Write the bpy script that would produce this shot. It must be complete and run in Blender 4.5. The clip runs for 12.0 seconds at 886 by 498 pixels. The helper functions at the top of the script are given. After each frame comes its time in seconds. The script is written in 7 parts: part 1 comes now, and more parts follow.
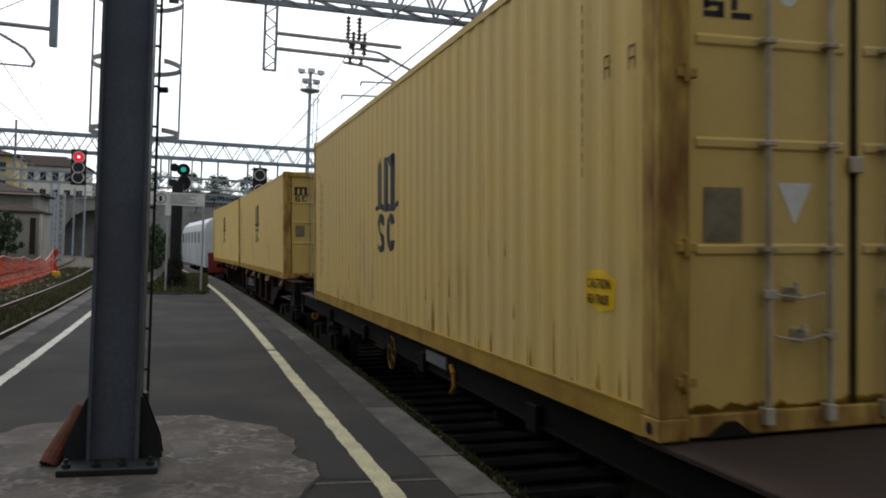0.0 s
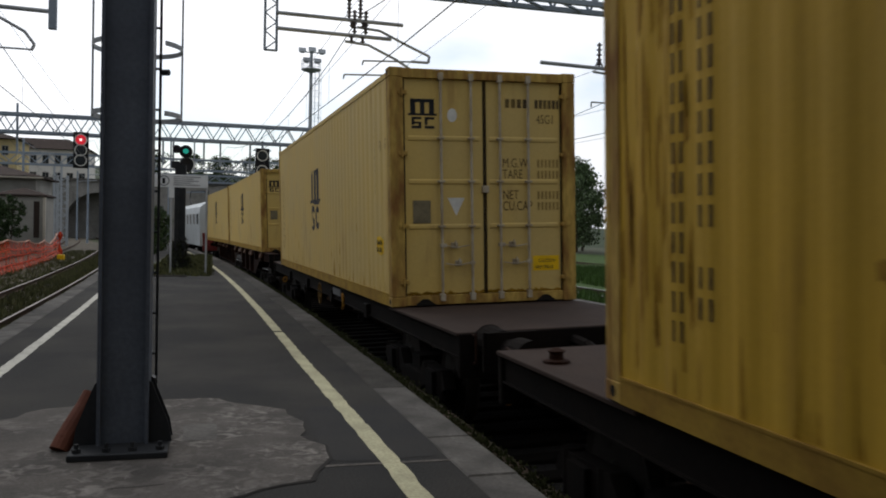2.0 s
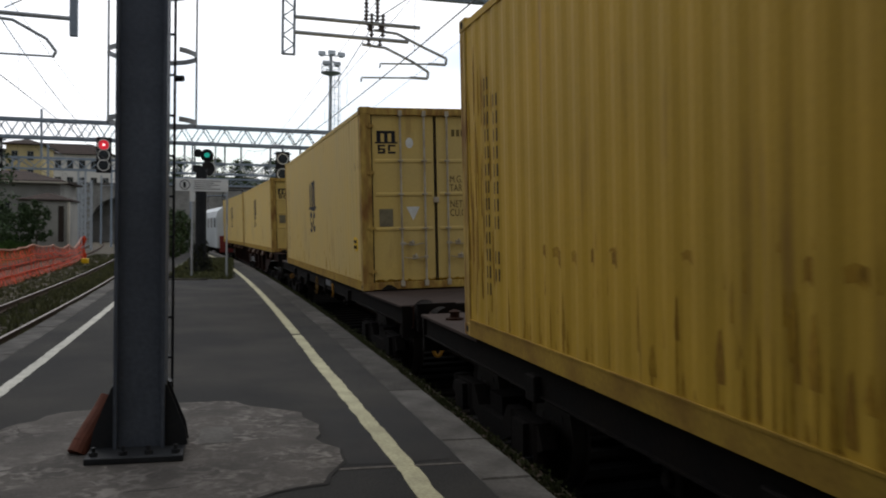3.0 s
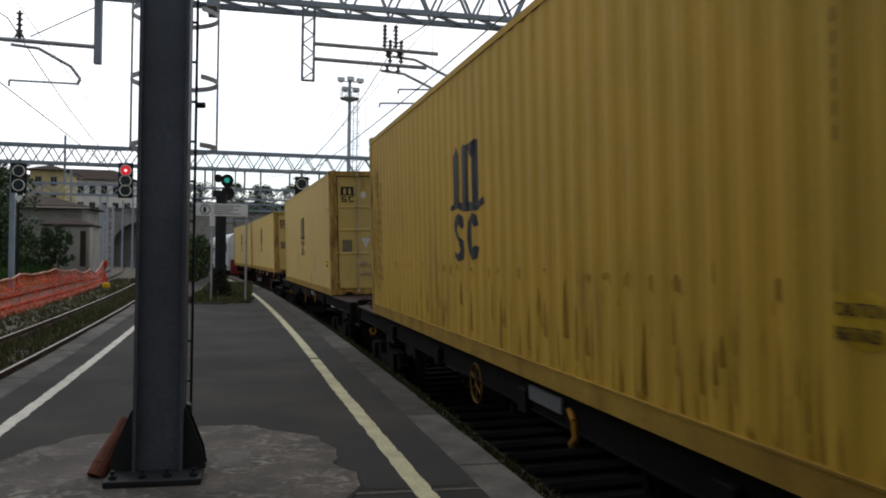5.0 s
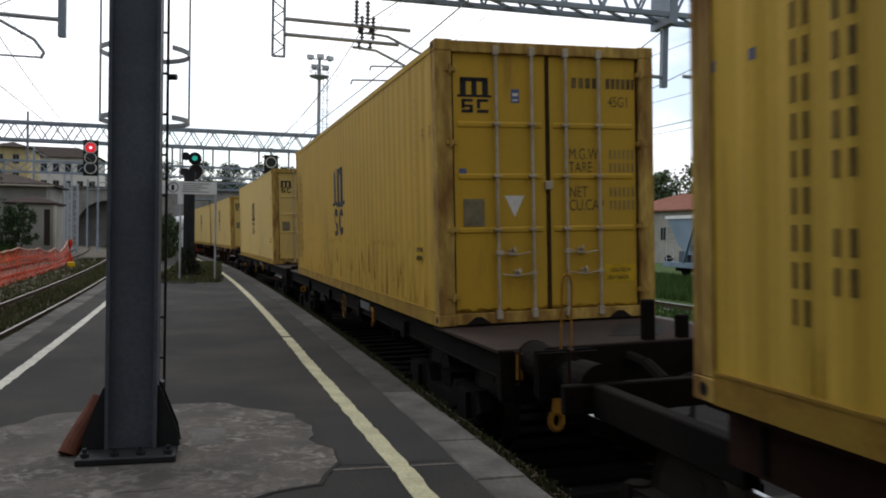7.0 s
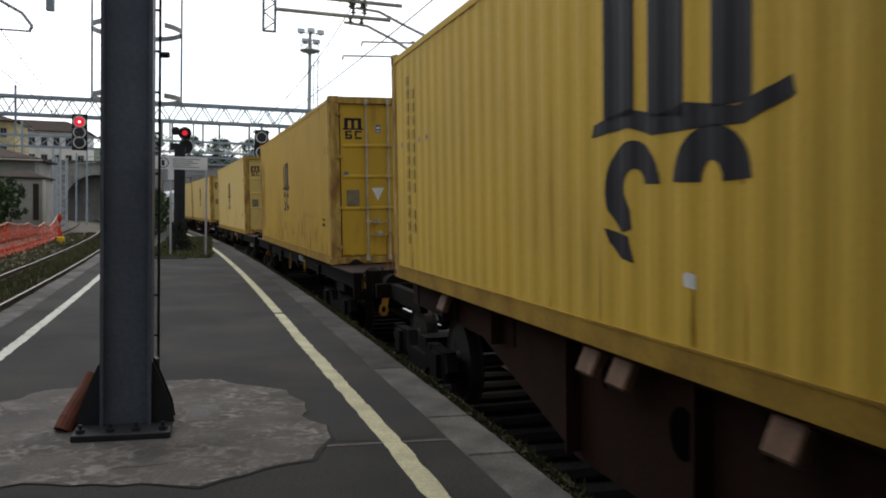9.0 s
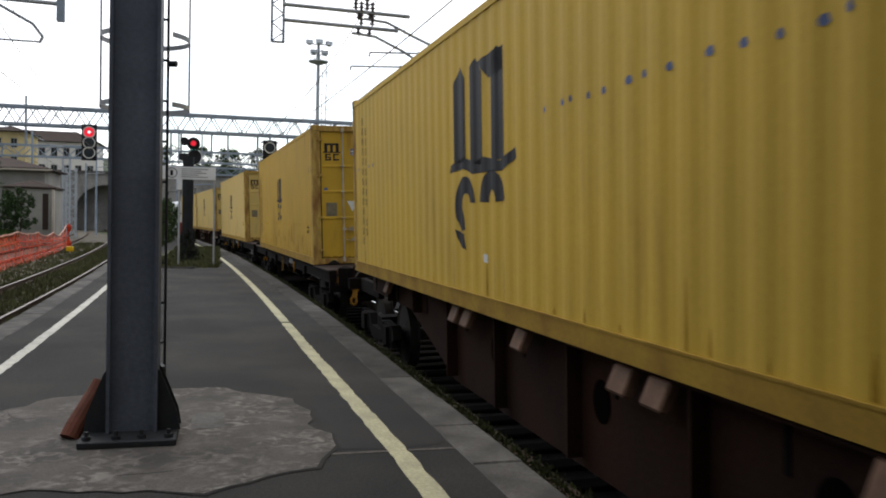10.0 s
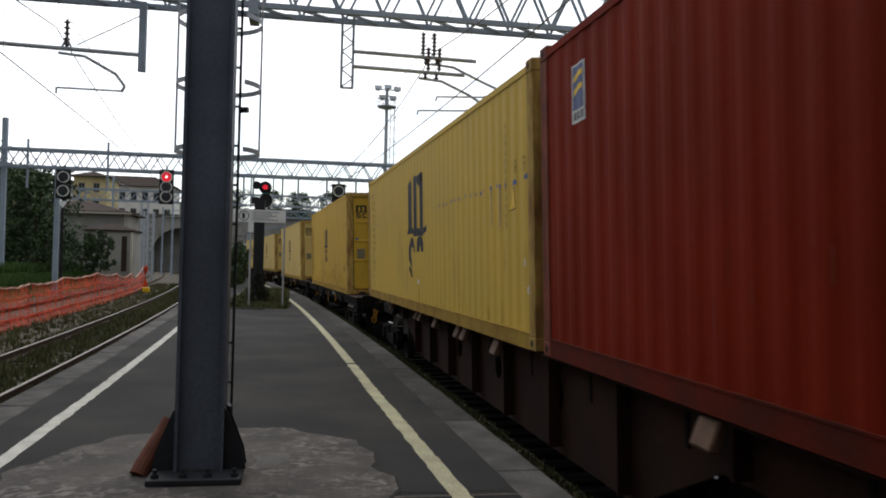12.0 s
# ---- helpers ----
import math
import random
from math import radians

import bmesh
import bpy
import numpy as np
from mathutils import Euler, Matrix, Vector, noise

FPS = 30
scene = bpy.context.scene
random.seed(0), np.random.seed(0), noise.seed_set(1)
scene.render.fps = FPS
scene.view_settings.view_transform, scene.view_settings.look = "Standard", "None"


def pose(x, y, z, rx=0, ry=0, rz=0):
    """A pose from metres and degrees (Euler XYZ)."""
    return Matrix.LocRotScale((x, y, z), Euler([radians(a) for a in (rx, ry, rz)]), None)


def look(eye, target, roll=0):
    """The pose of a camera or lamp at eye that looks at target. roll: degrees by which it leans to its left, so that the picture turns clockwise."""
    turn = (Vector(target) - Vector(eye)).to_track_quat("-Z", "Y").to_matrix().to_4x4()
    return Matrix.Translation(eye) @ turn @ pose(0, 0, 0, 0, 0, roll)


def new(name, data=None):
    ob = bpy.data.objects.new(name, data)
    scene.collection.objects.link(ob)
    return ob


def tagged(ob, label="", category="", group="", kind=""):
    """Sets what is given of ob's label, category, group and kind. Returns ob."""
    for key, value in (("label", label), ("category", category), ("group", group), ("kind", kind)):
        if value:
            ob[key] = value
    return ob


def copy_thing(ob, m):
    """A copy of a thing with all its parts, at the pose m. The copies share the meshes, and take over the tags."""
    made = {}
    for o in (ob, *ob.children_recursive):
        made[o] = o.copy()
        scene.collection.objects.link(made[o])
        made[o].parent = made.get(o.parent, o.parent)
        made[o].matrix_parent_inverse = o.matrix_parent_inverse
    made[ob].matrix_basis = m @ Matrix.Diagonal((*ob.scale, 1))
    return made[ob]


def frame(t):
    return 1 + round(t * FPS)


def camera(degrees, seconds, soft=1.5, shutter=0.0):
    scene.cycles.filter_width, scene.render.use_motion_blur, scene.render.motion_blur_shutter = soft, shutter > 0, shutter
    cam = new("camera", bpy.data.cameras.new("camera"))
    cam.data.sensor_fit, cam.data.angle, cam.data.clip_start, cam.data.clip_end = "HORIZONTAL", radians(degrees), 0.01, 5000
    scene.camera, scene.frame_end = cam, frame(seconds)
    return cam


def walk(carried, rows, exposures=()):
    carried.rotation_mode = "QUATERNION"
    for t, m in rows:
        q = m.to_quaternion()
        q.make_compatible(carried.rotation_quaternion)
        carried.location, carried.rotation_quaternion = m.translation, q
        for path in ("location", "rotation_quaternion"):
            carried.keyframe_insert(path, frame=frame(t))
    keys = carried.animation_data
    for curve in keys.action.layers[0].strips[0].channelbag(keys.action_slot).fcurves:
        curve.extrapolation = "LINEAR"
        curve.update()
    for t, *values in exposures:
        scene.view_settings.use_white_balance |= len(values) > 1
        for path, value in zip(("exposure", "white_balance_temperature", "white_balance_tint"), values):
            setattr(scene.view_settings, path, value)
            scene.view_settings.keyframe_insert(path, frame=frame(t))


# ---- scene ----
cam = camera(55.28, 12.0, soft=1.9, shutter=0.4)

# camera held at about head height on the platform: seconds, place, yaw, pitch, roll
WALK = [
    (0.0, -0.002, -0.015, 1.501, -15.71, 0.30, -1.97), (0.5, -0.026, -0.016, 1.492, -15.36, -0.45, -1.86),
    (1.0, -0.050, 0.005, 1.518, -15.59, -0.63, -1.96), (1.2, -0.050, 0.003, 1.510, -15.08, -1.24, -1.90),
    (1.5, -0.021, 0.017, 1.523, -15.79, -0.41, -1.23), (1.8, -0.020, 0.015, 1.515, -15.40, -0.45, -1.40),
    (2.0, -0.014, 0.023, 1.518, -15.47, -1.18, -1.27), (2.5, 0.022, 0.026, 1.547, -15.98, -0.40, -0.25),
    (3.0, 0.040, 0.010, 1.528, -14.06, -1.10, -0.88), (3.2, 0.039, -0.002, 1.533, -13.11, -0.69, -0.79),
    (4.8, 0.051, -0.019, 1.519, -12.65, 0.66, -0.81), (5.0, 0.041, -0.013, 1.527, -12.83, 0.53, -0.85),
    (5.5, 0.039, -0.020, 1.525, -13.56, 0.20, -1.00), (6.0, 0.029, -0.017, 1.514, -13.49, -0.44, -1.17),
    (6.5, 0.017, 0.009, 1.501, -14.54, -0.73, -0.75), (6.7, 0.008, 0.020, 1.498, -14.60, -1.00, -0.80),
    (7.0, -0.001, 0.038, 1.495, -14.88, -0.79, -0.96), (9.0, -0.022, -0.008, 1.520, -15.49, -2.43, -1.15),
    (9.5, -0.025, 0.002, 1.520, -15.99, -2.06, -1.33), (10.0, -0.011, -0.015, 1.504, -14.97, -1.72, -1.24),
    (10.5, 0.010, -0.030, 1.509, -14.78, -1.93, -1.05), (11.0, 0.002, 0.000, 1.520, -13.86, -1.19, -1.30),
    (11.5, -0.007, -0.005, 1.512, -12.31, 0.60, -1.45), (11.8, 0.004, -0.008, 1.505, -10.60, 0.75, -1.40), (12.0, 0.010, -0.010, 1.500, -10.46, 1.05, -1.36)]
walk(cam, [(t, pose(x, y, z, 90 + pitch, roll, yaw)) for t, x, y, z, yaw, pitch, roll in WALK],
     exposures=[(0.0, 0.14), (1.0, 0.09), (1.5, -0.14), (2.0, -0.24), (3.0, -0.16), (5.0, -0.10), (6.0, 0.06), (7.0, 0.08), (9.0, 0.31), (10.2, 0.47), (11.0, 0.36), (12.0, 0.10)])

# ---- world and sun: a bright overcast sky, the sun veiled ahead ----
SUN_AZ, SUN_EL = radians(-14), radians(48)      # from +y, towards -x
world = bpy.data.worlds.new("sky")
scene.world = world
world.use_nodes = True
wn, wl = world.node_tree.nodes, world.node_tree.links
wn.clear()
w_out, w_bg = wn.new("ShaderNodeOutputWorld"), wn.new("ShaderNodeBackground")
w_sky = wn.new("ShaderNodeTexSky")
w_sky.sky_type, w_sky.sun_disc = "NISHITA", False
w_sky.sun_elevation, w_sky.sun_rotation = SUN_EL, SUN_AZ
w_scale = wn.new("ShaderNodeVectorMath")
w_scale.operation = "SCALE"
w_scale.inputs["Scale"].default_value = 0.15
wl.new(w_sky.outputs["Color"], w_scale.inputs[0])
w_co = wn.new("ShaderNodeTexCoord")
w_map = wn.new("ShaderNodeMapping")
w_map.inputs["Scale"].default_value = (1.0, 1.0, 2.6)
w_noise = wn.new("ShaderNodeTexNoise")
w_noise.inputs["Scale"].default_value, w_noise.inputs["Detail"].default_value = 2.6, 6.0
wl.new(w_co.outputs["Generated"], w_map.inputs["Vector"])
wl.new(w_map.outputs["Vector"], w_noise.inputs["Vector"])
w_ramp = wn.new("ShaderNodeValToRGB")
w_ramp.color_ramp.elements[0].position, w_ramp.color_ramp.elements[0].color = 0.36, (0.30, 0.30, 0.30, 1)
w_ramp.color_ramp.elements[1].position, w_ramp.color_ramp.elements[1].color = 0.52, (1, 1, 1, 1)
wl.new(w_noise.outputs["Fac"], w_ramp.inputs["Fac"])
w_dot = wn.new("ShaderNodeVectorMath")          # clouds are brighter round the veiled sun
w_dot.operation = "DOT_PRODUCT"
w_dot.inputs[1].default_value = (math.sin(SUN_AZ) * math.cos(SUN_EL), math.cos(SUN_AZ) * math.cos(SUN_EL), math.sin(SUN_EL))
wl.new(w_co.outputs["Generated"], w_dot.inputs[0])
w_glow = wn.new("ShaderNodeMapRange")
w_glow.inputs["From Min"].default_value, w_glow.inputs["From Max"].default_value = -0.2, 1.0
w_glow.inputs["To Min"].default_value, w_glow.inputs["To Max"].default_value = 0.42, 1.78
wl.new(w_dot.outputs["Value"], w_glow.inputs["Value"])
w_cloud = wn.new("ShaderNodeVectorMath")
w_cloud.operation = "SCALE"
w_cloud.inputs[0].default_value = (0.97, 0.99, 1.03)
wl.new(w_glow.outputs["Result"], w_cloud.inputs["Scale"])
w_mix = wn.new("ShaderNodeMix")
w_mix.data_type = "RGBA"
wl.new(w_ramp.outputs["Color"], w_mix.inputs["Factor"])
wl.new(w_scale.outputs["Vector"], w_mix.inputs[6])
wl.new(w_cloud.outputs["Vector"], w_mix.inputs[7])
wl.new(w_mix.outputs[2], w_bg.inputs["Color"])
w_bg.inputs["Strength"].default_value = 0.95
wl.new(w_bg.outputs["Background"], w_out.inputs["Surface"])

sun = new("sun", bpy.data.lights.new("sun", "SUN"))
sun.data.energy, sun.data.angle, sun.data.color = 0.5, radians(24), (1.0, 0.96, 0.9)
sun.matrix_world = look((math.sin(SUN_AZ) * math.cos(SUN_EL) * 60, math.cos(SUN_AZ) * math.cos(SUN_EL) * 60, math.sin(SUN_EL) * 60), (0, 0, 0))


# ---- materials ----
def material(name, color, rough=0.7, metal=0.0, tone=(), grain=(40.0, 0.12), patch=(2.0, 0.2), bump=(60.0, 0.15), island=0.0, rand=0.0, emit=None, emit_power=0.0, stretch=(1, 1, 1), spec=0.16):
    """Procedural paint, stone, metal or leaf: base colour with a fine grain and large patches towards `tone`, and a fine relief."""
    m = bpy.data.materials.new(name)
    m.use_nodes = True
    n, l = m.node_tree.nodes, m.node_tree.links
    b = n["Principled BSDF"]
    b.inputs["Roughness"].default_value, b.inputs["Metallic"].default_value = rough, metal
    b.inputs["Specular IOR Level"].default_value = spec
    co = n.new("ShaderNodeTexCoord")
    mp = n.new("ShaderNodeMapping")
    mp.inputs["Scale"].default_value = stretch
    l.new(co.outputs["Object"], mp.inputs["Vector"])
    tone = tone or tuple(c * 0.55 for c in color)

    def noise_fac(scale, lo, hi, detail=4.0):
        t = n.new("ShaderNodeTexNoise")
        t.inputs["Scale"].default_value, t.inputs["Detail"].default_value = scale, detail
        l.new(mp.outputs["Vector"], t.inputs["Vector"])
        r = n.new("ShaderNodeMapRange")
        r.inputs["From Min"].default_value, r.inputs["From Max"].default_value = lo, hi
        l.new(t.outputs["Fac"], r.inputs["Value"])
        return r.outputs["Result"]

    def mix(fac, amount, a, other):
        k = n.new("ShaderNodeMath")
        k.operation = "MULTIPLY"
        k.inputs[1].default_value = amount
        l.new(fac, k.inputs[0])
        x = n.new("ShaderNodeMix")
        x.data_type = "RGBA"
        l.new(k.outputs[0], x.inputs["Factor"])
        if isinstance(a, tuple):
            x.inputs[6].default_value = (*a, 1)
        else:
            l.new(a, x.inputs[6])
        x.inputs[7].default_value = (*other, 1)
        return x.outputs[2]

    col = mix(noise_fac(patch[0], 0.38, 0.66), min(1.0, patch[1] * 2), color, tone)
    col = mix(noise_fac(grain[0], 0.3, 0.75, 2.0), min(1.0, grain[1] * 2), col, tuple(c * 0.4 for c in color))
    if island or rand:
        src = n.new("ShaderNodeNewGeometry").outputs["Random Per Island"] if island else n.new("ShaderNodeObjectInfo").outputs["Random"]
        hv = n.new("ShaderNodeHueSaturation")
        r = n.new("ShaderNodeMapRange")
        r.inputs["To Min"].default_value, r.inputs["To Max"].default_value = 1 - (island or rand), 1 + (island or rand)
        l.new(src, r.inputs["Value"])
        l.new(r.outputs["Result"], hv.inputs["Value"])
        l.new(col, hv.inputs["Color"])
        col = hv.outputs["Color"]
    l.new(col, b.inputs["Base Color"])
    if bump:
        t = n.new("ShaderNodeTexNoise")
        t.inputs["Scale"].default_value, t.inputs["Detail"].default_value = bump[0], 3.0
        l.new(mp.outputs["Vector"], t.inputs["Vector"])
        bn = n.new("ShaderNodeBump")
        bn.inputs["Strength"].default_value, bn.inputs["Distance"].default_value = bump[1], 0.02
        l.new(t.outputs["Fac"], bn.inputs["Height"])
        l.new(bn.outputs["Normal"], b.inputs["Normal"])
    if emit:
        b.inputs["Emission Color"].default_value, b.inputs["Emission Strength"].default_value = (*emit, 1), emit_power
    return m


def streaked_paint(name, color, rust=0.35, fade=(), spec=0.22):
    """Weathered container paint: faded patches, and rust that runs down in narrow streaks."""
    m = material(name, color, 0.68, 0.0, fade or tuple(c * 0.8 for c in color), (25.0, 0.05), (0.9, 0.3), (30.0, 0.06), spec=spec)
    n, l = m.node_tree.nodes, m.node_tree.links
    b = n["Principled BSDF"]
    base = b.inputs["Base Color"].links[0].from_socket
    co = n.new("ShaderNodeTexCoord")

    def noise_fac(scale, stretch, lo, hi):
        mp = n.new("ShaderNodeMapping")
        mp.inputs["Scale"].default_value = stretch
        l.new(co.outputs["Object"], mp.inputs["Vector"])
        t = n.new("ShaderNodeTexNoise")
        t.inputs["Scale"].default_value, t.inputs["Detail"].default_value = scale, 5.0
        l.new(mp.outputs["Vector"], t.inputs["Vector"])
        r = n.new("ShaderNodeMapRange")
        r.inputs["From Min"].default_value, r.inputs["From Max"].default_value = lo, hi
        l.new(t.outputs["Fac"], r.inputs["Value"])
        return r.outputs["Result"]

    streak = noise_fac(3.2, (1.5, 2.2, 0.16), 0.56, 0.74)
    blotch = noise_fac(1.1, (1, 1, 1), 0.45, 0.62)
    mul = n.new("ShaderNodeMath")
    mul.operation = "MULTIPLY"
    l.new(streak, mul.inputs[0])
    l.new(blotch, mul.inputs[1])
    amt = n.new("ShaderNodeMath")
    amt.operation = "MULTIPLY"
    amt.inputs[1].default_value = rust
    l.new(mul.outputs[0], amt.inputs[0])
    x = n.new("ShaderNodeMix")
    x.data_type = "RGBA"
    l.new(amt.outputs[0], x.inputs["Factor"])
    l.new(base, x.inputs[6])
    x.inputs[7].default_value = (0.17, 0.075, 0.03, 1)
    l.new(x.outputs[2], b.inputs["Base Color"])
    return m


ASPHALT = material("asphalt", (0.030, 0.0295, 0.0285), 0.95, tone=(0.064, 0.059, 0.051), grain=(60, 0.4), patch=(0.7, 0.40), bump=(140, 0.35))
ASPHALT_DARK = material("asphalt_patch", (0.029, 0.029, 0.029), 0.92, tone=(0.045, 0.041, 0.037), grain=(90, 0.2), patch=(1.5, 0.3), bump=(140, 0.35))
CONCRETE = material("worn_concrete", (0.150, 0.134, 0.120), 0.95, tone=(0.062, 0.056, 0.050), grain=(48, 0.45), patch=(8.0, 0.42), bump=(34, 0.9))
COPING = material("coping_stone", (0.118, 0.110, 0.100), 0.9, tone=(0.045, 0.042, 0.038), grain=(30, 0.3), patch=(2.2, 0.48), bump=(50, 0.5), rand=0.30)
COPING_DIRTY = material("grimy_coping", (0.070, 0.065, 0.058), 0.93, tone=(0.036, 0.034, 0.030), grain=(40, 0.35), patch=(2.6, 0.48), bump=(60, 0.5), rand=0.22)
PLATFORM_WALL = material("platform_wall", (0.12, 0.11, 0.10), 0.92, grain=(20, 0.25), patch=(1.2, 0.4), bump=(30, 0.4))
LINE_YELLOW = material("yellow_line_paint", (0.50, 0.47, 0.30), 0.75, tone=(0.22, 0.21, 0.15), grain=(45, 0.3), patch=(3.5, 0.26), bump=(60, 0.2))
LINE_WHITE = material("white_line_paint", (0.56, 0.54, 0.47), 0.75, tone=(0.25, 0.24, 0.2), grain=(45, 0.3), patch=(3.5, 0.25), bump=(60, 0.2))
BALLAST = material("ballast", (0.135, 0.115, 0.092), 0.95, tone=(0.07, 0.068, 0.04), grain=(22, 0.45), patch=(0.8, 0.4), bump=(24, 1.0))
# ballast copy near black: oily, and darkened for shade under the train
BALLAST_OILY_SHADE = material("oily_shaded_ballast", (0.014, 0.012, 0.010), 0.95, tone=(0.008, 0.0075, 0.007), grain=(22, 0.45), patch=(0.8, 0.4), bump=(24, 1.0))
DIRT = material("ground_soil", (0.09, 0.088, 0.06), 0.95, tone=(0.04, 0.065, 0.02), grain=(15, 0.4), patch=(0.25, 0.5), bump=(15, 0.8))
GRASS_FIELD = material("grass_field", (0.060, 0.108, 0.026), 0.95, tone=(0.045, 0.075, 0.02), grain=(9, 0.4), patch=(0.5, 0.4), bump=(25, 1.0))
BLADE = material("grass_blade", (0.055, 0.108, 0.022), 0.7, grain=(9, 0.2), patch=(0.5, 0.3), bump=None, island=0.45)
WEED = material("weed", (0.10, 0.105, 0.042), 0.8, grain=(9, 0.2), patch=(0.9, 0.4), bump=None, island=0.5)
LEAF = material("leaf", (0.055, 0.088, 0.034), 0.6, grain=(6, 0.2), patch=(0.6, 0.3), bump=None, island=0.5)
IVY = material("withered_ivy", (0.030, 0.034, 0.020), 0.75, grain=(6, 0.2), patch=(0.6, 0.3), bump=None, island=0.5)
LEAF_PALE = material("leaf_pale", (0.095, 0.14, 0.06), 0.6, grain=(6, 0.2), patch=(0.6, 0.3), bump=None, island=0.5)
BARK = material("bark", (0.09, 0.07, 0.05), 0.95, grain=(20, 0.3), patch=(3, 0.3), bump=(20, 0.8))
STEEL_GREY = material("grey_painted_steel", (0.105, 0.119, 0.145), 0.5, 0.1, tone=(0.070, 0.079, 0.098), grain=(30, 0.2), patch=(2.4, 0.42), bump=(40, 0.08))
STEEL_DARK = material("dark_steel", (0.035, 0.037, 0.04), 0.6, 0.3, grain=(30, 0.15), patch=(2, 0.3), bump=(40, 0.1))
GANTRY = material("galvanised_gantry", (0.31, 0.36, 0.42), 0.6, 0.1, tone=(0.21, 0.25, 0.30), grain=(20, 0.15), patch=(0.8, 0.3), bump=None)
# steel lightened: haze round the distant masts put into the colour
GALV_PALE = material("haze_pale_galvanised_steel", (0.42, 0.45, 0.48), 0.6, 0.1, grain=(10, 0.05), patch=(1, 0.15), bump=None)
GALV = material("galvanised_tube", (0.42, 0.44, 0.46), 0.5, 0.3, grain=(30, 0.12), patch=(2, 0.3), bump=None)
PORCELAIN = material("brown_insulator", (0.10, 0.085, 0.08), 0.25, grain=(30, 0.05), patch=(3, 0.1), bump=None)
WIRE = material("copper_wire", (0.09, 0.085, 0.08), 0.6, 0.6, grain=(30, 0.05), patch=(3, 0.1), bump=None)
RAIL_RUST = material("rusty_rail", (0.07, 0.042, 0.028), 0.8, 0.2, grain=(40, 0.2), patch=(3, 0.3), bump=(40, 0.2))
RAIL_WORN = material("worn_rail_head", (0.24, 0.21, 0.185), 0.5, 0.5, grain=(60, 0.1), patch=(2, 0.3), bump=None)
RAIL_TOP = material("polished_rail_head", (0.42, 0.42, 0.42), 0.28, 0.9, grain=(60, 0.06), patch=(2, 0.15), bump=None)
# sleepers near black, the shade under the train put into their colour
SLEEPER = material("darkened_sleeper_wood", (0.010, 0.008, 0.0065), 1.0, grain=(30, 0.3), patch=(2, 0.3), bump=(30, 0.5), rand=0.25, spec=0.03)
RUST_PIPE = material("orange_pipe", (0.13, 0.046, 0.028), 0.7, grain=(30, 0.15), patch=(4, 0.3), bump=(30, 0.1))
PAINT_A = streaked_paint("faded_yellow_paint", (0.575, 0.405, 0.12), 0.5, (0.51, 0.385, 0.155))
PAINT_B = streaked_paint("rust_streaked_yellow_paint", (0.50, 0.305, 0.028), 0.6, (0.40, 0.255, 0.03))
PAINT_C = streaked_paint("bright_yellow_paint", (0.58, 0.375, 0.046), 0.35, (0.49, 0.335, 0.055))
PAINT_RED = streaked_paint("oxide_red_paint", (0.185, 0.016, 0.004), 0.3, (0.13, 0.012, 0.004), 0.04)
RUSTY_YELLOW = material("rusty_yellow_post", (0.50, 0.335, 0.085), 0.8, tone=(0.17, 0.064, 0.022), grain=(25, 0.3), patch=(7.0, 0.46), bump=(40, 0.3), stretch=(1, 1, 0.28))
RUSTY_RED = material("rusty_red_post", (0.22, 0.05, 0.028), 0.8, tone=(0.10, 0.04, 0.025), grain=(25, 0.2), patch=(3.0, 0.5), bump=(40, 0.3))
RUST_MARK = material("rust_run", (0.35, 0.195, 0.020), 0.85, tone=(0.42, 0.25, 0.024), grain=(30, 0.2), patch=(9, 0.5), bump=None)
RUST_DARK = material("dark_rust", (0.28, 0.15, 0.02), 0.9, tone=(0.33, 0.185, 0.02), grain=(30, 0.2), patch=(9, 0.4), bump=None)
LOGO_BLACK = material("black_marking", (0.022, 0.022, 0.026), 0.6, grain=(30, 0.1), patch=(3, 0.2), bump=None)
MARK_BROWN = material("worn_dark_marking", (0.085, 0.060, 0.03), 0.7, grain=(30, 0.2), patch=(6, 0.5), bump=None, tone=(0.2, 0.14, 0.04))
MARK_DARK = material("rubbed_dark_marking", (0.045, 0.034, 0.02), 0.7, grain=(30, 0.2), patch=(5, 0.4), bump=None, tone=(0.14, 0.09, 0.02))
MARK_YELLOW = material("warning_yellow", (0.80, 0.50, 0.01), 0.5, grain=(30, 0.05), patch=(6, 0.15), bump=None)
DULL_LABEL = material("faded_warning_yellow", (0.58, 0.37, 0.018), 0.6, grain=(30, 0.1), patch=(6, 0.3), bump=None)
MARK_BLUE = material("blue_mark", (0.11, 0.14, 0.26), 0.6, grain=(30, 0.1), patch=(6, 0.2), bump=None)
MARK_WHITE = material("white_mark", (0.70, 0.70, 0.66), 0.6, grain=(30, 0.08), patch=(6, 0.2), bump=None)
PLATE_GREY = material("worn_data_plate", (0.22, 0.19, 0.12), 0.5, 0.2, grain=(30, 0.15), patch=(8, 0.4), bump=(40, 0.1))
ROD_GALV = material("galvanised_lock_rod", (0.44, 0.39, 0.30), 0.6, 0.1, tone=(0.24, 0.17, 0.09), grain=(30, 0.12), patch=(5, 0.3), bump=None)
# rubber, hoses and cracks; also flat pieces painted dark as holes' shade
RUBBER_GAP_BLACK = material("rubber_and_gap_black", (0.013, 0.011, 0.009), 0.8, grain=(30, 0.1), patch=(5, 0.2), bump=None)
# matt near-black for uncut beam openings, their inner shade as colour
HOLE_SHADE = material("painted_hollow_shade", (0.004, 0.0035, 0.003), 1.0, grain=(30, 0.1), patch=(5, 0.2), bump=None, spec=0.0)
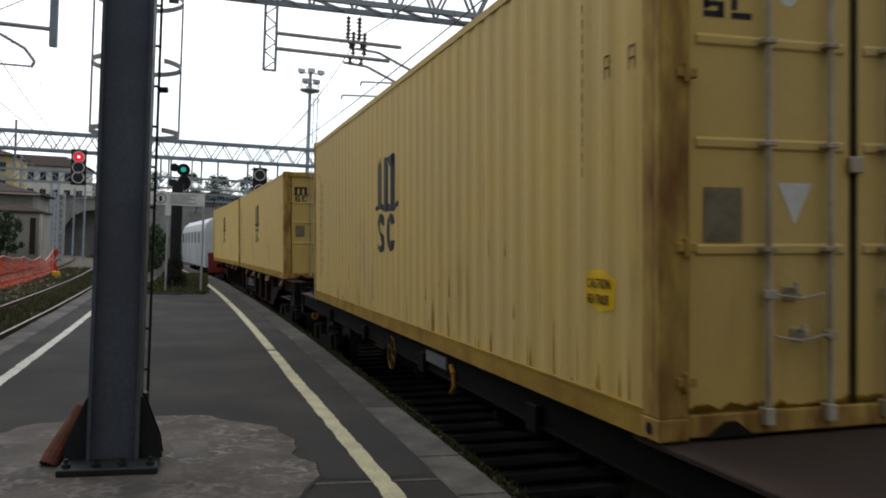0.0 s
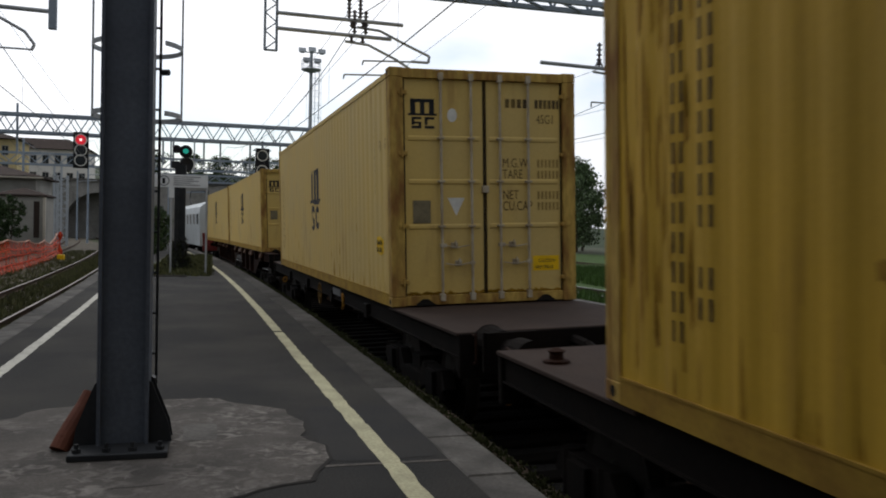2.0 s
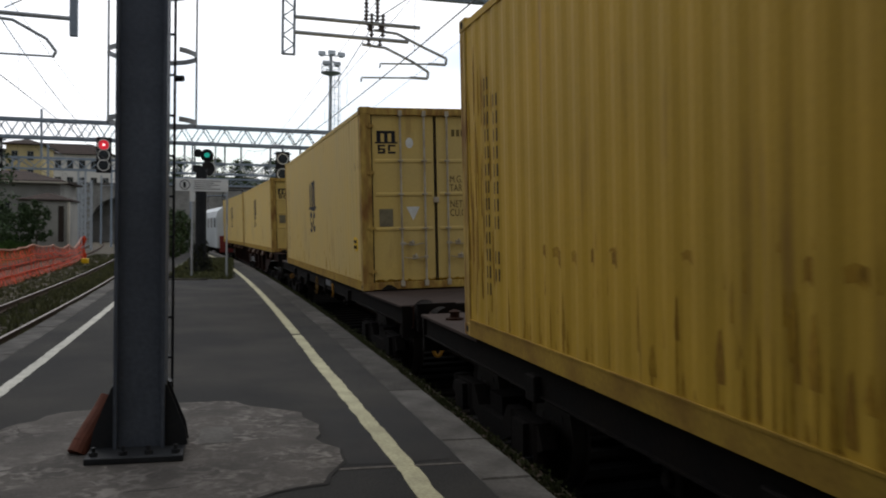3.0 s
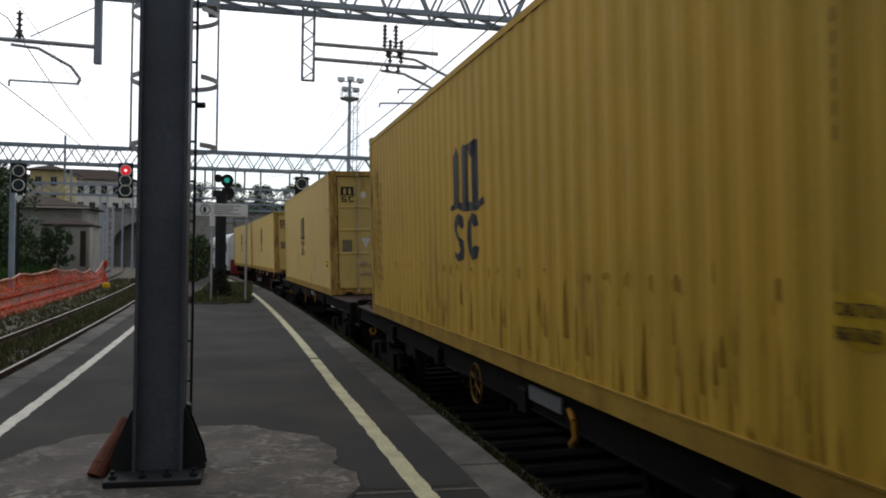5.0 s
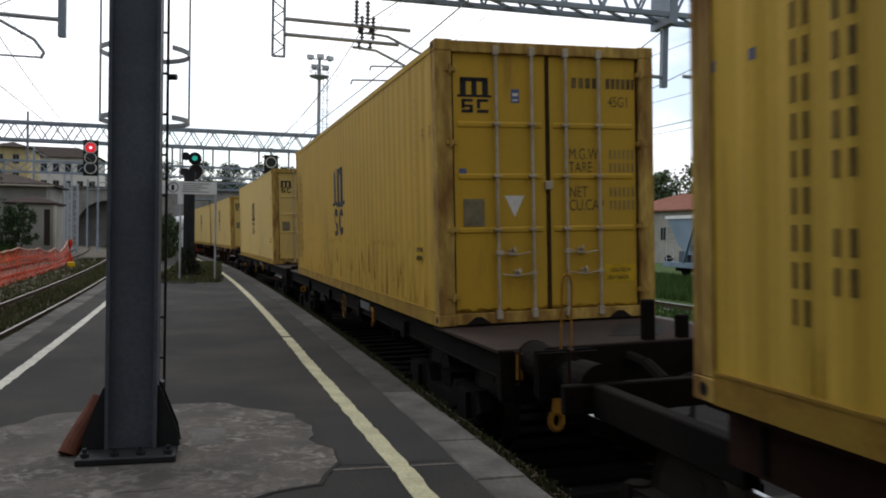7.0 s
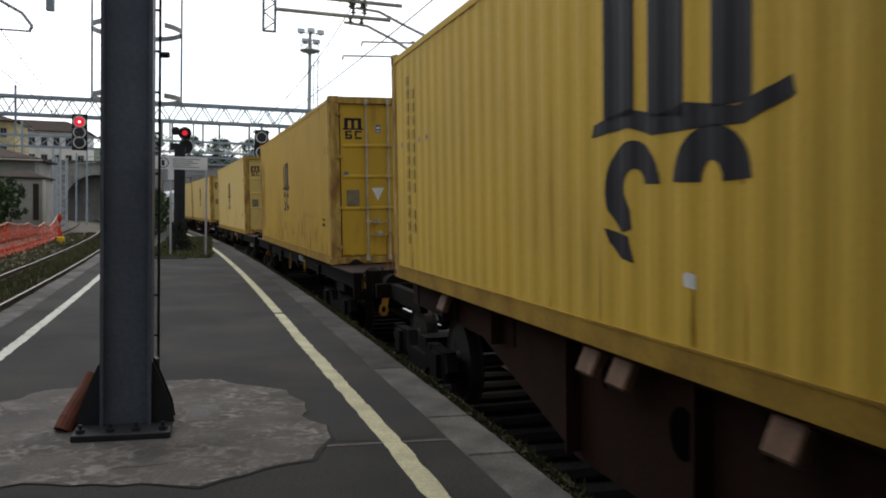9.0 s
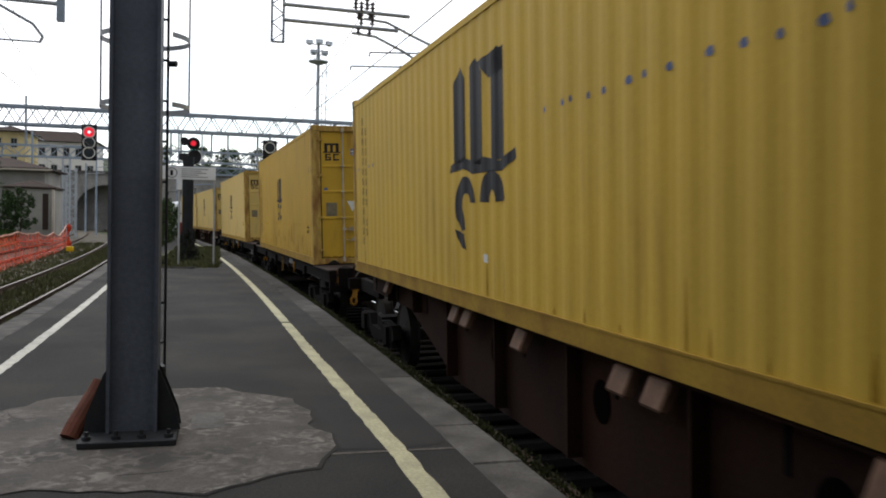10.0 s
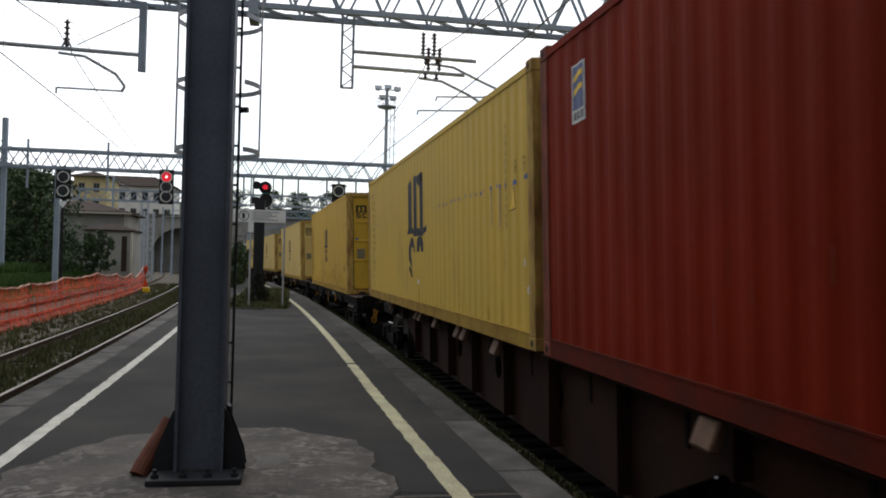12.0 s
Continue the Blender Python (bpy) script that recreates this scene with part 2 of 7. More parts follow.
MARK_FAINT = material("faded_marking", (0.30, 0.21, 0.065), 0.7, grain=(30, 0.2), patch=(6, 0.5), bump=None, tone=(0.22, 0.15, 0.05))
DECK_BROWN = material("brown_wagon_deck", (0.041, 0.027, 0.021), 0.95, tone=(0.026, 0.018, 0.015), grain=(25, 0.15), patch=(1.4, 0.35), bump=(30, 0.2))
WAGON_BROWN = material("brown_wagon_frame", (0.029, 0.0115, 0.006), 0.9, tone=(0.015, 0.008, 0.006), grain=(25, 0.2), patch=(1.4, 0.4), bump=(30, 0.2), spec=0.12)
LATCH_PALE = material("worn_pale_latch", (0.16, 0.092, 0.06), 0.7, grain=(25, 0.2), patch=(5, 0.4), bump=(30, 0.2))
# wagon steel, colour taken near black to carry the shade beneath the train
WAGON_DARK = material("shade_dark_wagon_steel", (0.007, 0.006, 0.0055), 0.9, tone=(0.012, 0.009, 0.007), grain=(25, 0.2), patch=(2.0, 0.35), bump=(30, 0.2), spec=0.06)
WHEEL_STEEL = material("wheel_steel", (0.034, 0.029, 0.025), 0.6, 0.3, grain=(30, 0.2), patch=(6, 0.3), bump=None)
WHEEL_OCHRE = material("grimy_ochre_metal", (0.17, 0.095, 0.022), 0.8, grain=(25, 0.2), patch=(8, 0.4), bump=None)
HOOK_YELLOW = material("dull_yellow_metal", (0.36, 0.17, 0.02), 0.7, grain=(25, 0.2), patch=(6, 0.4), bump=None)
LOCO_GREY = material("loco_light_grey", (0.50, 0.53, 0.54), 0.45, tone=(0.38, 0.4, 0.4), grain=(20, 0.06), patch=(0.8, 0.3), bump=None)
LOCO_RED = material("loco_dull_red", (0.20, 0.035, 0.03), 0.5, grain=(20, 0.1), patch=(2, 0.3), bump=None)
GLASS_DARK = material("dark_glass", (0.02, 0.024, 0.028), 0.08, grain=(5, 0.02), patch=(1, 0.1), bump=None)
SIGN_WHITE = material("sign_grey_white", (0.74, 0.75, 0.74), 0.6, grain=(20, 0.05), patch=(3, 0.15), bump=None)
SIGN_INK = material("sign_grey_ink", (0.12, 0.125, 0.13), 0.6, grain=(20, 0.05), patch=(3, 0.1), bump=None)
BLACK = material("signal_black", (0.014, 0.014, 0.016), 0.6, grain=(20, 0.05), patch=(3, 0.1), bump=None)
RED_GLOW = material("red_signal_lens", (0.5, 0.02, 0.03), 0.3, emit=(1.0, 0.03, 0.06), emit_power=0.55, bump=None)
RED_CORE = material("red_signal_core", (0.9, 0.5, 0.5), 0.3, emit=(1.0, 0.55, 0.55), emit_power=2.2, bump=None)
GREEN_GLOW = material("green_signal_lens", (0.02, 0.25, 0.2), 0.3, emit=(0.03, 0.55, 0.42), emit_power=0.55, bump=None)
LENS_DARK = material("unlit_lens", (0.035, 0.04, 0.045), 0.15, bump=None)
NET_PALE = material("pale_net_hem", (0.62, 0.35, 0.26), 0.7, grain=(12, 0.1), patch=(3, 0.2), bump=None)
PLASTER_GREY = material("grey_plaster", (0.36, 0.345, 0.31), 0.95, tone=(0.22, 0.21, 0.19), grain=(10, 0.1), patch=(0.5, 0.35), bump=(15, 0.2))
PLASTER_BEIGE = material("beige_plaster", (0.58, 0.52, 0.43), 0.92, tone=(0.36, 0.32, 0.26), grain=(10, 0.08), patch=(0.4, 0.3), bump=(15, 0.15))
PLASTER_YELLOW = material("ochre_plaster", (0.62, 0.50, 0.26), 0.92, grain=(10, 0.08), patch=(0.4, 0.3), bump=None)
ROOF_TILE = material("weathered_roof_tile", (0.060, 0.042, 0.035), 0.95, tone=(0.035, 0.028, 0.024), grain=(4, 0.25), patch=(0.8, 0.35), bump=(9, 0.5), stretch=(2, 2, 1))
ROOF_RED = material("red_roof_tile", (0.25, 0.095, 0.06), 0.9, tone=(0.15, 0.07, 0.05), grain=(4, 0.25), patch=(0.8, 0.35), bump=(9, 0.5), stretch=(2, 2, 1))
STONE_WALL = material("dark_stone_wall", (0.34, 0.325, 0.30), 0.95, tone=(0.19, 0.185, 0.165), grain=(5, 0.3), patch=(0.6, 0.4), bump=(6, 0.8))
SHUTTER = material("grey_shutter", (0.20, 0.19, 0.17), 0.7, grain=(10, 0.1), patch=(2, 0.2), bump=None)
DOOR_BROWN = material("dark_door", (0.05, 0.035, 0.028), 0.7, grain=(10, 0.1), patch=(2, 0.2), bump=None)
HOPPER_BLUE = material("pale_blue_wagon", (0.19, 0.265, 0.33), 0.65, tone=(0.14, 0.19, 0.235), grain=(12, 0.1), patch=(0.8, 0.35), bump=(20, 0.1))
# darker blue copy; on the sloped end it stands for underside shade
HOPPER_DARK = material("dark_blue_and_underside_shade", (0.085, 0.11, 0.14), 0.7, grain=(12, 0.15), patch=(1.5, 0.3), bump=None)
HILL = material("wooded_hill", (0.05, 0.07, 0.035), 0.95, tone=(0.03, 0.045, 0.02), grain=(0.6, 0.4), patch=(0.06, 0.4), bump=(0.6, 1.0))


def patch_concrete():
    """Trodden concrete: smooth grey-brown skin, scoured pale flakes with a rough relief, dark damp stains."""
    m = material("trodden_concrete", (0.105, 0.094, 0.084), 0.95, tone=(0.058, 0.053, 0.048), grain=(70, 0.3), patch=(1.7, 0.5), bump=None)
    n, l = m.node_tree.nodes, m.node_tree.links
    b = n["Principled BSDF"]
    base = b.inputs["Base Color"].links[0].from_socket
    co = n.new("ShaderNodeTexCoord")

    def field_of(scale, detail, lo, hi, distort=0.0):
        t = n.new("ShaderNodeTexNoise")
        t.inputs["Scale"].default_value, t.inputs["Detail"].default_value, t.inputs["Distortion"].default_value = scale, detail, distort
        l.new(co.outputs["Object"], t.inputs["Vector"])
        r = n.new("ShaderNodeMapRange")
        r.inputs["From Min"].default_value, r.inputs["From Max"].default_value = lo, hi
        l.new(t.outputs["Fac"], r.inputs["Value"])
        return r.outputs["Result"]

    flakes, zone = field_of(9.0, 10.0, 0.46, 0.66, 1.2), field_of(2.0, 4.0, 0.40, 0.62)
    both = n.new("ShaderNodeMath")
    both.operation = "MULTIPLY"
    l.new(flakes, both.inputs[0])
    l.new(zone, both.inputs[1])
    x = n.new("ShaderNodeMix")
    x.data_type = "RGBA"
    l.new(both.outputs[0], x.inputs["Factor"])
    l.new(base, x.inputs[6])
    x.inputs[7].default_value = (0.20, 0.183, 0.166, 1)
    l.new(x.outputs[2], b.inputs["Base Color"])
    bn = n.new("ShaderNodeBump")
    bn.inputs["Strength"].default_value, bn.inputs["Distance"].default_value = 0.7, 0.02
    l.new(both.outputs[0], bn.inputs["Height"])
    l.new(bn.outputs["Normal"], b.inputs["Normal"])
    return m


PATCH_CONCRETE = patch_concrete()


def net_material():
    """Fine plastic mesh, too fine to tell its holes apart: part of the light goes through."""
    m = material("orange_plastic_net", (0.66, 0.085, 0.028), 0.7, tone=(0.48, 0.05, 0.018), grain=(9, 0.2), patch=(0.9, 0.4), bump=None, spec=0.1)
    n, l = m.node_tree.nodes, m.node_tree.links
    co = n.new("ShaderNodeTexCoord")
    t = n.new("ShaderNodeTexNoise")
    t.inputs["Scale"].default_value, t.inputs["Detail"].default_value = 3.0, 6.0
    l.new(co.outputs["Object"], t.inputs["Vector"])
    r = n.new("ShaderNodeMapRange")
    r.inputs["From Min"].default_value, r.inputs["From Max"].default_value = 0.32, 0.62
    r.inputs["To Min"].default_value, r.inputs["To Max"].default_value = 0.28, 0.68
    l.new(t.outputs["Fac"], r.inputs["Value"])
    l.new(r.outputs["Result"], n["Principled BSDF"].inputs["Alpha"])
    return m


ORANGE_NET = net_material()
FOOTING = material("dirty_footing", (0.060, 0.040, 0.028), 0.95, tone=(0.035, 0.032, 0.016), grain=(25, 0.3), patch=(2.5, 0.45), bump=(30, 0.6))
NET_FOLD = material("folded_orange_net", (0.60, 0.055, 0.015), 0.75, tone=(0.42, 0.04, 0.012), grain=(9, 0.2), patch=(2, 0.35), bump=None, spec=0.1)
PLASTER_PALE = material("pale_plaster", (0.74, 0.71, 0.66), 0.92, tone=(0.55, 0.52, 0.47), grain=(10, 0.08), patch=(0.4, 0.3), bump=None)
GRIMY_YELLOW = material("grimy_yellow_paint", (0.37, 0.235, 0.038), 0.85, tone=(0.21, 0.115, 0.025), grain=(30, 0.2), patch=(2.2, 0.4), bump=(30, 0.1), spec=0.12)
SCRATCH_RED = material("chalky_red_scratch", (0.24, 0.055, 0.035), 0.9, grain=(30, 0.2), patch=(4, 0.4), bump=None)
DARK_RED = material("dark_red_paint", (0.12, 0.016, 0.008), 0.85, tone=(0.06, 0.018, 0.012), grain=(30, 0.2), patch=(2.2, 0.4), bump=(30, 0.1), spec=0.06)
MOSS = material("moss", (0.045, 0.052, 0.018), 0.9, grain=(20, 0.2), patch=(2.5, 0.4), bump=None, island=0.4)


# ---- mesh helpers ----
def box(bm, x0, x1, y0, y1, z0, z1, m=None):
    """A box between two corners, placed by m."""
    vs = [bm.verts.new((x, y, z)) for x in (x0, x1) for y in (y0, y1) for z in (z0, z1)]
    if m:
        for v in vs:
            v.co = m @ v.co
    for a, b, c, d in ((0, 1, 3, 2), (4, 6, 7, 5), (0, 4, 5, 1), (2, 3, 7, 6), (0, 2, 6, 4), (1, 5, 7, 3)):
        bm.faces.new((vs[a], vs[b], vs[c], vs[d]))
    return vs


def bar(bm, p0, p1, w, h=None):
    """A square bar from p0 to p1."""
    p0, p1 = Vector(p0), Vector(p1)
    d = p1 - p0
    m = Matrix.Translation(p0) @ d.to_track_quat("Z", "Y").to_matrix().to_4x4()
    h = h or w
    box(bm, -w / 2, w / 2, -h / 2, h / 2, 0, d.length, m)


def rod(bm, p0, p1, r, n=8, r1=None):
    """A round rod from p0 to p1, tapering to r1."""
    p0, p1 = Vector(p0), Vector(p1)
    d = p1 - p0
    m = Matrix.Translation(p0) @ d.to_track_quat("Z", "Y").to_matrix().to_4x4()
    r1 = r if r1 is None else r1
    rings = []
    for z, q in ((0, r), (d.length, r1)):
        rings.append([bm.verts.new(m @ Vector((q * math.cos(2 * math.pi * i / n), q * math.sin(2 * math.pi * i / n), z))) for i in range(n)])
    for i in range(n):
        bm.faces.new((rings[0][i], rings[0][(i + 1) % n], rings[1][(i + 1) % n], rings[1][i]))
    bm.faces.new(rings[0][::-1])
    bm.faces.new(rings[1])


def tube(bm, pts, r, n=8):
    for a, b in zip(pts, pts[1:]):
        rod(bm, a, b, r, n)


def lathe(bm, prof, m, n=20, close=False):
    """Turn a profile of (radius, height) about the z axis of m."""
    rings = [[bm.verts.new(m @ Vector((r * math.cos(2 * math.pi * i / n), r * math.sin(2 * math.pi * i / n), z))) for i in range(n)] for r, z in prof]
    for a, b in zip(rings, rings[1:]):
        for i in range(n):
            bm.faces.new((a[i], a[(i + 1) % n], b[(i + 1) % n], b[i]))
    bm.faces.new(rings[0][::-1])
    bm.faces.new(rings[-1])


def prism(bm, poly, z0, z1, m=None):
    """A polygon of (x, y), drawn up from z0 to z1."""
    lo = [bm.verts.new((x, y, z0)) for x, y in poly]
    hi = [bm.verts.new((x, y, z1)) for x, y in poly]
    if m:
        for v in lo + hi:
            v.co = m @ v.co
    bm.faces.new(lo[::-1])
    bm.faces.new(hi)
    for i in range(len(poly)):
        j = (i + 1) % len(poly)
        bm.faces.new((lo[i], lo[j], hi[j], hi[i]))


def finish(bm, name, mat, bevel=0.0):
    bmesh.ops.recalc_face_normals(bm, faces=bm.faces)
    if bevel:
        bmesh.ops.bevel(bm, geom=[e for e in bm.edges if e.calc_face_angle(0) > 0.6], offset=bevel, segments=1, affect="EDGES", clamp_overlap=True)
    me = bpy.data.meshes.new(name)
    bm.to_mesh(me)
    bm.free()
    me.materials.append(mat)
    return me


def part(name, bm, mat, parent, label="", bevel=0.0, m=None):
    """Link a bmesh (or ready mesh) as one mesh object under a thing or a part."""
    me = bm if isinstance(bm, bpy.types.Mesh) else finish(bm, name, mat, bevel)
    ob = new(name, me)
    ob.parent = parent
    if m:
        ob.matrix_basis = m
    return tagged(ob, label)


def thing(name, label, category, m=None, group="", kind=""):
    ob = new(name)
    ob.empty_display_size = 0.2
    if m:
        ob.matrix_basis = m
    return tagged(ob, label, category, group, kind)


def solid(name, bm, mat, label, category="", kind="", group="", m=None, bevel=0.0):
    ob = new(name, finish(bm, name, mat, bevel))
    if m:
        ob.matrix_basis = m
    return tagged(ob, label, category, group, kind)


def text_mesh(body, size, mat, name="lettering"):
    """Words in the built-in font as a thin mesh."""
    cu = bpy.data.curves.new(name, "FONT")
    cu.body, cu.size, cu.extrude = body, size, 0.001
    ob = new(name, cu)
    bpy.context.view_layer.update()
    me = bpy.data.meshes.new_from_object(ob.evaluated_get(bpy.context.evaluated_depsgraph_get()))
    bpy.data.objects.remove(ob)
    bpy.data.curves.remove(cu)
    me.materials.clear()
    me.materials.append(mat)
    return me


# ---- the line of the place: straight behind the camera, then a wide bend to the left ----
BEND = 0.001735
CANT = 0.0375


def along(off, y, bend=BEND):
    """x of a line that keeps the distance off from the axis, at y."""
    return off - bend * max(0.0, y) ** 2 / 2


def heading(y):
    return BEND * max(0.0, y)


def on_line(off, y, z=0.0):
    return Matrix.Translation((along(off, y), y, z)) @ Matrix.Rotation(heading(y), 4, "Z")


TRAIN_X = 2.214


def on_train(s):
    """Pose in the train's canted frame: x from the train's flank, z from the platform's level."""
    return Matrix.Translation((along(TRAIN_X, s), s, 0)) @ Matrix.Rotation(heading(s), 4, "Z") @ Matrix.Rotation(-CANT, 4, "Y")


def swept(bm, prof, y0, y1, step=2.0, close=True, canted=False, bend=BEND):
    """Sweep a profile of (x, z) along the bend."""
    n = max(1, int((y1 - y0) / step))
    rings = []
    for i in range(n + 1):
        y = y0 + (y1 - y0) * i / n
        if canted:
            m = on_train(y)
            rings.append([bm.verts.new(m @ Vector((x, 0, z))) for x, z in prof])
        else:
            rings.append([bm.verts.new((along(x, y, bend), y, z)) for x, z in prof])
    k = len(prof)
    for a, b in zip(rings, rings[1:]):
        for i in range(k if close else k - 1):
            bm.faces.new((a[i], a[(i + 1) % k], b[(i + 1) % k], b[i]))
    if close:
        bm.faces.new(rings[0][::-1])
        bm.faces.new(rings[-1])


RAIL_Z = -0.567
EDGE_R, EDGE_L = 1.92, -2.72
TRACK_R = TRAIN_X + 1.219
TRACK_L = -4.72
BEND_L = 0.00114
TRACK_FAR = 14.3

# ---- ground, platform and tracks ----
bm = bmesh.new()
for x0, x1, y0, y1 in ((-400, 400, -200, 900),):
    nx, ny = 40, 55
    grid = [[bm.verts.new((x0 + (x1 - x0) * i / nx, y0 + (y1 - y0) * j / ny, -0.86)) for j in range(ny + 1)] for i in range(nx + 1)]
    for i in range(nx):
        for j in range(ny):
            bm.faces.new((grid[i][j], grid[i + 1][j], grid[i + 1][j + 1], grid[i][j + 1]))
ground = solid("ground", bm, DIRT, "earth and sparse weeds around the railway tracks", "ground", "structure")

bm = bmesh.new()
swept(bm, [(EDGE_L + 0.36, 0.0), (EDGE_R - 0.34, 0.0), (EDGE_R - 0.34, -0.9), (EDGE_L + 0.36, -0.9)], -30, 95, 1.5)
platform = solid("platform", bm, ASPHALT, "grey asphalt railway platform with worn patches", "platform", "structure")
bm = bmesh.new()
swept(bm, [(EDGE_R - 0.338, -0.165), (EDGE_R - 0.03, -0.165), (EDGE_R - 0.03, -0.9), (EDGE_R - 0.338, -0.9)], -30, 95, 1.5)
part("platform_wall", bm, PLATFORM_WALL, platform)
bm = bmesh.new()
swept(bm, [(EDGE_L + 0.03, -0.165), (EDGE_L + 0.358, -0.165), (EDGE_L + 0.358, -0.9), (EDGE_L + 0.03, -0.9)], -30, 95, 1.5)
part("platform_wall", bm, PLATFORM_WALL, platform)


def line_strip(off, width, y0, y1, mat, name, label, seed, drift=0.0):
    """A painted line with ragged, worn edges."""
    rng = random.Random(seed)
    bm = bmesh.new()
    y, last = y0, None
    while y < y1:
        mid = off + drift * min(1.0, max(0.0, (y - 5.0) / 5.0))
        a = mid - width / 2 + rng.uniform(-0.008, 0.008)
        b = mid + width / 2 + rng.uniform(-0.008, 0.008)
        row = (bm.verts.new((along(a, y), y, 0.004)), bm.verts.new((along(b, y), y, 0.004)))
        if last and rng.random() > 0.006:
            bm.faces.new((last[0], last[1], row[1], row[0]))
        last = row
        y += rng.uniform(0.05, 0.16)
    return solid(name, bm, mat, label, "marking", "structure")


line_strip(1.190, 0.135, -12, 60, LINE_YELLOW, "safety_line", "pale yellow safety line painted along the platform, worn", 3, -0.07)
line_strip(-1.94, 0.12, -12, 60, LINE_WHITE, "safety_line", "off-white safety line painted along the platform, worn", 4)


def blob(cx, cy, rx, ry, z, seed, rough=0.12, n=60, power=2.6):
    """An uneven rounded outline as one flat face."""
    rng = random.Random(seed)
    ph = [rng.uniform(0, 6.28) for _ in range(6)]
    bm = bmesh.new()
    vs = []
    for i in range(n):
        a = 2 * math.pi * i / n
        c, s = math.cos(a), math.sin(a)
        r = (abs(c) ** power + abs(s) ** power) ** (-1 / power)
        r *= 1 + rough * (math.sin(3 * a + ph[0]) * 0.4 + math.sin(7 * a + ph[1]) * 0.25 + math.sin(13 * a + ph[2]) * 0.2 + math.sin(23 * a + ph[3]) * 0.15)
        vs.append(bm.verts.new((cx + rx * r * c, cy + ry * r * s, z)))
    bm.faces.new(vs)
    return bm


part("patch_edge", blob(-0.49, 6.22, 1.275, 1.445, 0.0052, 5, 0.14), RUBBER_GAP_BLACK, platform, "dark broken edge round the concrete")
part("concrete_patch", blob(-0.49, 6.22, 1.26, 1.425, 0.0072, 5), PATCH_CONCRETE, platform, "worn pale concrete patch round the steel post")
part("asphalt_patch", blob(1.16, 6.35, 0.40, 0.86, 0.0025, 8, 0.03, 60, 7), ASPHALT_DARK, platform, "darker asphalt repair")
bm = bmesh.new()
box(bm, 0.72, 1.56, 5.38, 5.42, 0.001, 0.0034)
part("joint", bm, CONCRETE, platform, "pale joint across the asphalt")
part("slab", blob(-0.05, 6.45, 0.12, 0.26, 0.0095, 9, 0.02, 40, 8), COPING, platform, "small grey cover slab in the concrete")


def cracks(count, seed):
    rng = random.Random(seed)
    bm = bmesh.new()
    for _ in range(count):
        x, y = rng.uniform(-2.1, 1.0), rng.uniform(4.6, 22)
        a = rng.choice((0.1, 1.5)) + rng.uniform(-0.4, 0.4)
        for _ in range(rng.randint(3, 8)):
            d = rng.uniform(0.06, 0.16)
            nx, ny = x + d * math.cos(a), y + d * math.sin(a)
            w = rng.uniform(0.002, 0.006)
            q = [bm.verts.new((px, py, 0.0085)) for px, py in ((x, y - w), (nx, ny - w), (nx, ny + w), (x, y + w))]
            bm.faces.new(q)
            x, y, a = nx, ny, a + rng.uniform(-0.7, 0.7)
    return bm


tagged(part("cracks", cracks(45, 12), RUBBER_GAP_BLACK, platform, "fine dark cracks"), kind="stuff")


def rails(centre, name, label, canted=False, z=RAIL_Z, y0=-40, y1=240, mat_top=RAIL_TOP, bend=BEND):
    """A pair of rails with foot, web and head."""
    track = thing(name, label, "track", kind="structure")
    for side in (-1, 1):
        c = (1.219 if canted else centre) + side * 0.752
        bm = bmesh.new()
        prof = [(-0.07, -0.17), (0.07, -0.17), (0.07, -0.155), (0.012, -0.13), (0.012, -0.045), (0.034, -0.03), (0.034, -0.006), (-0.034, -0.006), (-0.034, -0.03), (-0.012, -0.045), (-0.012, -0.13), (-0.07, -0.155)]
        swept(bm, [(c + a, z + b) for a, b in prof], y0, y1, 3.0, True, canted, bend)
        rail = part("rail", bm, RAIL_RUST, track)
        bm = bmesh.new()
        swept(bm, [(c + a, z + b) for a, b in ((-0.03, -0.006), (-0.027, 0.0), (0.027, 0.0), (0.03, -0.006))], y0, y1, 3.0, True, canted, bend)
        part("rail_head", bm, mat_top, rail, "polished rail head")
    return track


def bed(x0, x1, z, y0=-40, y1=240, mat=BALLAST, bend=BEND, name="ballast_bed"):
    bm = bmesh.new()
    cuts = 10
    prof = [(x0, z - 0.3)] + [(x0 + (x1 - x0) * i / cuts, z + random.Random(i).uniform(-0.02, 0.02)) for i in range(cuts + 1)] + [(x1, z - 0.3)]
    swept(bm, prof, y0, y1, 2.0, True, False, bend)
    return solid(name, bm, mat, "grey-brown ballast with weeds under the rails", "ballast", "structure")


track_right = rails(TRACK_R, "track_1", "railway track under the moving train, worn rails", True)
track_left = rails(TRACK_L, "track_2", "railway track with worn rails among weeds", bend=BEND_L, mat_top=RAIL_WORN)
track_far = rails(TRACK_FAR, "track_3", "railway track along the grass", z=-0.55)
track_mid = rails(7.9, "track_4", "railway track hidden behind the train", z=-0.57)
track_fence = rails(-8.9, "track_5", "rusty railway track behind the orange netting", z=-0.57, mat_top=RAIL_RUST, bend=BEND_L)
bed(EDGE_R - 0.03, 5.6, RAIL_Z - 0.16, mat=BALLAST_OILY_SHADE)
bed(-6.9, EDGE_L + 0.03, RAIL_Z - 0.165)
bed(-12.5, -6.88, RAIL_Z - 0.15, bend=BEND_L)
bed(5.6, 10.2, RAIL_Z - 0.17, mat=BALLAST_OILY_SHADE)


# ---- the train ----
LEN, WID = 12.192, 2.438
PITCH, DEPTH = 0.2789, 0.0090


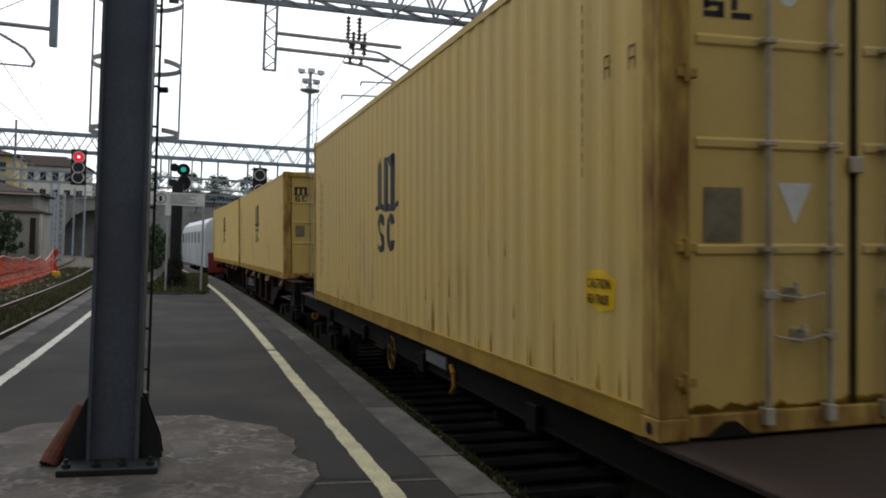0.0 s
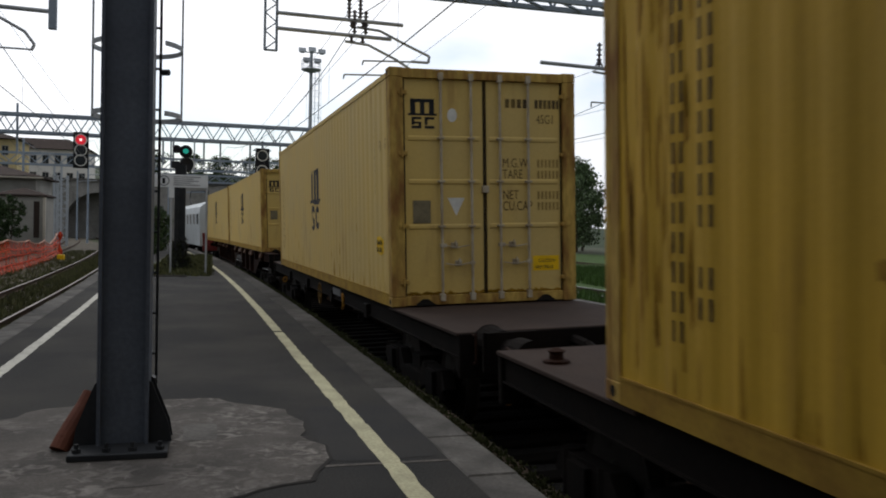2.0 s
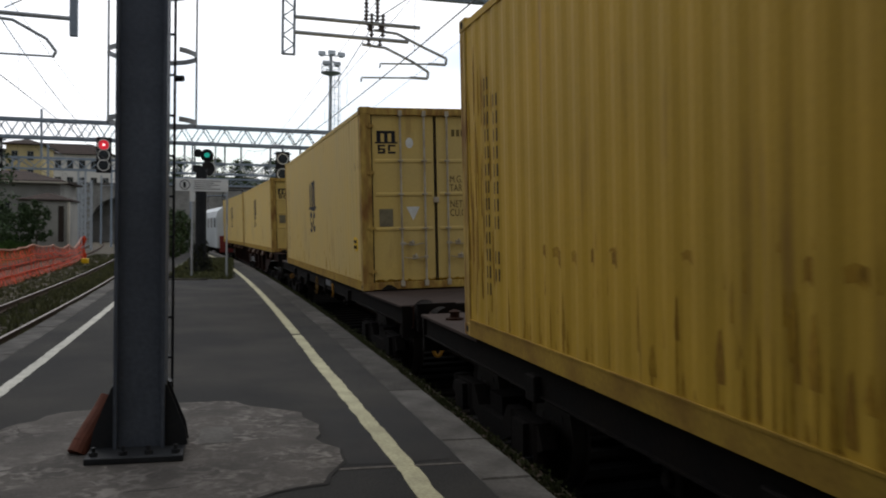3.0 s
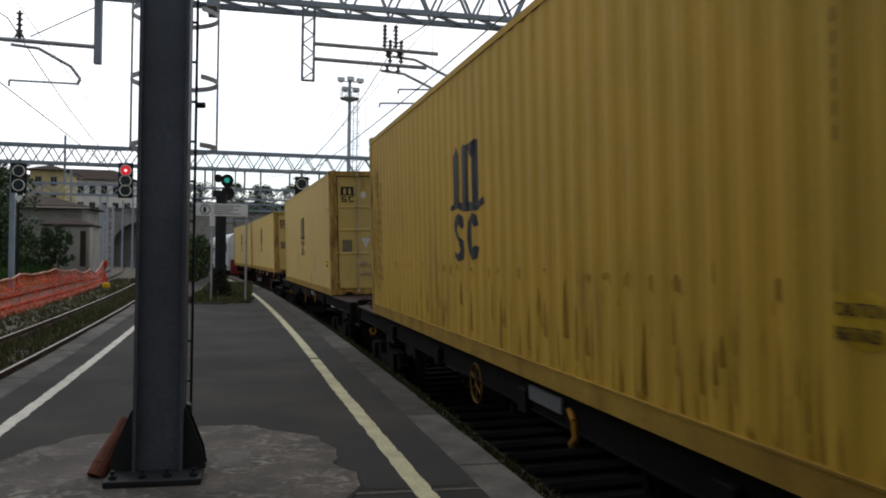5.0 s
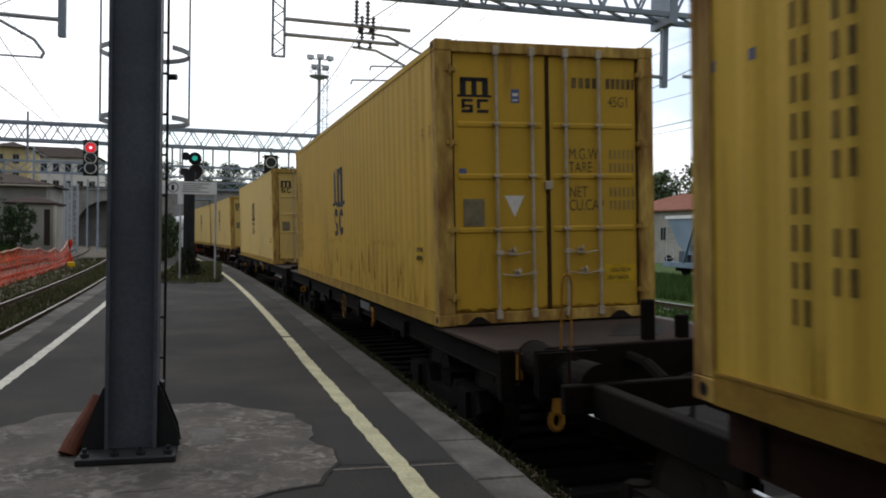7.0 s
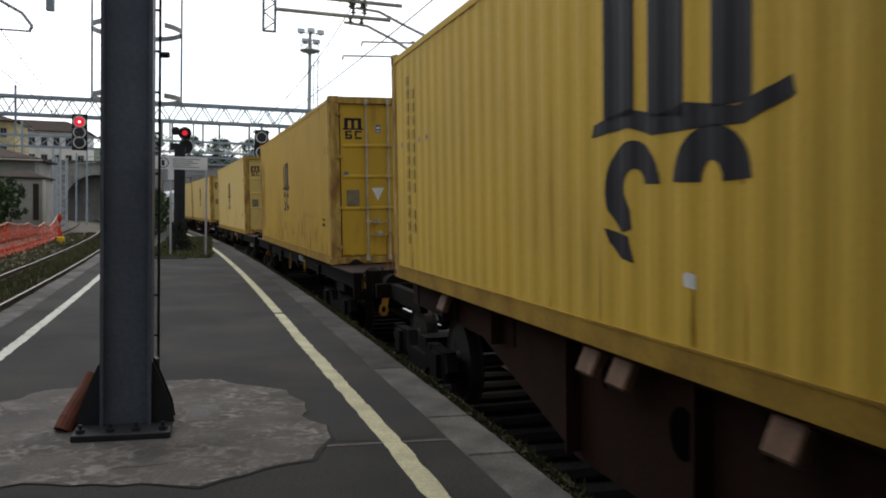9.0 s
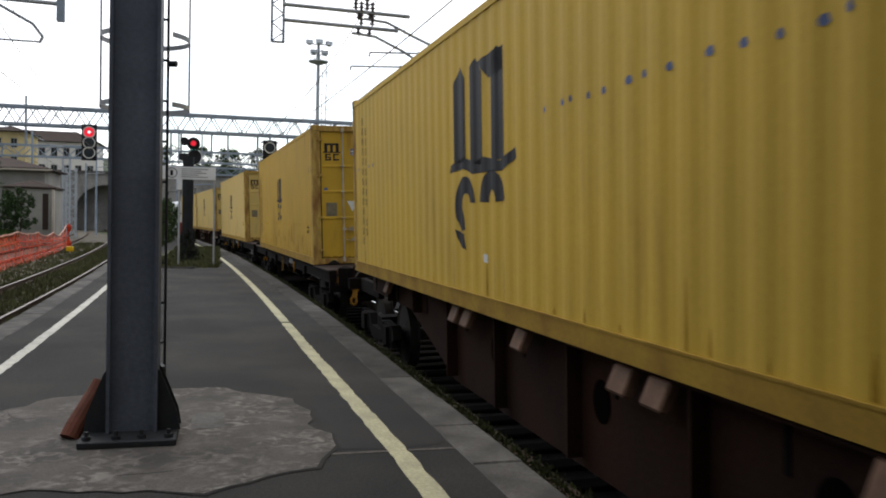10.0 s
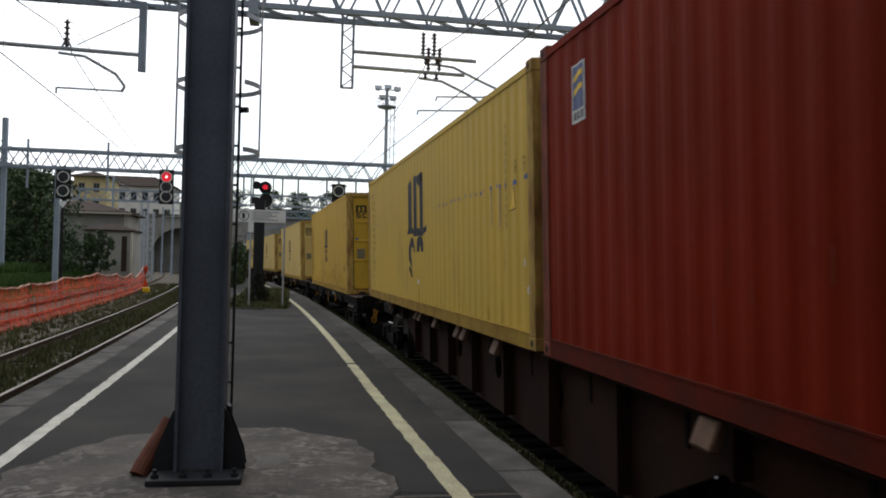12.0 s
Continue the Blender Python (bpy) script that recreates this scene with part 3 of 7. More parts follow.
def side_profile(u0, u1):
    """Corrugated wall: breakpoints (u, depth inwards)."""
    pts = [(u0, 0.012)]
    n = int((u1 - u0) / PITCH)
    start = u0 + ((u1 - u0) - n * PITCH) / 2
    for i in range(n):
        a = start + i * PITCH
        pts += [(a + 0.034, 0.006), (a + 0.106, 0.006), (a + 0.174, 0.006 + DEPTH), (a + 0.246, 0.006 + DEPTH)]
    pts.append((u1, 0.012))
    return pts


SIDE = side_profile(0.17, LEN - 0.17)


def depth_at(u):
    for (a, da), (b, db) in zip(SIDE, SIDE[1:]):
        if a <= u <= b:
            return da + (db - da) * (u - a) / max(1e-6, b - a)
    return 0.012


def wall_mesh(z0, z1, mat):
    """The corrugated flank in the plane x = 0, along y, with thickness."""
    bm = bmesh.new()
    rows = []
    for u, d in SIDE:
        rows.append([bm.verts.new((x, u - LEN / 2, z)) for x, z in ((d, z0), (d, z1), (d + 0.004, z1), (d + 0.004, z0))])
    for a, b in zip(rows, rows[1:]):
        for i in range(4):
            bm.faces.new((a[i], a[(i + 1) % 4], b[(i + 1) % 4], b[i]))
    bm.faces.new(rows[0])
    bm.faces.new(rows[-1][::-1])
    return finish(bm, "side_panel", mat)


def on_flank(bm, poly, step=0.02, out=0.003):
    """Lay a painted shape, a polygon of (u from the rear, z), on the corrugated flank."""
    us = [u for u, _ in poly]
    lo, hi = min(us), max(us)
    cuts = sorted({lo, hi, *[u for u, _ in SIDE if lo < u < hi], *[u for u in us], *[lo + i * step for i in range(1, int((hi - lo) / step) + 1)]})

    def spans(u):
        zs = []
        for (ua, za), (ub, zb) in zip(poly, poly[1:] + poly[:1]):
            if (ua <= u) != (ub <= u):
                zs.append(za + (zb - za) * (u - ua) / (ub - ua))
        return sorted(zs)

    made = {}

    def vert(c):
        key = tuple(round(q, 5) for q in c)
        if key not in made:
            made[key] = bm.verts.new(c)
        return made[key]

    for a, b in zip(cuts, cuts[1:]):
        if b - a < 1e-5:
            continue
        sa, sb = spans(a + 1e-5), spans(b - 1e-5)
        if len(sa) != len(sb):
            sa = sb = spans((a + b) / 2)
        for i in range(0, len(sa) - 1, 2):
            da, db = depth_at(a) - out, depth_at(b) - out
            corners = []
            for c in ((da, a - LEN / 2, sa[i]), (db, b - LEN / 2, sb[i]), (db, b - LEN / 2, sb[i + 1]), (da, a - LEN / 2, sa[i + 1])):
                v = vert(c)
                if v not in corners:
                    corners.append(v)
            if len(corners) > 2 and not bm.faces.get(corners):
                bm.faces.new(corners)


def arc(cu, cz, r, a0, a1, n=10, sx=1.0):
    return [(cu + sx * r * math.cos(radians(a0 + (a1 - a0) * i / n)), cz + r * math.sin(radians(a0 + (a1 - a0) * i / n))) for i in range(n + 1)]


def emblem_polys(worn):
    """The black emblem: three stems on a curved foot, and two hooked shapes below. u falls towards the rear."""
    f = lambda x, z: (6.62 - x, z)
    out = []
    top = 2.17 if worn else 2.12
    out.append([f(0.02, 1.32), f(0.02, top - 0.12), f(0.24, top), f(0.36, top - 0.12), f(0.36, 1.32)])
    out.append([f(0.50, 1.30), f(0.50, top - 0.05), f(0.66, top), f(0.84, top - 0.14), f(0.84, 1.26)])
    out.append([f(1.06, 1.28), f(1.06, top - 0.06), f(1.20, top), f(1.36, top - 0.06), f(1.36, 1.28)])
    out.append([f(0.70, top - 0.04), f(1.10, top - 0.02), f(1.36, top - 0.02), f(1.36, top - 0.2), f(1.00, top - 0.22)])
    out.append([f(-0.15, 1.24), f(-0.12, 1.31), f(0.30, 1.36), f(0.60, 1.30), f(0.86, 1.33), f(1.25, 1.27), f(1.60, 1.35), f(1.63, 1.27), f(1.30, 1.19), f(0.88, 1.20), f(0.55, 1.20), f(0.30, 1.26)])
    if worn:
        out.append([f(x, z) for x, z in arc(0.33, 0.93, 0.26, 5, 205, 18, 1.15)] + [f(0.22, 0.70), f(0.34, 0.72), f(0.32, 0.82)] + [f(x, z) for x, z in arc(0.36, 0.94, 0.10, 200, 10, 10, 1.1)])
    else:
        out.append([f(0.02, 1.06), f(0.10, 1.16), f(0.30, 1.19), f(0.52, 1.14), f(0.62, 1.02), f(0.46, 0.96), f(0.30, 1.04), f(0.22, 0.96), f(0.34, 0.86), f(0.34, 0.78), f(0.14, 0.86), f(0.03, 0.96)])
    if worn:
        out.append([f(0.02, 0.72), f(0.30, 0.68), f(0.36, 0.54), f(0.20, 0.56), f(0.08, 0.64)])
        out.append([f(x, z) for x, z in arc(1.05, 0.95, 0.26, 178, 2, 14, 1.2)] + [f(x, z) for x, z in arc(1.07, 0.95, 0.10, 0, 180, 8, 0.9)])
    else:
        out.append([f(0.34, 0.86), f(0.56, 0.80), f(0.62, 0.68), f(0.52, 0.56), f(0.26, 0.52), f(0.04, 0.58), f(0.02, 0.66), f(0.26, 0.62), f(0.38, 0.68), f(0.32, 0.76)])
        out.append([f(0.76, 0.84), f(0.80, 1.06), f(1.00, 1.18), f(1.24, 1.13), f(1.34, 1.0), f(1.14, 0.98), f(1.02, 1.04), f(0.98, 0.86), f(1.04, 0.70), f(1.14, 0.74), f(1.34, 0.72), f(1.24, 0.58), f(1.0, 0.54), f(0.82, 0.64)])
    return out


def small_emblem(bm, x, z, s, y):
    """The emblem in small on the flat door."""
    def quad(a, b, c, d):
        prism(bm, [(x + a * s, z + c * s), (x + b * s, z + c * s), (x + b * s, z + d * s), (x + a * s, z + d * s)], 0, 0.002, Matrix.Translation((0, y, 0)) @ Matrix.Rotation(math.pi / 2, 4, "X"))
    quad(0.08, 0.26, 0.48, 0.96)
    quad(0.42, 0.58, 0.48, 0.96)
    quad(0.74, 0.92, 0.48, 0.96)
    quad(0.08, 0.92, 0.88, 1.0)
    quad(0.0, 1.02, 0.44, 0.51)
    for o in (0.12, 0.58):
        quad(o, o + 0.34, 0.31, 0.39)
        quad(o, o + 0.1, 0.12, 0.36)
        quad(o, o + 0.34, 0.0, 0.09)
        quad(o + 0.02, o + 0.34, 0.16, 0.23) if o < 0.3 else None
    quad(0.36, 0.46, 0.04, 0.2)


def flat_rear(bm, x0, x1, z0, z1, y):
    box(bm, x0, x1, y - 0.002, y, z0, z1)


def container(height, paint, post, label, style):
    """A forty-foot steel box: x from the flank, y along, z from its base; the doors look back along the train."""
    root = thing("shipping_container", label, "container", group="containers on the train")
    R, F = -LEN / 2, LEN / 2
    H = height
    panel = part("side_panel", wall_mesh(0.15, H - 0.10, paint), paint, root)
    part("side_panel", panel.data, paint, root, m=Matrix.Translation((WID, 0, 0)) @ Matrix.Rotation(math.pi, 4, "Z"))
    for x in (0, WID):
        sx = 1 if x == 0 else -1
        bm = bmesh.new()
        prism(bm, [(x + sx * a, c) for a, c in ((0.0, 0.0), (0.055, 0.0), (0.055, 0.018), (0.012, 0.018), (0.012, 0.143), (0.05, 0.143), (0.05, 0.152), (-0.004, 0.152), (-0.004, 0.138), (0.0, 0.138))], -(F - 0.16), -(R + 0.16), Matrix.Rotation(math.pi / 2, 4, "X"))
        rail = part("bottom_rail", bm, DARK_RED if style == "red" else GRIMY_YELLOW, root, "dark red bottom rail" if style == "red" else "grimy yellow bottom rail")
        for pu in (-1.05, 1.05):
            bm = bmesh.new()
            box(bm, x - sx * 0.002, x + sx * 0.03, pu - 0.18, pu + 0.18, 0.02, 0.135)
            part("fork_pocket", bm, RUBBER_GAP_BLACK, rail, "forklift pocket painted as a dark plate") if style in ("red",) else bm.free()
        bm = bmesh.new()
        box(bm, x + sx * 0.0, x + sx * 0.06, R + 0.16, F - 0.16, H - 0.105, H - 0.045)
        part("top_rail", bm, paint, root)
        for y in (R, F):
            sy = 1 if y == R else -1
            bm = bmesh.new()
            box(bm, x + sx * 0.0, x + sx * 0.17, y, y + sy * 0.06, 0.118, H - 0.118)
            box(bm, x + sx * 0.0, x + sx * 0.05, y + sy * 0.06, y + sy * 0.17, 0.118, H - 0.118)
            part("corner_post", bm, post, root, "rust-stained corner post", 0.006)
            for z in (0.0, H - 0.118):
                bm = bmesh.new()
                box(bm, x - sx * 0.003, x + sx * 0.175, y - sy * 0.003, y + sy * 0.178, z, z + 0.118)
                cast = part("corner_casting", bm, post, root, "rusty corner casting", 0.008)
                bm = bmesh.new()
                lathe(bm, [(0.03, 0), (0.034, 0.002)], Matrix.Translation((x - sx * 0.0035, y + sy * 0.09, z + 0.06)) @ Matrix.Rotation(-sx * math.pi / 2, 4, "Y"), 10)
                part("casting_hole", bm, RUBBER_GAP_BLACK, cast, "hole painted as a dark disc")
    bm = bmesh.new()
    n = 40
    rows = []
    for i in range(n + 1):
        y = R + 0.06 + (LEN - 0.12) * i / n
        d = 0.02 if i % 2 else 0.0
        rows.append([bm.verts.new((x, y, H - 0.045 - d + z)) for x, z in ((0.03, 0), (WID - 0.03, 0), (WID - 0.03, -0.01), (0.03, -0.01))])
    for a, b in zip(rows, rows[1:]):
        for i in range(4):
            bm.faces.new((a[i], a[(i + 1) % 4], b[(i + 1) % 4], b[i]))
    part("roof", bm, paint, root)
    bm = bmesh.new()
    k = 11
    zz = []
    for i in range(k + 1):
        x = 0.16 + (WID - 0.32) * i / k
        zz.append([bm.verts.new((x, F - (0.02 if i % 2 else 0.06) - q, z)) for q, z in ((0, 0.12), (0, H - 0.12), (0.004, H - 0.12), (0.004, 0.12))])
    for a, b in zip(zz, zz[1:]):
        for i in range(4):
            bm.faces.new((a[i], a[(i + 1) % 4], b[(i + 1) % 4], b[i]))
    part("front_wall", bm, paint, root)
    for y0, y1 in ((R + 0.0, R + 0.09), (F - 0.09, F)):
        bm = bmesh.new()
        box(bm, 0.17, WID - 0.17, y0, y1, H - 0.125, H - 0.01)
        part("header", bm, post if style != "red" else paint, root, "rust-marked end header", 0.006)
        bm = bmesh.new()
        box(bm, 0.17, WID - 0.17, y0 + 0.015, y1, 0.01, 0.125)
        part("end_sill", bm, post, root, "rusty end sill", 0.006)
        for px in (0.42, WID - 0.42):
            if y0 < 0:
                bm = bmesh.new()
                prism(bm, [(px - 0.14, 0.008), (px + 0.14, 0.008), (px + 0.035, 0.085), (px - 0.035, 0.085)], -y0 - 0.03, -y0 - 0.003, Matrix.Rotation(math.pi / 2, 4, "X"))
                part("sill_recess", bm, RUBBER_GAP_BLACK, root, "lifting recess painted as a dark plate")
    bm = bmesh.new()
    box(bm, 0.05, WID - 0.05, R + 0.1, F - 0.1, 0.1, 0.13)
    part("floor_panel", bm, WAGON_DARK, root)
    # doors, each a flat plate with four sunk fields between ribs, lock rods and handles
    dy = R + 0.045
    for side in (0, 1):
        x0 = 0.178 if side == 0 else WID / 2 + 0.006
        x1 = WID / 2 - 0.006 if side == 0 else WID - 0.178
        bm = bmesh.new()
        box(bm, x0, x1, dy, dy + 0.04, 0.13, H - 0.13)
        door = part("door", bm, paint, root)
        fields = [0.20, 0.97, 1.52, 2.05, H - 0.20] if H > 2.7 else [0.20, 0.86, 1.36, 1.84, H - 0.20]
        for z in fields[1:-1]:
            bm = bmesh.new()
            prism(bm, [(-0.0, -0.035), (-0.011, -0.02), (-0.011, 0.015), (-0.0, 0.03)], x0 + 0.06, x1 - 0.06, Matrix(((0, 0, 1, 0), (1, 0, 0, dy), (0, 1, 0, z), (0, 0, 0, 1))))
            part("door_rib", bm, paint, door)
        for gx in ((x0, x1 - 0.016) if side == 0 else (x0, x1 - 0.016)):
            bm = bmesh.new()
            box(bm, gx, gx + 0.016, dy - 0.008, dy, 0.13, H - 0.13)
            part("gasket", bm, RUBBER_GAP_BLACK, door, "black rubber door seal")
        rods = (0.64, 1.03) if side == 0 else (1.41, 1.79)
        for rx in rods:
            bm = bmesh.new()
            rod(bm, (rx, dy - 0.05, 0.06), (rx, dy - 0.05, H - 0.06), 0.017, 8)
            lock = part("lock_rod", bm, ROD_GALV, door, "galvanised locking rod")
            for z, w, h in ((0.10, 0.03, 0.045), (H - 0.10, 0.03, 0.045), *[(q, 0.038, 0.014) for q in fields[1:-1]]):
                bm = bmesh.new()
                box(bm, rx - w, rx + w, dy - 0.073, dy - 0.002, z - h, z + h)
                part("rod_bracket", bm, ROD_GALV, door, "", 0.004)
        for hx, hz, sgn in ((rods[0], 0.74, 1), (rods[1], 0.52, -1)):
            bm = bmesh.new()
            bar(bm, (hx, dy - 0.06, hz), (hx + sgn * 0.2, dy - 0.06, hz - 0.03), 0.022, 0.012)
            bar(bm, (hx + sgn * 0.2, dy - 0.06, hz - 0.03), (hx + sgn * 0.35, dy - 0.055, hz - 0.005), 0.022, 0.012)
            box(bm, hx - 0.028, hx + 0.05 if sgn > 0 else hx + 0.028, dy - 0.07, dy - 0.03, hz - 0.028, hz + 0.018)
            box(bm, hx + sgn * 0.17 - 0.045, hx + sgn * 0.17 + 0.045, dy - 0.012, dy, hz - 0.04, hz + 0.03)
            rod(bm, (hx + sgn * 0.17, dy - 0.07, hz - 0.01), (hx + sgn * 0.17, dy - 0.05, hz + 0.055), 0.012, 6)
            box(bm, hx + sgn * 0.17 - 0.014, hx + sgn * 0.17 + 0.014, dy - 0.075, dy, hz + 0.005, hz + 0.028)
            part("door_handle", bm, ROD_GALV, door, "galvanised handle with latch", 0.003)
        if side == 0:
            bm = bmesh.new()
            box(bm, WID / 2 - 0.045, WID / 2 + 0.045, dy - 0.035, dy - 0.009, 1.38, 1.47)
            part("door_keeper", bm, ROD_GALV, door, "pale keeper bracket over the door gap", 0.006)
        ex = 0.15 if side == 0 else WID - 0.15
        for z in (0.30, 0.98, 1.86, H - 0.3):
            bm = bmesh.new()
            box(bm, ex - 0.05, ex + 0.065, R - 0.014, R + 0.05, z - 0.024, z + 0.024)
            rod(bm, (ex, R - 0.014, z - 0.05), (ex, R - 0.014, z + 0.05), 0.016, 8)
            part("hinge", bm, post, door, "rusty hinge", 0.004)
        fy = dy - 0.0005
        bm = bmesh.new()
        if side == 0 and style != "red":
            small_emblem(bm, 0.24, H - 0.73, 0.36, fy)
            part("emblem", bm, LOGO_BLACK, door, "black emblem")
            bm = bmesh.new()
            if style == "B":
                flat_rear(bm, 0.82, 0.91, H - 0.62, H - 0.48, fy)
                part("sticker", bm, MARK_BLUE, door, "blue inspection sticker")
                bm = bmesh.new()
                flat_rear(bm, 0.835, 0.895, H - 0.55, H - 0.52, fy - 0.002)
                flat_rear(bm, 0.835, 0.895, H - 0.60, H - 0.585, fy - 0.002)
                part("sticker_print", bm, MARK_WHITE, door, "white print")
                bm = bmesh.new()
                flat_rear(bm, 0.245, 0.325, 1.53, 1.60, fy)
                part("sticker", bm, MARK_BLUE, door, "small blue sticker")
            else:
                lathe(bm, [(0.062, 0), (0.062, 0.002)], Matrix.Translation((0.80, fy, H - 0.56)) @ Matrix.Rotation(math.pi / 2, 4, "X") @ Matrix.Diagonal((1, 1.35, 1, 1)), 18)
                part("sticker", bm, MARK_WHITE, door, "round white sticker")
            bm = bmesh.new()
            prism(bm, [(0.73, 1.32), (0.95, 1.32), (0.84, 1.10)], 0, 0.002, Matrix.Translation((0, fy, 0)) @ Matrix.Rotation(math.pi / 2, 4, "X"))
            part("triangle_sticker", bm, MARK_WHITE, door, "white triangular sticker")
            bm = bmesh.new()
            flat_rear(bm, 0.285, 0.51, 1.01, 1.29, fy - 0.004)
            part("data_plate", bm, PLATE_GREY, door, "worn metal data plate")
        elif style != "red":
            bm.free()
            zs = (1.70, 1.56, 1.30, 1.16) if H > 2.7 else (1.55, 1.42, 1.18, 1.05)
            for body, z in zip(("M.G.W", "TARE", "NET", "CU.CAP"), zs):
                me = text_mesh(body, 0.165, MARK_BROWN)
                part("lettering", me, None, door, "worn dark lettering", m=Matrix.Translation((1.455, fy - 0.001, z)) @ Matrix.Rotation(math.pi / 2, 4, "X") @ Matrix.Diagonal((0.70, 1, 1, 1)))
            me = text_mesh("45G1" if H > 2.7 else "42G1", 0.16, MARK_BROWN)
            part("lettering", me, None, door, "worn dark lettering", m=Matrix.Translation((1.92, fy - 0.001, H - 0.64)) @ Matrix.Rotation(math.pi / 2, 4, "X") @ Matrix.Diagonal((0.7, 1, 1, 1)))
            bm = bmesh.new()
            for x, w in ((1.50, 0.055), (1.58, 0.055), (1.66, 0.055), (1.74, 0.05), (1.90, 0.045), (1.96, 0.045), (2.02, 0.045), (2.08, 0.045), (2.14, 0.045), (2.20, 0.03)):
                flat_rear(bm, x, x + w, H - 0.45, H - 0.34, fy)
            tagged(part("number_marking", bm, MARK_BROWN, door, "worn dark number marks"), kind="stuff")
            bm = bmesh.new()
            for z in zs:
                for i in range(6):
                    x = 1.93 + i * 0.052
                    flat_rear(bm, x, x + 0.028, z, z + 0.10, fy)
            tagged(part("number_marking", bm, MARK_FAINT, door, "faded number marks"), kind="stuff")
            bm = bmesh.new()
            flat_rear(bm, 1.86, 2.22, 0.39, 0.58, fy)
            part("caution_label", bm, DULL_LABEL if style == "B" else MARK_YELLOW, door, "yellow caution label")
            for body, z in (("CAUTION", 0.495), ("HIGH TRAILER", 0.415)):
                me = text_mesh(body, 0.062, LOGO_BLACK)
                part("lettering", me, None, door, "black lettering", m=Matrix.Translation((1.89 if len(body) > 7 else 1.93, fy - 0.003, z)) @ Matrix.Rotation(math.pi / 2, 4, "X") @ Matrix.Diagonal((0.62 if len(body) > 7 else 0.85, 1, 1, 1)))
        else:
            bm.free()
    if style in "AB":
        rd = random.Random(41)
        for mat, count in ((RUST_MARK, 46), (RUST_DARK, 18)):
            bm = bmesh.new()
            for _ in range(count):
                x = rd.uniform(0.2, WID - 0.24)
                z0 = 0.132
                ln, w = rd.uniform(0.012, 0.05), rd.uniform(0.03, 0.11)
                prism(bm, [(x - w, z0), (x + w, z0), (x + w * 0.5, z0 + ln * 0.6), (x, z0 + ln), (x - w * 0.6, z0 + ln * 0.5)], 0, 0.001, Matrix.Translation((0, dy - 0.0005, 0)) @ Matrix.Rotation(math.pi / 2, 4, "X"))
            tagged(part("door_rust", bm, mat, root, "brown rust spots on the doors"), kind="stuff")
    # markings on the flank that faces the platform
    if style != "red":
        bm = bmesh.new()
        drop = 0.0 if H > 2.7 else -0.02
        for poly in emblem_polys(style == "C"):
            on_flank(bm, [(u + 0.12, z + drop) if style == "C" else (6.64 - (6.62 - u) * 0.69, 2.06 - (2.12 - z) * 0.73 + drop) for u, z in poly])
        part("emblem", bm, LOGO_BLACK, root, "black emblem, partly worn" if style == "C" else "black emblem")
        bm = bmesh.new()
        rng = random.Random(len(label))
        for u, z0, z1, w, count in ((11.19, 0.55, 2.12, 0.058, 11), (11.43, 0.42, 2.29, 0.044, 13)):
            if style == "A":
                w *= 0.66
            for i in range(count):
                z = z0 + (z1 - z0) * i / count
                hgt = (z1 - z0) / count * 0.72
                if u < 11.3 and i == 2:
                    continue
                strokes = [(-1, -0.5, 0, 1), (0.5, 1, 0, 1)]
                for a, b, c, d in strokes:
                    on_flank(bm, [(u - a * w, z + c * hgt), (u - a * w, z + d * hgt), (u - b * w, z + d * hgt), (u - b * w, z + c * hgt)])
        tagged(part("name_marking", bm, MARK_DARK if style in "BC" else MARK_BROWN, root, "columns of dark name marks"), kind="stuff")
        bm = bmesh.new()
        for i in range(12):
            z = (1.40 if H > 2.7 else 1.12) + i * 0.088
            on_flank(bm, [(0.865, z), (0.865, z + 0.055), (0.876, z + 0.055), (0.876, z)])
            if style == "C":
                on_flank(bm, [(0.90, z), (0.90, z + 0.055), (0.911, z + 0.055), (0.911, z)])
        for u, s in ((0.56, 0.03), (0.28, 0.035)):
            z = H - 0.97
            for a, b, c, d in ((-s, -s + 0.009, 0, 0.13), (s - 0.009, s, 0, 0.13), (-s, s, 0.12, 0.13), (-s, s, 0.055, 0.066)):
                on_flank(bm, [(u + a, z + c), (u + a, z + d), (u + b, z + d), (u + b, z + c)])
        tagged(part("number_marking", bm, MARK_BROWN, root, "dark number marks"), kind="stuff")
        rr = random.Random({"A": 5, "B": 6, "C": 7, "Z": 8}[style])
        for mat, count, width in ((RUST_MARK, {"A": 60, "B": 110, "C": 12, "Z": 14}[style], 0.030), (RUST_DARK, {"A": 14, "B": 44, "C": 5, "Z": 5}[style], 0.018)):
            bm = bmesh.new()
            for _ in range(count):
                u = rr.uniform(0.3, LEN - 0.6)
                foot = rr.random() < 0.7
                z0 = 0.16 if foot else rr.uniform(0.25, 0.95)
                ln = rr.uniform(0.06, 0.5) * rr.random() ** 0.5 if foot else rr.uniform(0.03, 0.22)
                w = width * rr.uniform(0.25, 1.0) * (0.6 if not foot else 1.0)
                on_flank(bm, [(u - w, z0), (u - w * 0.5, z0 + ln * 0.6), (u - w * 0.2, z0 + ln), (u + w * 0.15, z0 + ln * 0.95), (u + w * 0.8, z0 + ln * 0.4), (u + w * 0.7, z0)], 0.012, 0.002)
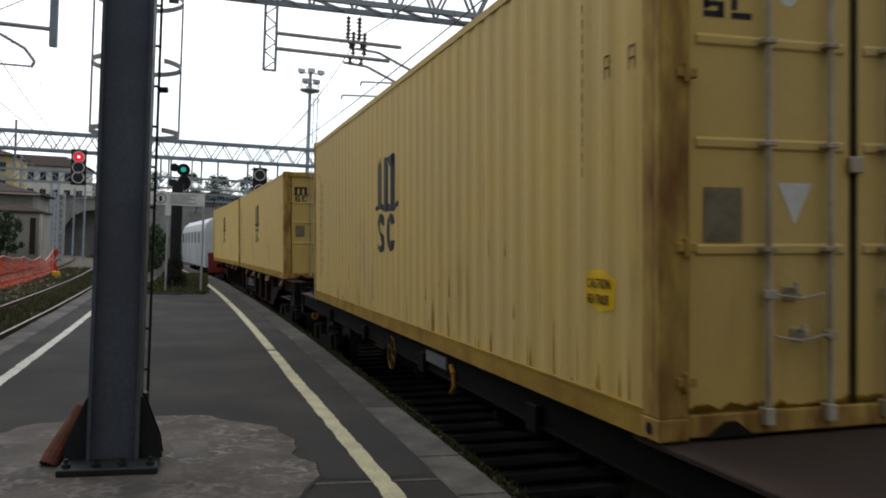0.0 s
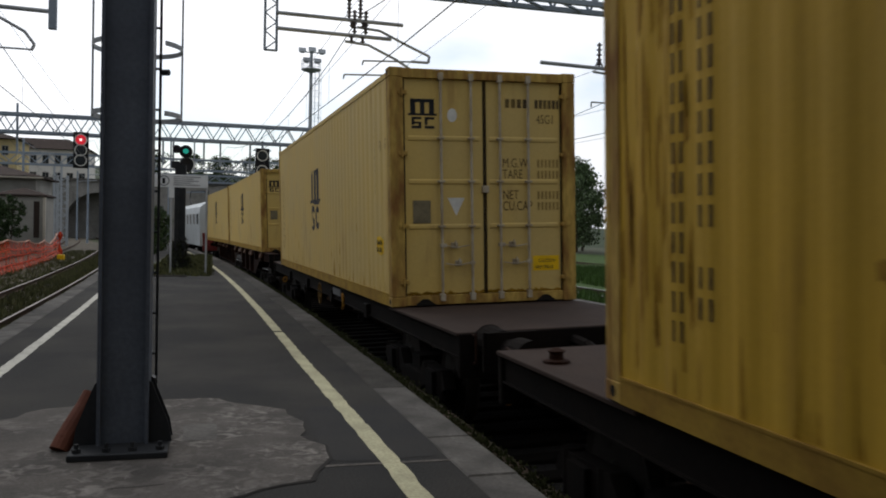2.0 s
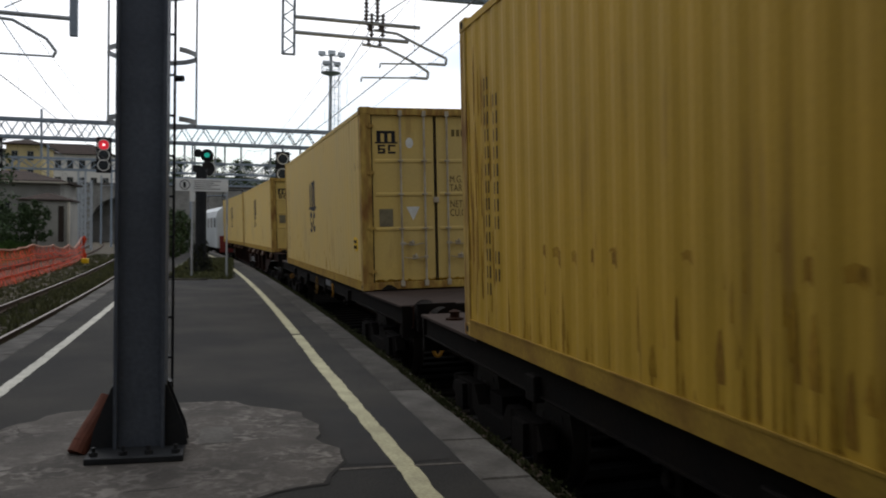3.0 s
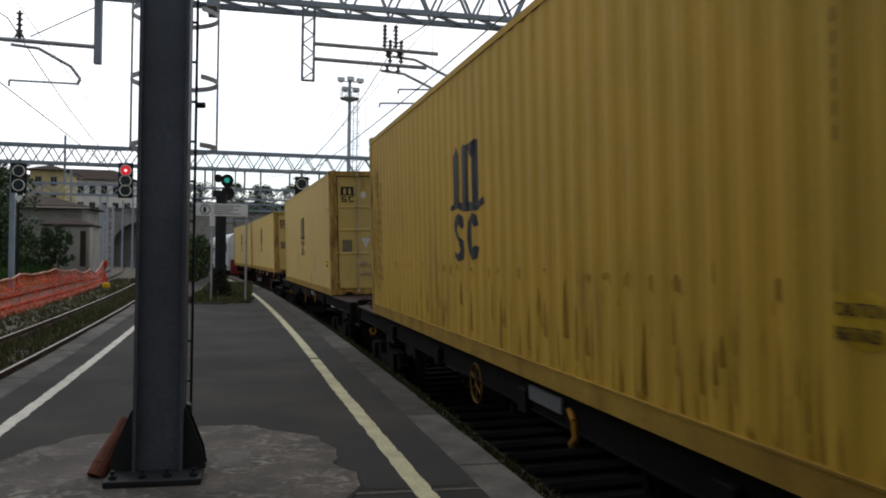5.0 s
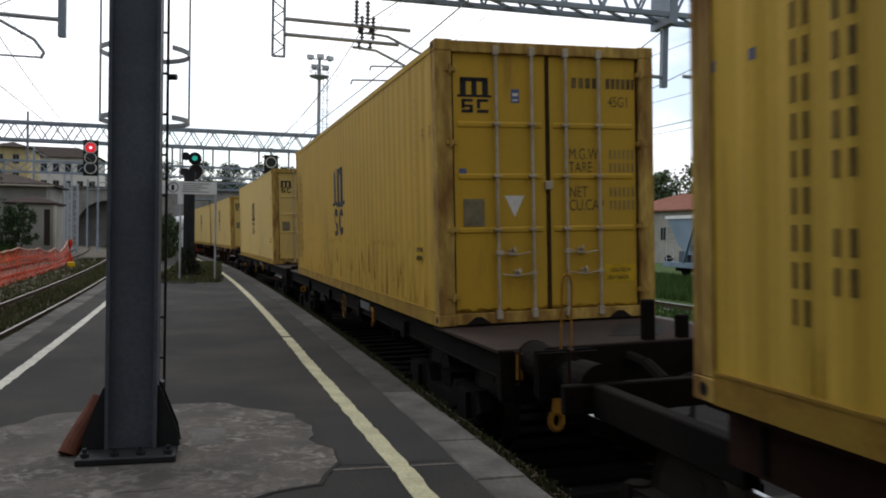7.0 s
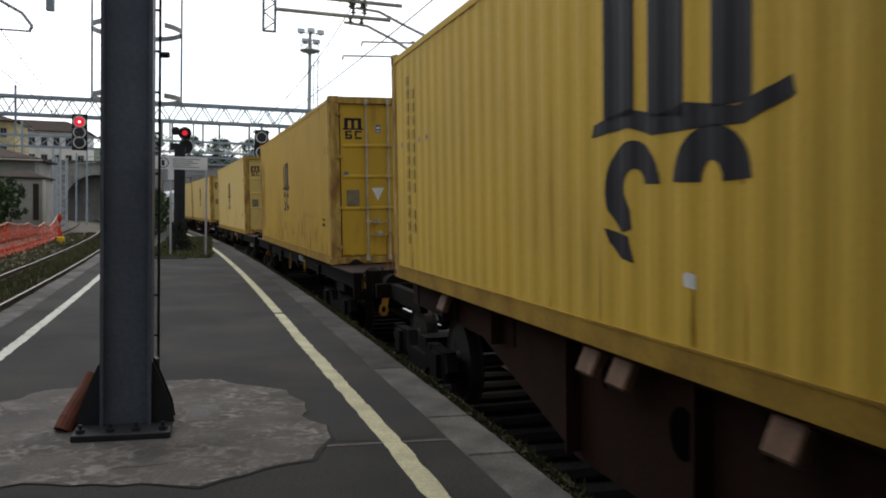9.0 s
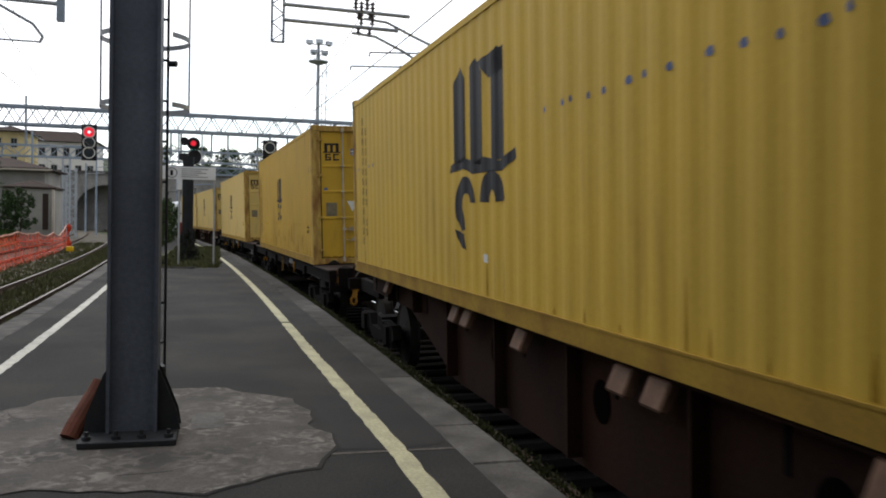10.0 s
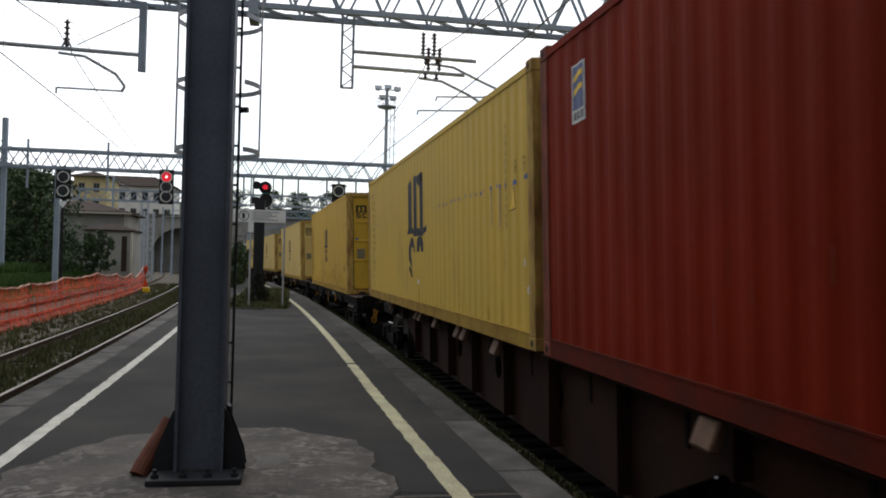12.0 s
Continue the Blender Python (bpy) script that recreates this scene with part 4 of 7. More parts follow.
            if style == "B":
                for i in sorted(rr.sample(range(34), 15)):
                    u = 1.2 + i * PITCH + rr.uniform(-0.03, 0.03)
                    top, wide = 0.86 + rr.uniform(-0.02, 0.02), rr.uniform(0.06, 0.16) * width / 0.030
                    low = top - rr.uniform(0.05, 0.13)
                    on_flank(bm, [(u, low), (u + wide * 0.1, top - 0.01), (u + wide * 0.5, top), (u + wide, top - 0.02), (u + wide * 0.9, low + 0.02), (u + wide * 0.5, low + 0.03)], 0.015, 0.002)
                for i in range(26):
                    u = rr.uniform(11.3, 12.0)
                    z0, wide = rr.uniform(0.2, 2.1), rr.uniform(0.008, 0.03)
                    ln = rr.uniform(0.15, 0.6)
                    on_flank(bm, [(u - wide, z0 + ln * 0.1), (u - wide * 0.7, z0 + ln * 0.6), (u - wide * 0.2, z0 + ln), (u + wide * 0.3, z0 + ln * 0.9), (u + wide * 0.9, z0 + ln * 0.4), (u + wide * 0.3, z0)], 0.012, 0.002)
                for i in range(16):
                    u = rr.uniform(1.5, 10.6)
                    z0, wide = rr.uniform(0.16, 0.5), rr.uniform(0.02, 0.055)
                    ln = rr.uniform(0.15, 0.42)
                    on_flank(bm, [(u - wide, z0), (u - wide * 0.7, z0 + ln * 0.5), (u - wide * 0.3, z0 + ln), (u + wide * 0.2, z0 + ln * 0.9), (u + wide * 0.8, z0 + ln * 0.3), (u + wide * 0.5, z0)], 0.012, 0.002)
            tagged(part("rust_run", bm, mat, root, "brown rust runs"), kind="stuff")
        if style in "AB":
            bm = bmesh.new()
            k, mid = (0.85, 0.76) if style == "B" else (0.95, 0.66)
            on_flank(bm, [(mid + k * a, 0.73 + k * b) for a, b in ((-0.18, -0.10), (-0.20, 0.07), (-0.06, 0.13), (0.16, 0.12), (0.19, -0.08), (-0.02, -0.13))])
            part("caution_label", bm, MARK_YELLOW if style == "A" else DULL_LABEL, root, "yellow caution label, peeling")
            for body, z, wide in (("CAUTION", 0.745, 0.8), ("HIGH TRAILER", 0.655, 0.52)):
                me = text_mesh(body, 0.085 * k, LOGO_BLACK)
                turn = Matrix(((0, 0, -1, 0), (-1, 0, 0, 0), (0, 1, 0, 0), (0, 0, 0, 1)))
                part("lettering", me, None, root, "black lettering", m=Matrix.Translation((-0.0012, mid + 0.15 * k - LEN / 2, z)) @ turn @ Matrix.Diagonal((wide, 1, 1, 1)))
        if style == "C":
            bm = bmesh.new()
            u = 0.15
            while u < 4.8:
                w = rng.uniform(0.03, 0.11) * (1.6 - u / 4.2)
                z = 1.535 + rng.uniform(-0.015, 0.015)
                on_flank(bm, [(u, z), (u + w * 0.2, z + 0.022 + w * 0.12), (u + w * 0.6, z + 0.03 + w * 0.1), (u + w, z + 0.015), (u + w * 0.85, z - 0.008), (u + w * 0.4, z - 0.014)])
                u += w + rng.uniform(0.06, 0.28)
            for u, w in ((10.6, 0.06), (10.9, 0.05), (12.0, 0.05), (11.7, 0.04)):
                on_flank(bm, [(u, 1.5), (u, 1.55), (u + w, 1.55), (u + w, 1.5)])
            for u, z0 in ((1.43, 1.16), (1.10, 1.14)):
                on_flank(bm, [(u - 0.006, z0), (u - 0.011, 1.50), (u - 0.03, 1.56), (u + 0.03, 1.57), (u + 0.010, 1.50), (u + 0.006, z0)], 0.004)
            tagged(part("paint_smear", bm, MARK_BLUE, root, "blue scrape marks along the flank"), kind="stuff")
            bm = bmesh.new()
            on_flank(bm, [(0.815, 1.277), (0.637, 1.495), (0.603, 1.495), (0.550, 1.287)], 0.02, 0.002)
            part("warning_triangle", bm, LOGO_BLACK, root, "black triangle border")
            bm = bmesh.new()
            on_flank(bm, [(0.800, 1.285), (0.635, 1.48), (0.610, 1.48), (0.560, 1.295)], 0.02, 0.0045)
            part("warning_triangle", bm, MARK_YELLOW, root, "yellow warning triangle")
            bm = bmesh.new()
            for u, z, s in ((0.27, 0.74, 0.035), (0.18, 0.49, 0.045), (5.80, 0.43, 0.10)):
                on_flank(bm, [(u, z), (u + 0.004, z + 0.07), (u + s * 0.6, z + 0.08), (u + s, z + 0.065), (u + s * 0.9, z + 0.01)])
            tagged(part("paint_chip", bm, MARK_WHITE, root, "pale scraped spots"), kind="stuff")
    else:
        rs = random.Random(77)
        bm = bmesh.new()
        for _ in range(70):
            u, z0, ln, w = rs.uniform(0.4, LEN - 0.4), rs.uniform(0.3, 2.1), rs.uniform(0.04, 0.30), rs.uniform(0.002, 0.006)
            on_flank(bm, [(u - w, z0), (u - w * 0.5, z0 + ln), (u + w * 0.6, z0 + ln * 0.9), (u + w, z0 + ln * 0.2)], 0.02, 0.002)
        tagged(part("scratch", bm, SCRATCH_RED, root, "pale vertical scratches"), kind="stuff")
        bm = bmesh.new()
        on_flank(bm, [(11.13, 1.83), (11.13, 2.27), (11.41, 2.27), (11.41, 1.83)])
        part("company_panel", bm, MARK_WHITE, root, "white bordered panel")
        bm = bmesh.new()
        on_flank(bm, [(11.15, 1.93), (11.15, 2.255), (11.39, 2.255), (11.39, 1.93)], 0.02, 0.006)
        part("company_panel", bm, MARK_BLUE, root, "blue panel")
        for z in (2.05, 2.15):
            bm = bmesh.new()
            on_flank(bm, [(11.16, z + 0.02), (11.16, z + 0.06), (11.26, z + 0.06), (11.37, z + 0.025), (11.37, z - 0.02), (11.26, z + 0.02)], 0.02, 0.009)
            part("company_panel", bm, MARK_YELLOW, root, "slanting yellow band")
        bm = bmesh.new()
        for i in range(4):
            u = 11.16 + i * 0.06
            on_flank(bm, [(u, 1.85), (u, 1.91), (u + 0.035, 1.91), (u + 0.035, 1.85)], 0.02, 0.006)
        part("panel_print", bm, LOGO_BLACK, root, "dark print")
    return root


def bogie(parent, y, zr):
    """A two-axle bogie under a wagon; zr is the rail's level in the wagon's frame."""
    bm = bmesh.new()
    c = 1.219
    for sx in (-1, 1):
        x = c + sx * 1.0
        prof = [(-1.35, 0.44), (-1.25, 0.60), (-0.5, 0.62), (-0.35, 0.45), (0.35, 0.45), (0.5, 0.62), (1.25, 0.60), (1.35, 0.44), (1.1, 0.34), (0.55, 0.36), (0.3, 0.26), (-0.3, 0.26), (-0.55, 0.36), (-1.1, 0.34)]
        prism(bm, prof, x - 0.06, x + 0.06, Matrix(((0, 0, 1, 0), (1, 0, 0, y), (0, 1, 0, zr), (0, 0, 0, 1))))
        for ay in (-0.9, 0.9):
            box(bm, x - 0.11, x + 0.11, y + ay - 0.14, y + ay + 0.14, zr + 0.32, zr + 0.58)
            for o in (-0.27, 0.27):
                rod(bm, (x, y + ay + o, zr + 0.3), (x, y + ay + o, zr + 0.62), 0.075, 10)
    box(bm, c - 1.0, c + 1.0, y - 0.18, y + 0.18, zr + 0.38, zr + 0.62)
    frame_part = part("bogie", bm, WAGON_DARK, parent, "two-axle bogie, near black with its underside shade")
    sets = []
    for ay in (-0.9, 0.9):
        bm = bmesh.new()
        mx = Matrix.Rotation(math.pi / 2, 4, "Y")
        rod(bm, (-1.05, 0, 0), (1.05, 0, 0), 0.075, 10)
        for sx in (-1, 1):
            lathe(bm, [(0.10, -0.09), (0.12, -0.05), (0.40, -0.045), (0.46, -0.065), (0.46, 0.045), (0.485, 0.055), (0.485, 0.075), (0.40, 0.05), (0.12, 0.05), (0.10, 0.09)], Matrix.Translation((sx * 0.755, 0, 0)) @ mx @ Matrix.Diagonal((1, 1, -sx, 1)), 28)
            for i in range(3):
                a = i * 2.094
                box(bm, sx * 0.755 - 0.055, sx * 0.755 + 0.055, 0.24 * math.cos(a) - 0.03, 0.24 * math.cos(a) + 0.03, 0.24 * math.sin(a) - 0.03, 0.24 * math.sin(a) + 0.03)
        ws = part("wheelset", bm, WHEEL_STEEL, frame_part, "steel wheelset")
        ws.matrix_basis = Matrix.Translation((c, y + ay, zr + 0.46))
        sets.append((ws, Vector((c, y + ay, zr + 0.46))))
    return sets


def buffers(root, y, sy, zr):
    for bx in (1.219 - 0.875, 1.219 + 0.875):
        bm = bmesh.new()
        m = Matrix.Translation((bx, y, zr + 1.04)) @ Matrix.Rotation(-sy * math.pi / 2, 4, "X")
        lathe(bm, [(0.17, 0), (0.16, 0.02), (0.15, 0.34), (0.11, 0.35), (0.11, 0.56), (0.16, 0.58)], m, 18)
        box(bm, -0.24, 0.24, -0.17, 0.17, 0.58, 0.612, m)
        part("buffer", bm, WAGON_DARK, root, "near-black buffer")
    bm = bmesh.new()
    tube(bm, [(1.219, y, zr + 1.02), (1.219, y + sy * 0.30, zr + 1.0), (1.219, y + sy * 0.58, zr + 0.90), (1.219, y + sy * 0.50, zr + 0.80)], 0.055, 8)
    part("draw_hook", bm, WAGON_DARK, root, "black draw hook and screw coupling")
    for hx in ((0.54,) if sy < 0 else ()):
        bm = bmesh.new()
        bar(bm, (hx, y + sy * 0.03, zr + 0.86), (hx - 0.02, y + sy * 0.10, zr + 0.74), 0.13, 0.07)
        bar(bm, (hx - 0.02, y + sy * 0.10, zr + 0.76), (hx - 0.06, y + sy * 0.15, zr + 0.60), 0.09, 0.05)
        ring = [(hx - 0.07 + 0.052 * math.cos(a), y + sy * 0.15, zr + 0.555 + 0.075 * math.sin(a)) for a in [i * math.pi / 6 for i in range(13)]]
        tube(bm, ring, 0.026, 6)
        part("brake_hose_tap", bm, HOOK_YELLOW, root, "dull yellow brake hose tap")
        bm = bmesh.new()
        tube(bm, [(1.70, y + sy * 0.03, zr + 0.80), (1.72, y + sy * 0.2, zr + 0.60), (1.62, y + sy * 0.34, zr + 0.48), (1.55, y + sy * 0.40, zr + 0.55)], 0.024, 8)
        part("brake_hose", bm, RUBBER_GAP_BLACK, root, "black rubber brake hose")


def flat_wagon(front, rear, deck_z, heavy, label):
    """A container flat wagon. Wagon frame: y=0 at the rear container's centre; the deck runs from rear to front."""
    root = thing("flat_wagon", label, "wagon", group="wagons of the train")
    zr, x0, x1 = RAIL_Z, 0.02, 2.42
    if heavy:
        for x in (0.04, 2.40):
            s = 1 if x < 1 else -1
            bm = bmesh.new()
            mid = (rear + front) / 2
            bellies = ((rear + 5.0, mid - 4.8), (mid - 1.3, front - 6.4))
            prof = [(rear + 0.1, deck_z - 0.02), (rear + 0.1, deck_z - 0.30), (rear + 3.6, deck_z - 0.34), (bellies[0][0], deck_z - 0.86), (bellies[0][1], deck_z - 0.86), (mid - 4.0, deck_z - 0.36), (mid - 2.5, deck_z - 0.36), (bellies[1][0], deck_z - 0.86), (bellies[1][1], deck_z - 0.86), (front - 4.4, deck_z - 0.34), (front - 1.75, deck_z - 0.32), (front - 1.75, deck_z - 0.02)]
            prism(bm, prof, x + s * 0.12, x + s * 0.135, Matrix(((0, 0, 1, 0), (1, 0, 0, 0), (0, 1, 0, 0), (0, 0, 0, 1))))
            beam = part("side_beam", bm, WAGON_BROWN, root, "deep brown fishbelly side beam")
            bm = bmesh.new()
            box(bm, x, x + s * 0.30, rear + 0.1, front - 1.75, deck_z - 0.035, deck_z - 0.018)
            part("top_flange", bm, WAGON_BROWN, beam)
            bm = bmesh.new()
            box(bm, x + s * 0.20, x + s * 0.30, front - 1.75, front - 0.06, deck_z - 0.46, deck_z - 0.24)
            part("end_beam", bm, WAGON_DARK, root, "low end beam darkened near black for shade", 0.01)
            y = rear + 2.4
            while y < front - 2.2:
                deep = 0.80 if any(a < y < b for a, b in bellies) else 0.32
                bm = bmesh.new()
                box(bm, x + s * 0.01, x + s * 0.12, y - 0.012, y + 0.012, deck_z - deep, deck_z - 0.035)
                part("stiffener", bm, WAGON_BROWN, beam)
                y += 1.52
            for py in (-2.1, 0.0, 6.3, 8.4, 10.5, 12.6):
                bm = bmesh.new()
                prism(bm, arc(py, deck_z - 0.36, 0.14, 0, 342, 19, 0.85), x + s * 0.112, x + s * 0.119, Matrix(((0, 0, 1, 0), (1, 0, 0, 0), (0, 1, 0, 0), (0, 0, 0, 1))))
                part("beam_opening", bm, HOLE_SHADE, beam, "oval opening painted near-black on the beam")
            for py in (-5.6, -2.85, -2.45, -0.5, 1.0, 1.4, 3.4, 7.95, 9.55, 9.95, 11.6, 13.0, 13.4, 16.7):
                if rear + 1 < py < front - 1:
                    bm = bmesh.new()
                    box(bm, -0.035, 0.035, -0.11, 0.11, -0.17, 0.0)
                    m = Matrix.Translation((x + s * 0.02, py, deck_z - 0.04)) @ Matrix.Rotation(s * 0.42, 4, "Y")
                    part("fold_down_latch", bm, LATCH_PALE, root, "worn pale folding container latch", 0.012, m)
    else:
        for x in (x0 + 0.05, x1 - 0.13):
            bm = bmesh.new()
            za, zb = deck_z - 0.26, deck_z - 0.03
            prism(bm, [(x - 0.02, za), (x + 0.10, za), (x + 0.10, za + 0.015), (x + 0.012, za + 0.015), (x + 0.012, zb - 0.015), (x + 0.10, zb - 0.015), (x + 0.10, zb), (x - 0.02, zb), (x - 0.02, zb - 0.015), (x, zb - 0.015), (x, za + 0.015), (x - 0.02, za + 0.015)], -(front - 0.05), -(rear + 0.05), Matrix.Rotation(math.pi / 2, 4, "X"))
            part("side_beam", bm, WAGON_DARK, root, "dark steel side beam")
        for py in (-4.4, -1.5, 1.5, 4.4):
            for x in (x0 + 0.03, x1 - 0.03):
                bm = bmesh.new()
                box(bm, x - 0.04, x + 0.05, py - 0.10, py + 0.10, deck_z - 0.30, deck_z - 0.10)
                part("stake_pocket", bm, WAGON_DARK, root, "", 0.01)
    for a, b in ((rear, -LEN / 2 + (0.3 if not heavy else 0.2)), (front - (front - LEN / 2 if not heavy else 2.2) - 0.3, front)):
        bm = bmesh.new()
        box(bm, x0, x1, a, b, deck_z - 0.045, deck_z - 0.012)
        part("deck", bm, DECK_BROWN, root, "worn brown steel deck", 0.006) if not heavy else bm.free()
    if not heavy and rear > -8:
        for sx, sy, sh in ((1.45, rear + 0.07, 0.34), (1.80, rear + 0.09, 0.19)):
            bm = bmesh.new()
            box(bm, sx - 0.05, sx + 0.05, sy - 0.05, sy + 0.05, deck_z - 0.02, deck_z + sh)
            part("stake", bm, WAGON_DARK, root, "dark steel stake standing on the deck", 0.012)
        bm = bmesh.new()
        prism(bm, [(1.25, rear + 0.42), (1.70, rear + 0.31), (2.30, rear + 1.12), (1.80, rear + 1.25)], deck_z - 0.013, deck_z - 0.009)
        part("deck_opening", bm, RUBBER_GAP_BLACK, root, "slanting opening painted dark on the deck")
        bm = bmesh.new()
        tube(bm, [(0.56, rear - 0.06, deck_z - 0.10), (0.56, rear - 0.10, deck_z + 0.50), (0.575, rear - 0.10, deck_z + 0.575), (0.605, rear - 0.10, deck_z + 0.60), (0.635, rear - 0.10, deck_z + 0.575), (0.65, rear - 0.10, deck_z + 0.50), (0.65, rear - 0.06, deck_z - 0.10)], 0.011, 6)
        part("uncoupling_handle", bm, HOOK_YELLOW, root, "thin dull yellow bow handle")
        bm = bmesh.new()
        bar(bm, (0.20, rear - 0.05, deck_z - 0.04), (0.19, rear - 0.06, deck_z - 0.26), 0.055, 0.03)
        part("release_lever", bm, HOOK_YELLOW, root, "dull yellow release lever")
    bm = bmesh.new()
    for x in (0.75, 1.69):
        box(bm, x - 0.02, x + 0.02, rear + 0.1, front - (1.8 if heavy else 0.1), deck_z - 0.42, deck_z - 0.05)
    y = rear + 1.0
    while y < front - (1.8 if heavy else 0.8):
        box(bm, 0.15, 2.29, y - 0.02, y + 0.02, deck_z - 0.30, deck_z - 0.05)
        y += 1.6
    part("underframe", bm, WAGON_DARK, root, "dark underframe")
    for y, s in ((rear, -1), (front, 1)):
        bm = bmesh.new()
        box(bm, x0 + 0.02, x1 - 0.02, y - (0.02 if s < 0 else 0.06), y + (0.06 if s < 0 else 0.02), deck_z - 0.44, deck_z - (0.24 if heavy and s > 0 else 0.02))
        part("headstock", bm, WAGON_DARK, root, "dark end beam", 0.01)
        buffers(root, y, s, zr)
        for hx in (0.16, 2.28):
            bm = bmesh.new()
            tube(bm, [(hx, y + s * 0.05, deck_z - 0.30), (hx, y + s * 0.14, deck_z - 0.28), (hx, y + s * 0.14, deck_z + 0.03 - 0.05), (hx + 0.0, y + s * 0.05, deck_z - 0.03)], 0.013, 6)
            part("grab_rail", bm, WAGON_BROWN, root, "brown shunter's grab rail")
    if heavy:
        sets = bogie(root, rear + 1.9, zr) + bogie(root, (rear + front) / 2 - 3.2, zr) + bogie(root, front - 1.9, zr)
    else:
        sets = bogie(root, rear + 2.2, zr) + bogie(root, front - 2.2, zr)
        for py, pz, r, yel in ((0.0, 0.0, 0.19, 1),):
            bm = bmesh.new()
            m = Matrix.Translation((0.06, py, deck_z - 0.29)) @ Matrix.Rotation(math.pi / 2, 4, "Y")
            rim = [(r, -0.012), (r + 0.012, 0), (r, 0.012), (r - 0.012, 0)]
            n = 24
            rings = [[bm.verts.new(m @ Vector((q * math.cos(6.2832 * i / n), q * math.sin(6.2832 * i / n), h))) for q, h in rim] for i in range(n)]
            for i in range(n):
                for j in range(4):
                    bm.faces.new((rings[i][j], rings[(i + 1) % n][j], rings[(i + 1) % n][(j + 1) % 4], rings[i][(j + 1) % 4]))
            for a in (0, 1.0472, 2.0944):
                rod(bm, m @ Vector((r * math.cos(a), r * math.sin(a), 0)), m @ Vector((-r * math.cos(a), -r * math.sin(a), 0)), 0.01, 6)
            part("brake_wheel", bm, WHEEL_OCHRE, root, "dull yellow parking brake wheel")
        bm = bmesh.new()
        rod(bm, (0.7, 0.6, deck_z - 0.55), (0.7, 1.7, deck_z - 0.55), 0.17, 14)
        part("air_tank", bm, WAGON_DARK, root, "dark air reservoir")
        bm = bmesh.new()
        box(bm, 0.035, 0.06, -2.30, -1.62, deck_z - 0.17, deck_z - 0.06)
        part("load_table", bm, SIGN_INK, root, "grimy grey load table plate")
        bm = bmesh.new()
        tube(bm, [(0.06, -2.40, deck_z - 0.12), (0.05, -2.50, deck_z - 0.18), (0.05, -2.52, deck_z - 0.30), (0.05, -2.44, deck_z - 0.36)], 0.024, 8)
        part("brake_lever", bm, HOOK_YELLOW, root, "dull yellow changeover lever")
        for kx, ky in ((0.24, front - 0.70),):
            bm = bmesh.new()
            lathe(bm, [(0.10, 0.0), (0.10, 0.02), (0.055, 0.03), (0.05, 0.07), (0.07, 0.09), (0.02, 0.11)], Matrix.Translation((kx, ky, deck_z - 0.012)), 12)
            part("locking_spigot", bm, WAGON_BROWN, root, "brown container spigot on the deck")
        for py in (-3.4, -0.9, 0.75, 2.6):
            bm = bmesh.new()
            box(bm, 0.16, 0.30, py - 0.10, py + 0.10, deck_z - 0.46, deck_z - 0.24)
            rod(bm, (0.12, py, deck_z - 0.38), (0.34, py, deck_z - 0.38), 0.05, 8)
            part("brake_gear", bm, WAGON_DARK, root, "brake gear darkened for the shade under the frame", 0.01)
    return root, sets


BASE_LOW, BASE_HIGH = 0.588, 0.756
TRAIN = []      # thing, its place along the train
WHEELS = []
HIGH, STD = 2.896, 2.591
box_a = container(HIGH, PAINT_A, RUSTY_YELLOW, "faded pale yellow corrugated shipping container on a flat wagon", "A")
box_b = container(HIGH, PAINT_B, RUSTY_YELLOW, "rust-streaked deep yellow corrugated shipping container on a flat wagon", "B")
box_c = container(STD, PAINT_C, RUSTY_YELLOW, "bright yellow corrugated container with worn emblem and blue scrapes", "C")
box_d = container(STD, PAINT_RED, RUSTY_RED, "oxide-red corrugated shipping container with a small company panel", "red")
box_z = container(STD, PAINT_A, RUSTY_YELLOW, "pale yellow corrugated shipping container far along the train", "Z")
box_y = container(STD, PAINT_A, RUSTY_YELLOW, "pale yellow corrugated shipping container next to the locomotive", "Z")
for ob, place, z in ((box_a, 0.0, BASE_LOW), (box_b, -17.78, BASE_LOW), (box_c, -34.627, BASE_HIGH), (box_d, -47.06, BASE_HIGH), (box_z, 16.872, BASE_HIGH), (box_y, 29.39, BASE_HIGH)):
    TRAIN.append((ob, place, z))
for place, front, rear, z, heavy, label in (
        (0.0, 8.08, -8.54, BASE_LOW, False, "brown-decked container flat wagon with dark frame"),
        (-17.78, 8.08, -7.72, BASE_LOW, False, "brown-decked container flat wagon with dark frame"),
        (-47.150, 20.33, -8.3, BASE_HIGH, True, "brown articulated container wagon with deep side beams"),
        (16.872, 21.0, -7.55, BASE_HIGH, True, "brown articulated container wagon with deep side beams")):
    wagon, sets = flat_wagon(front, rear, z, heavy, label)
    TRAIN.append((wagon, place, 0.0))
    WHEELS += sets


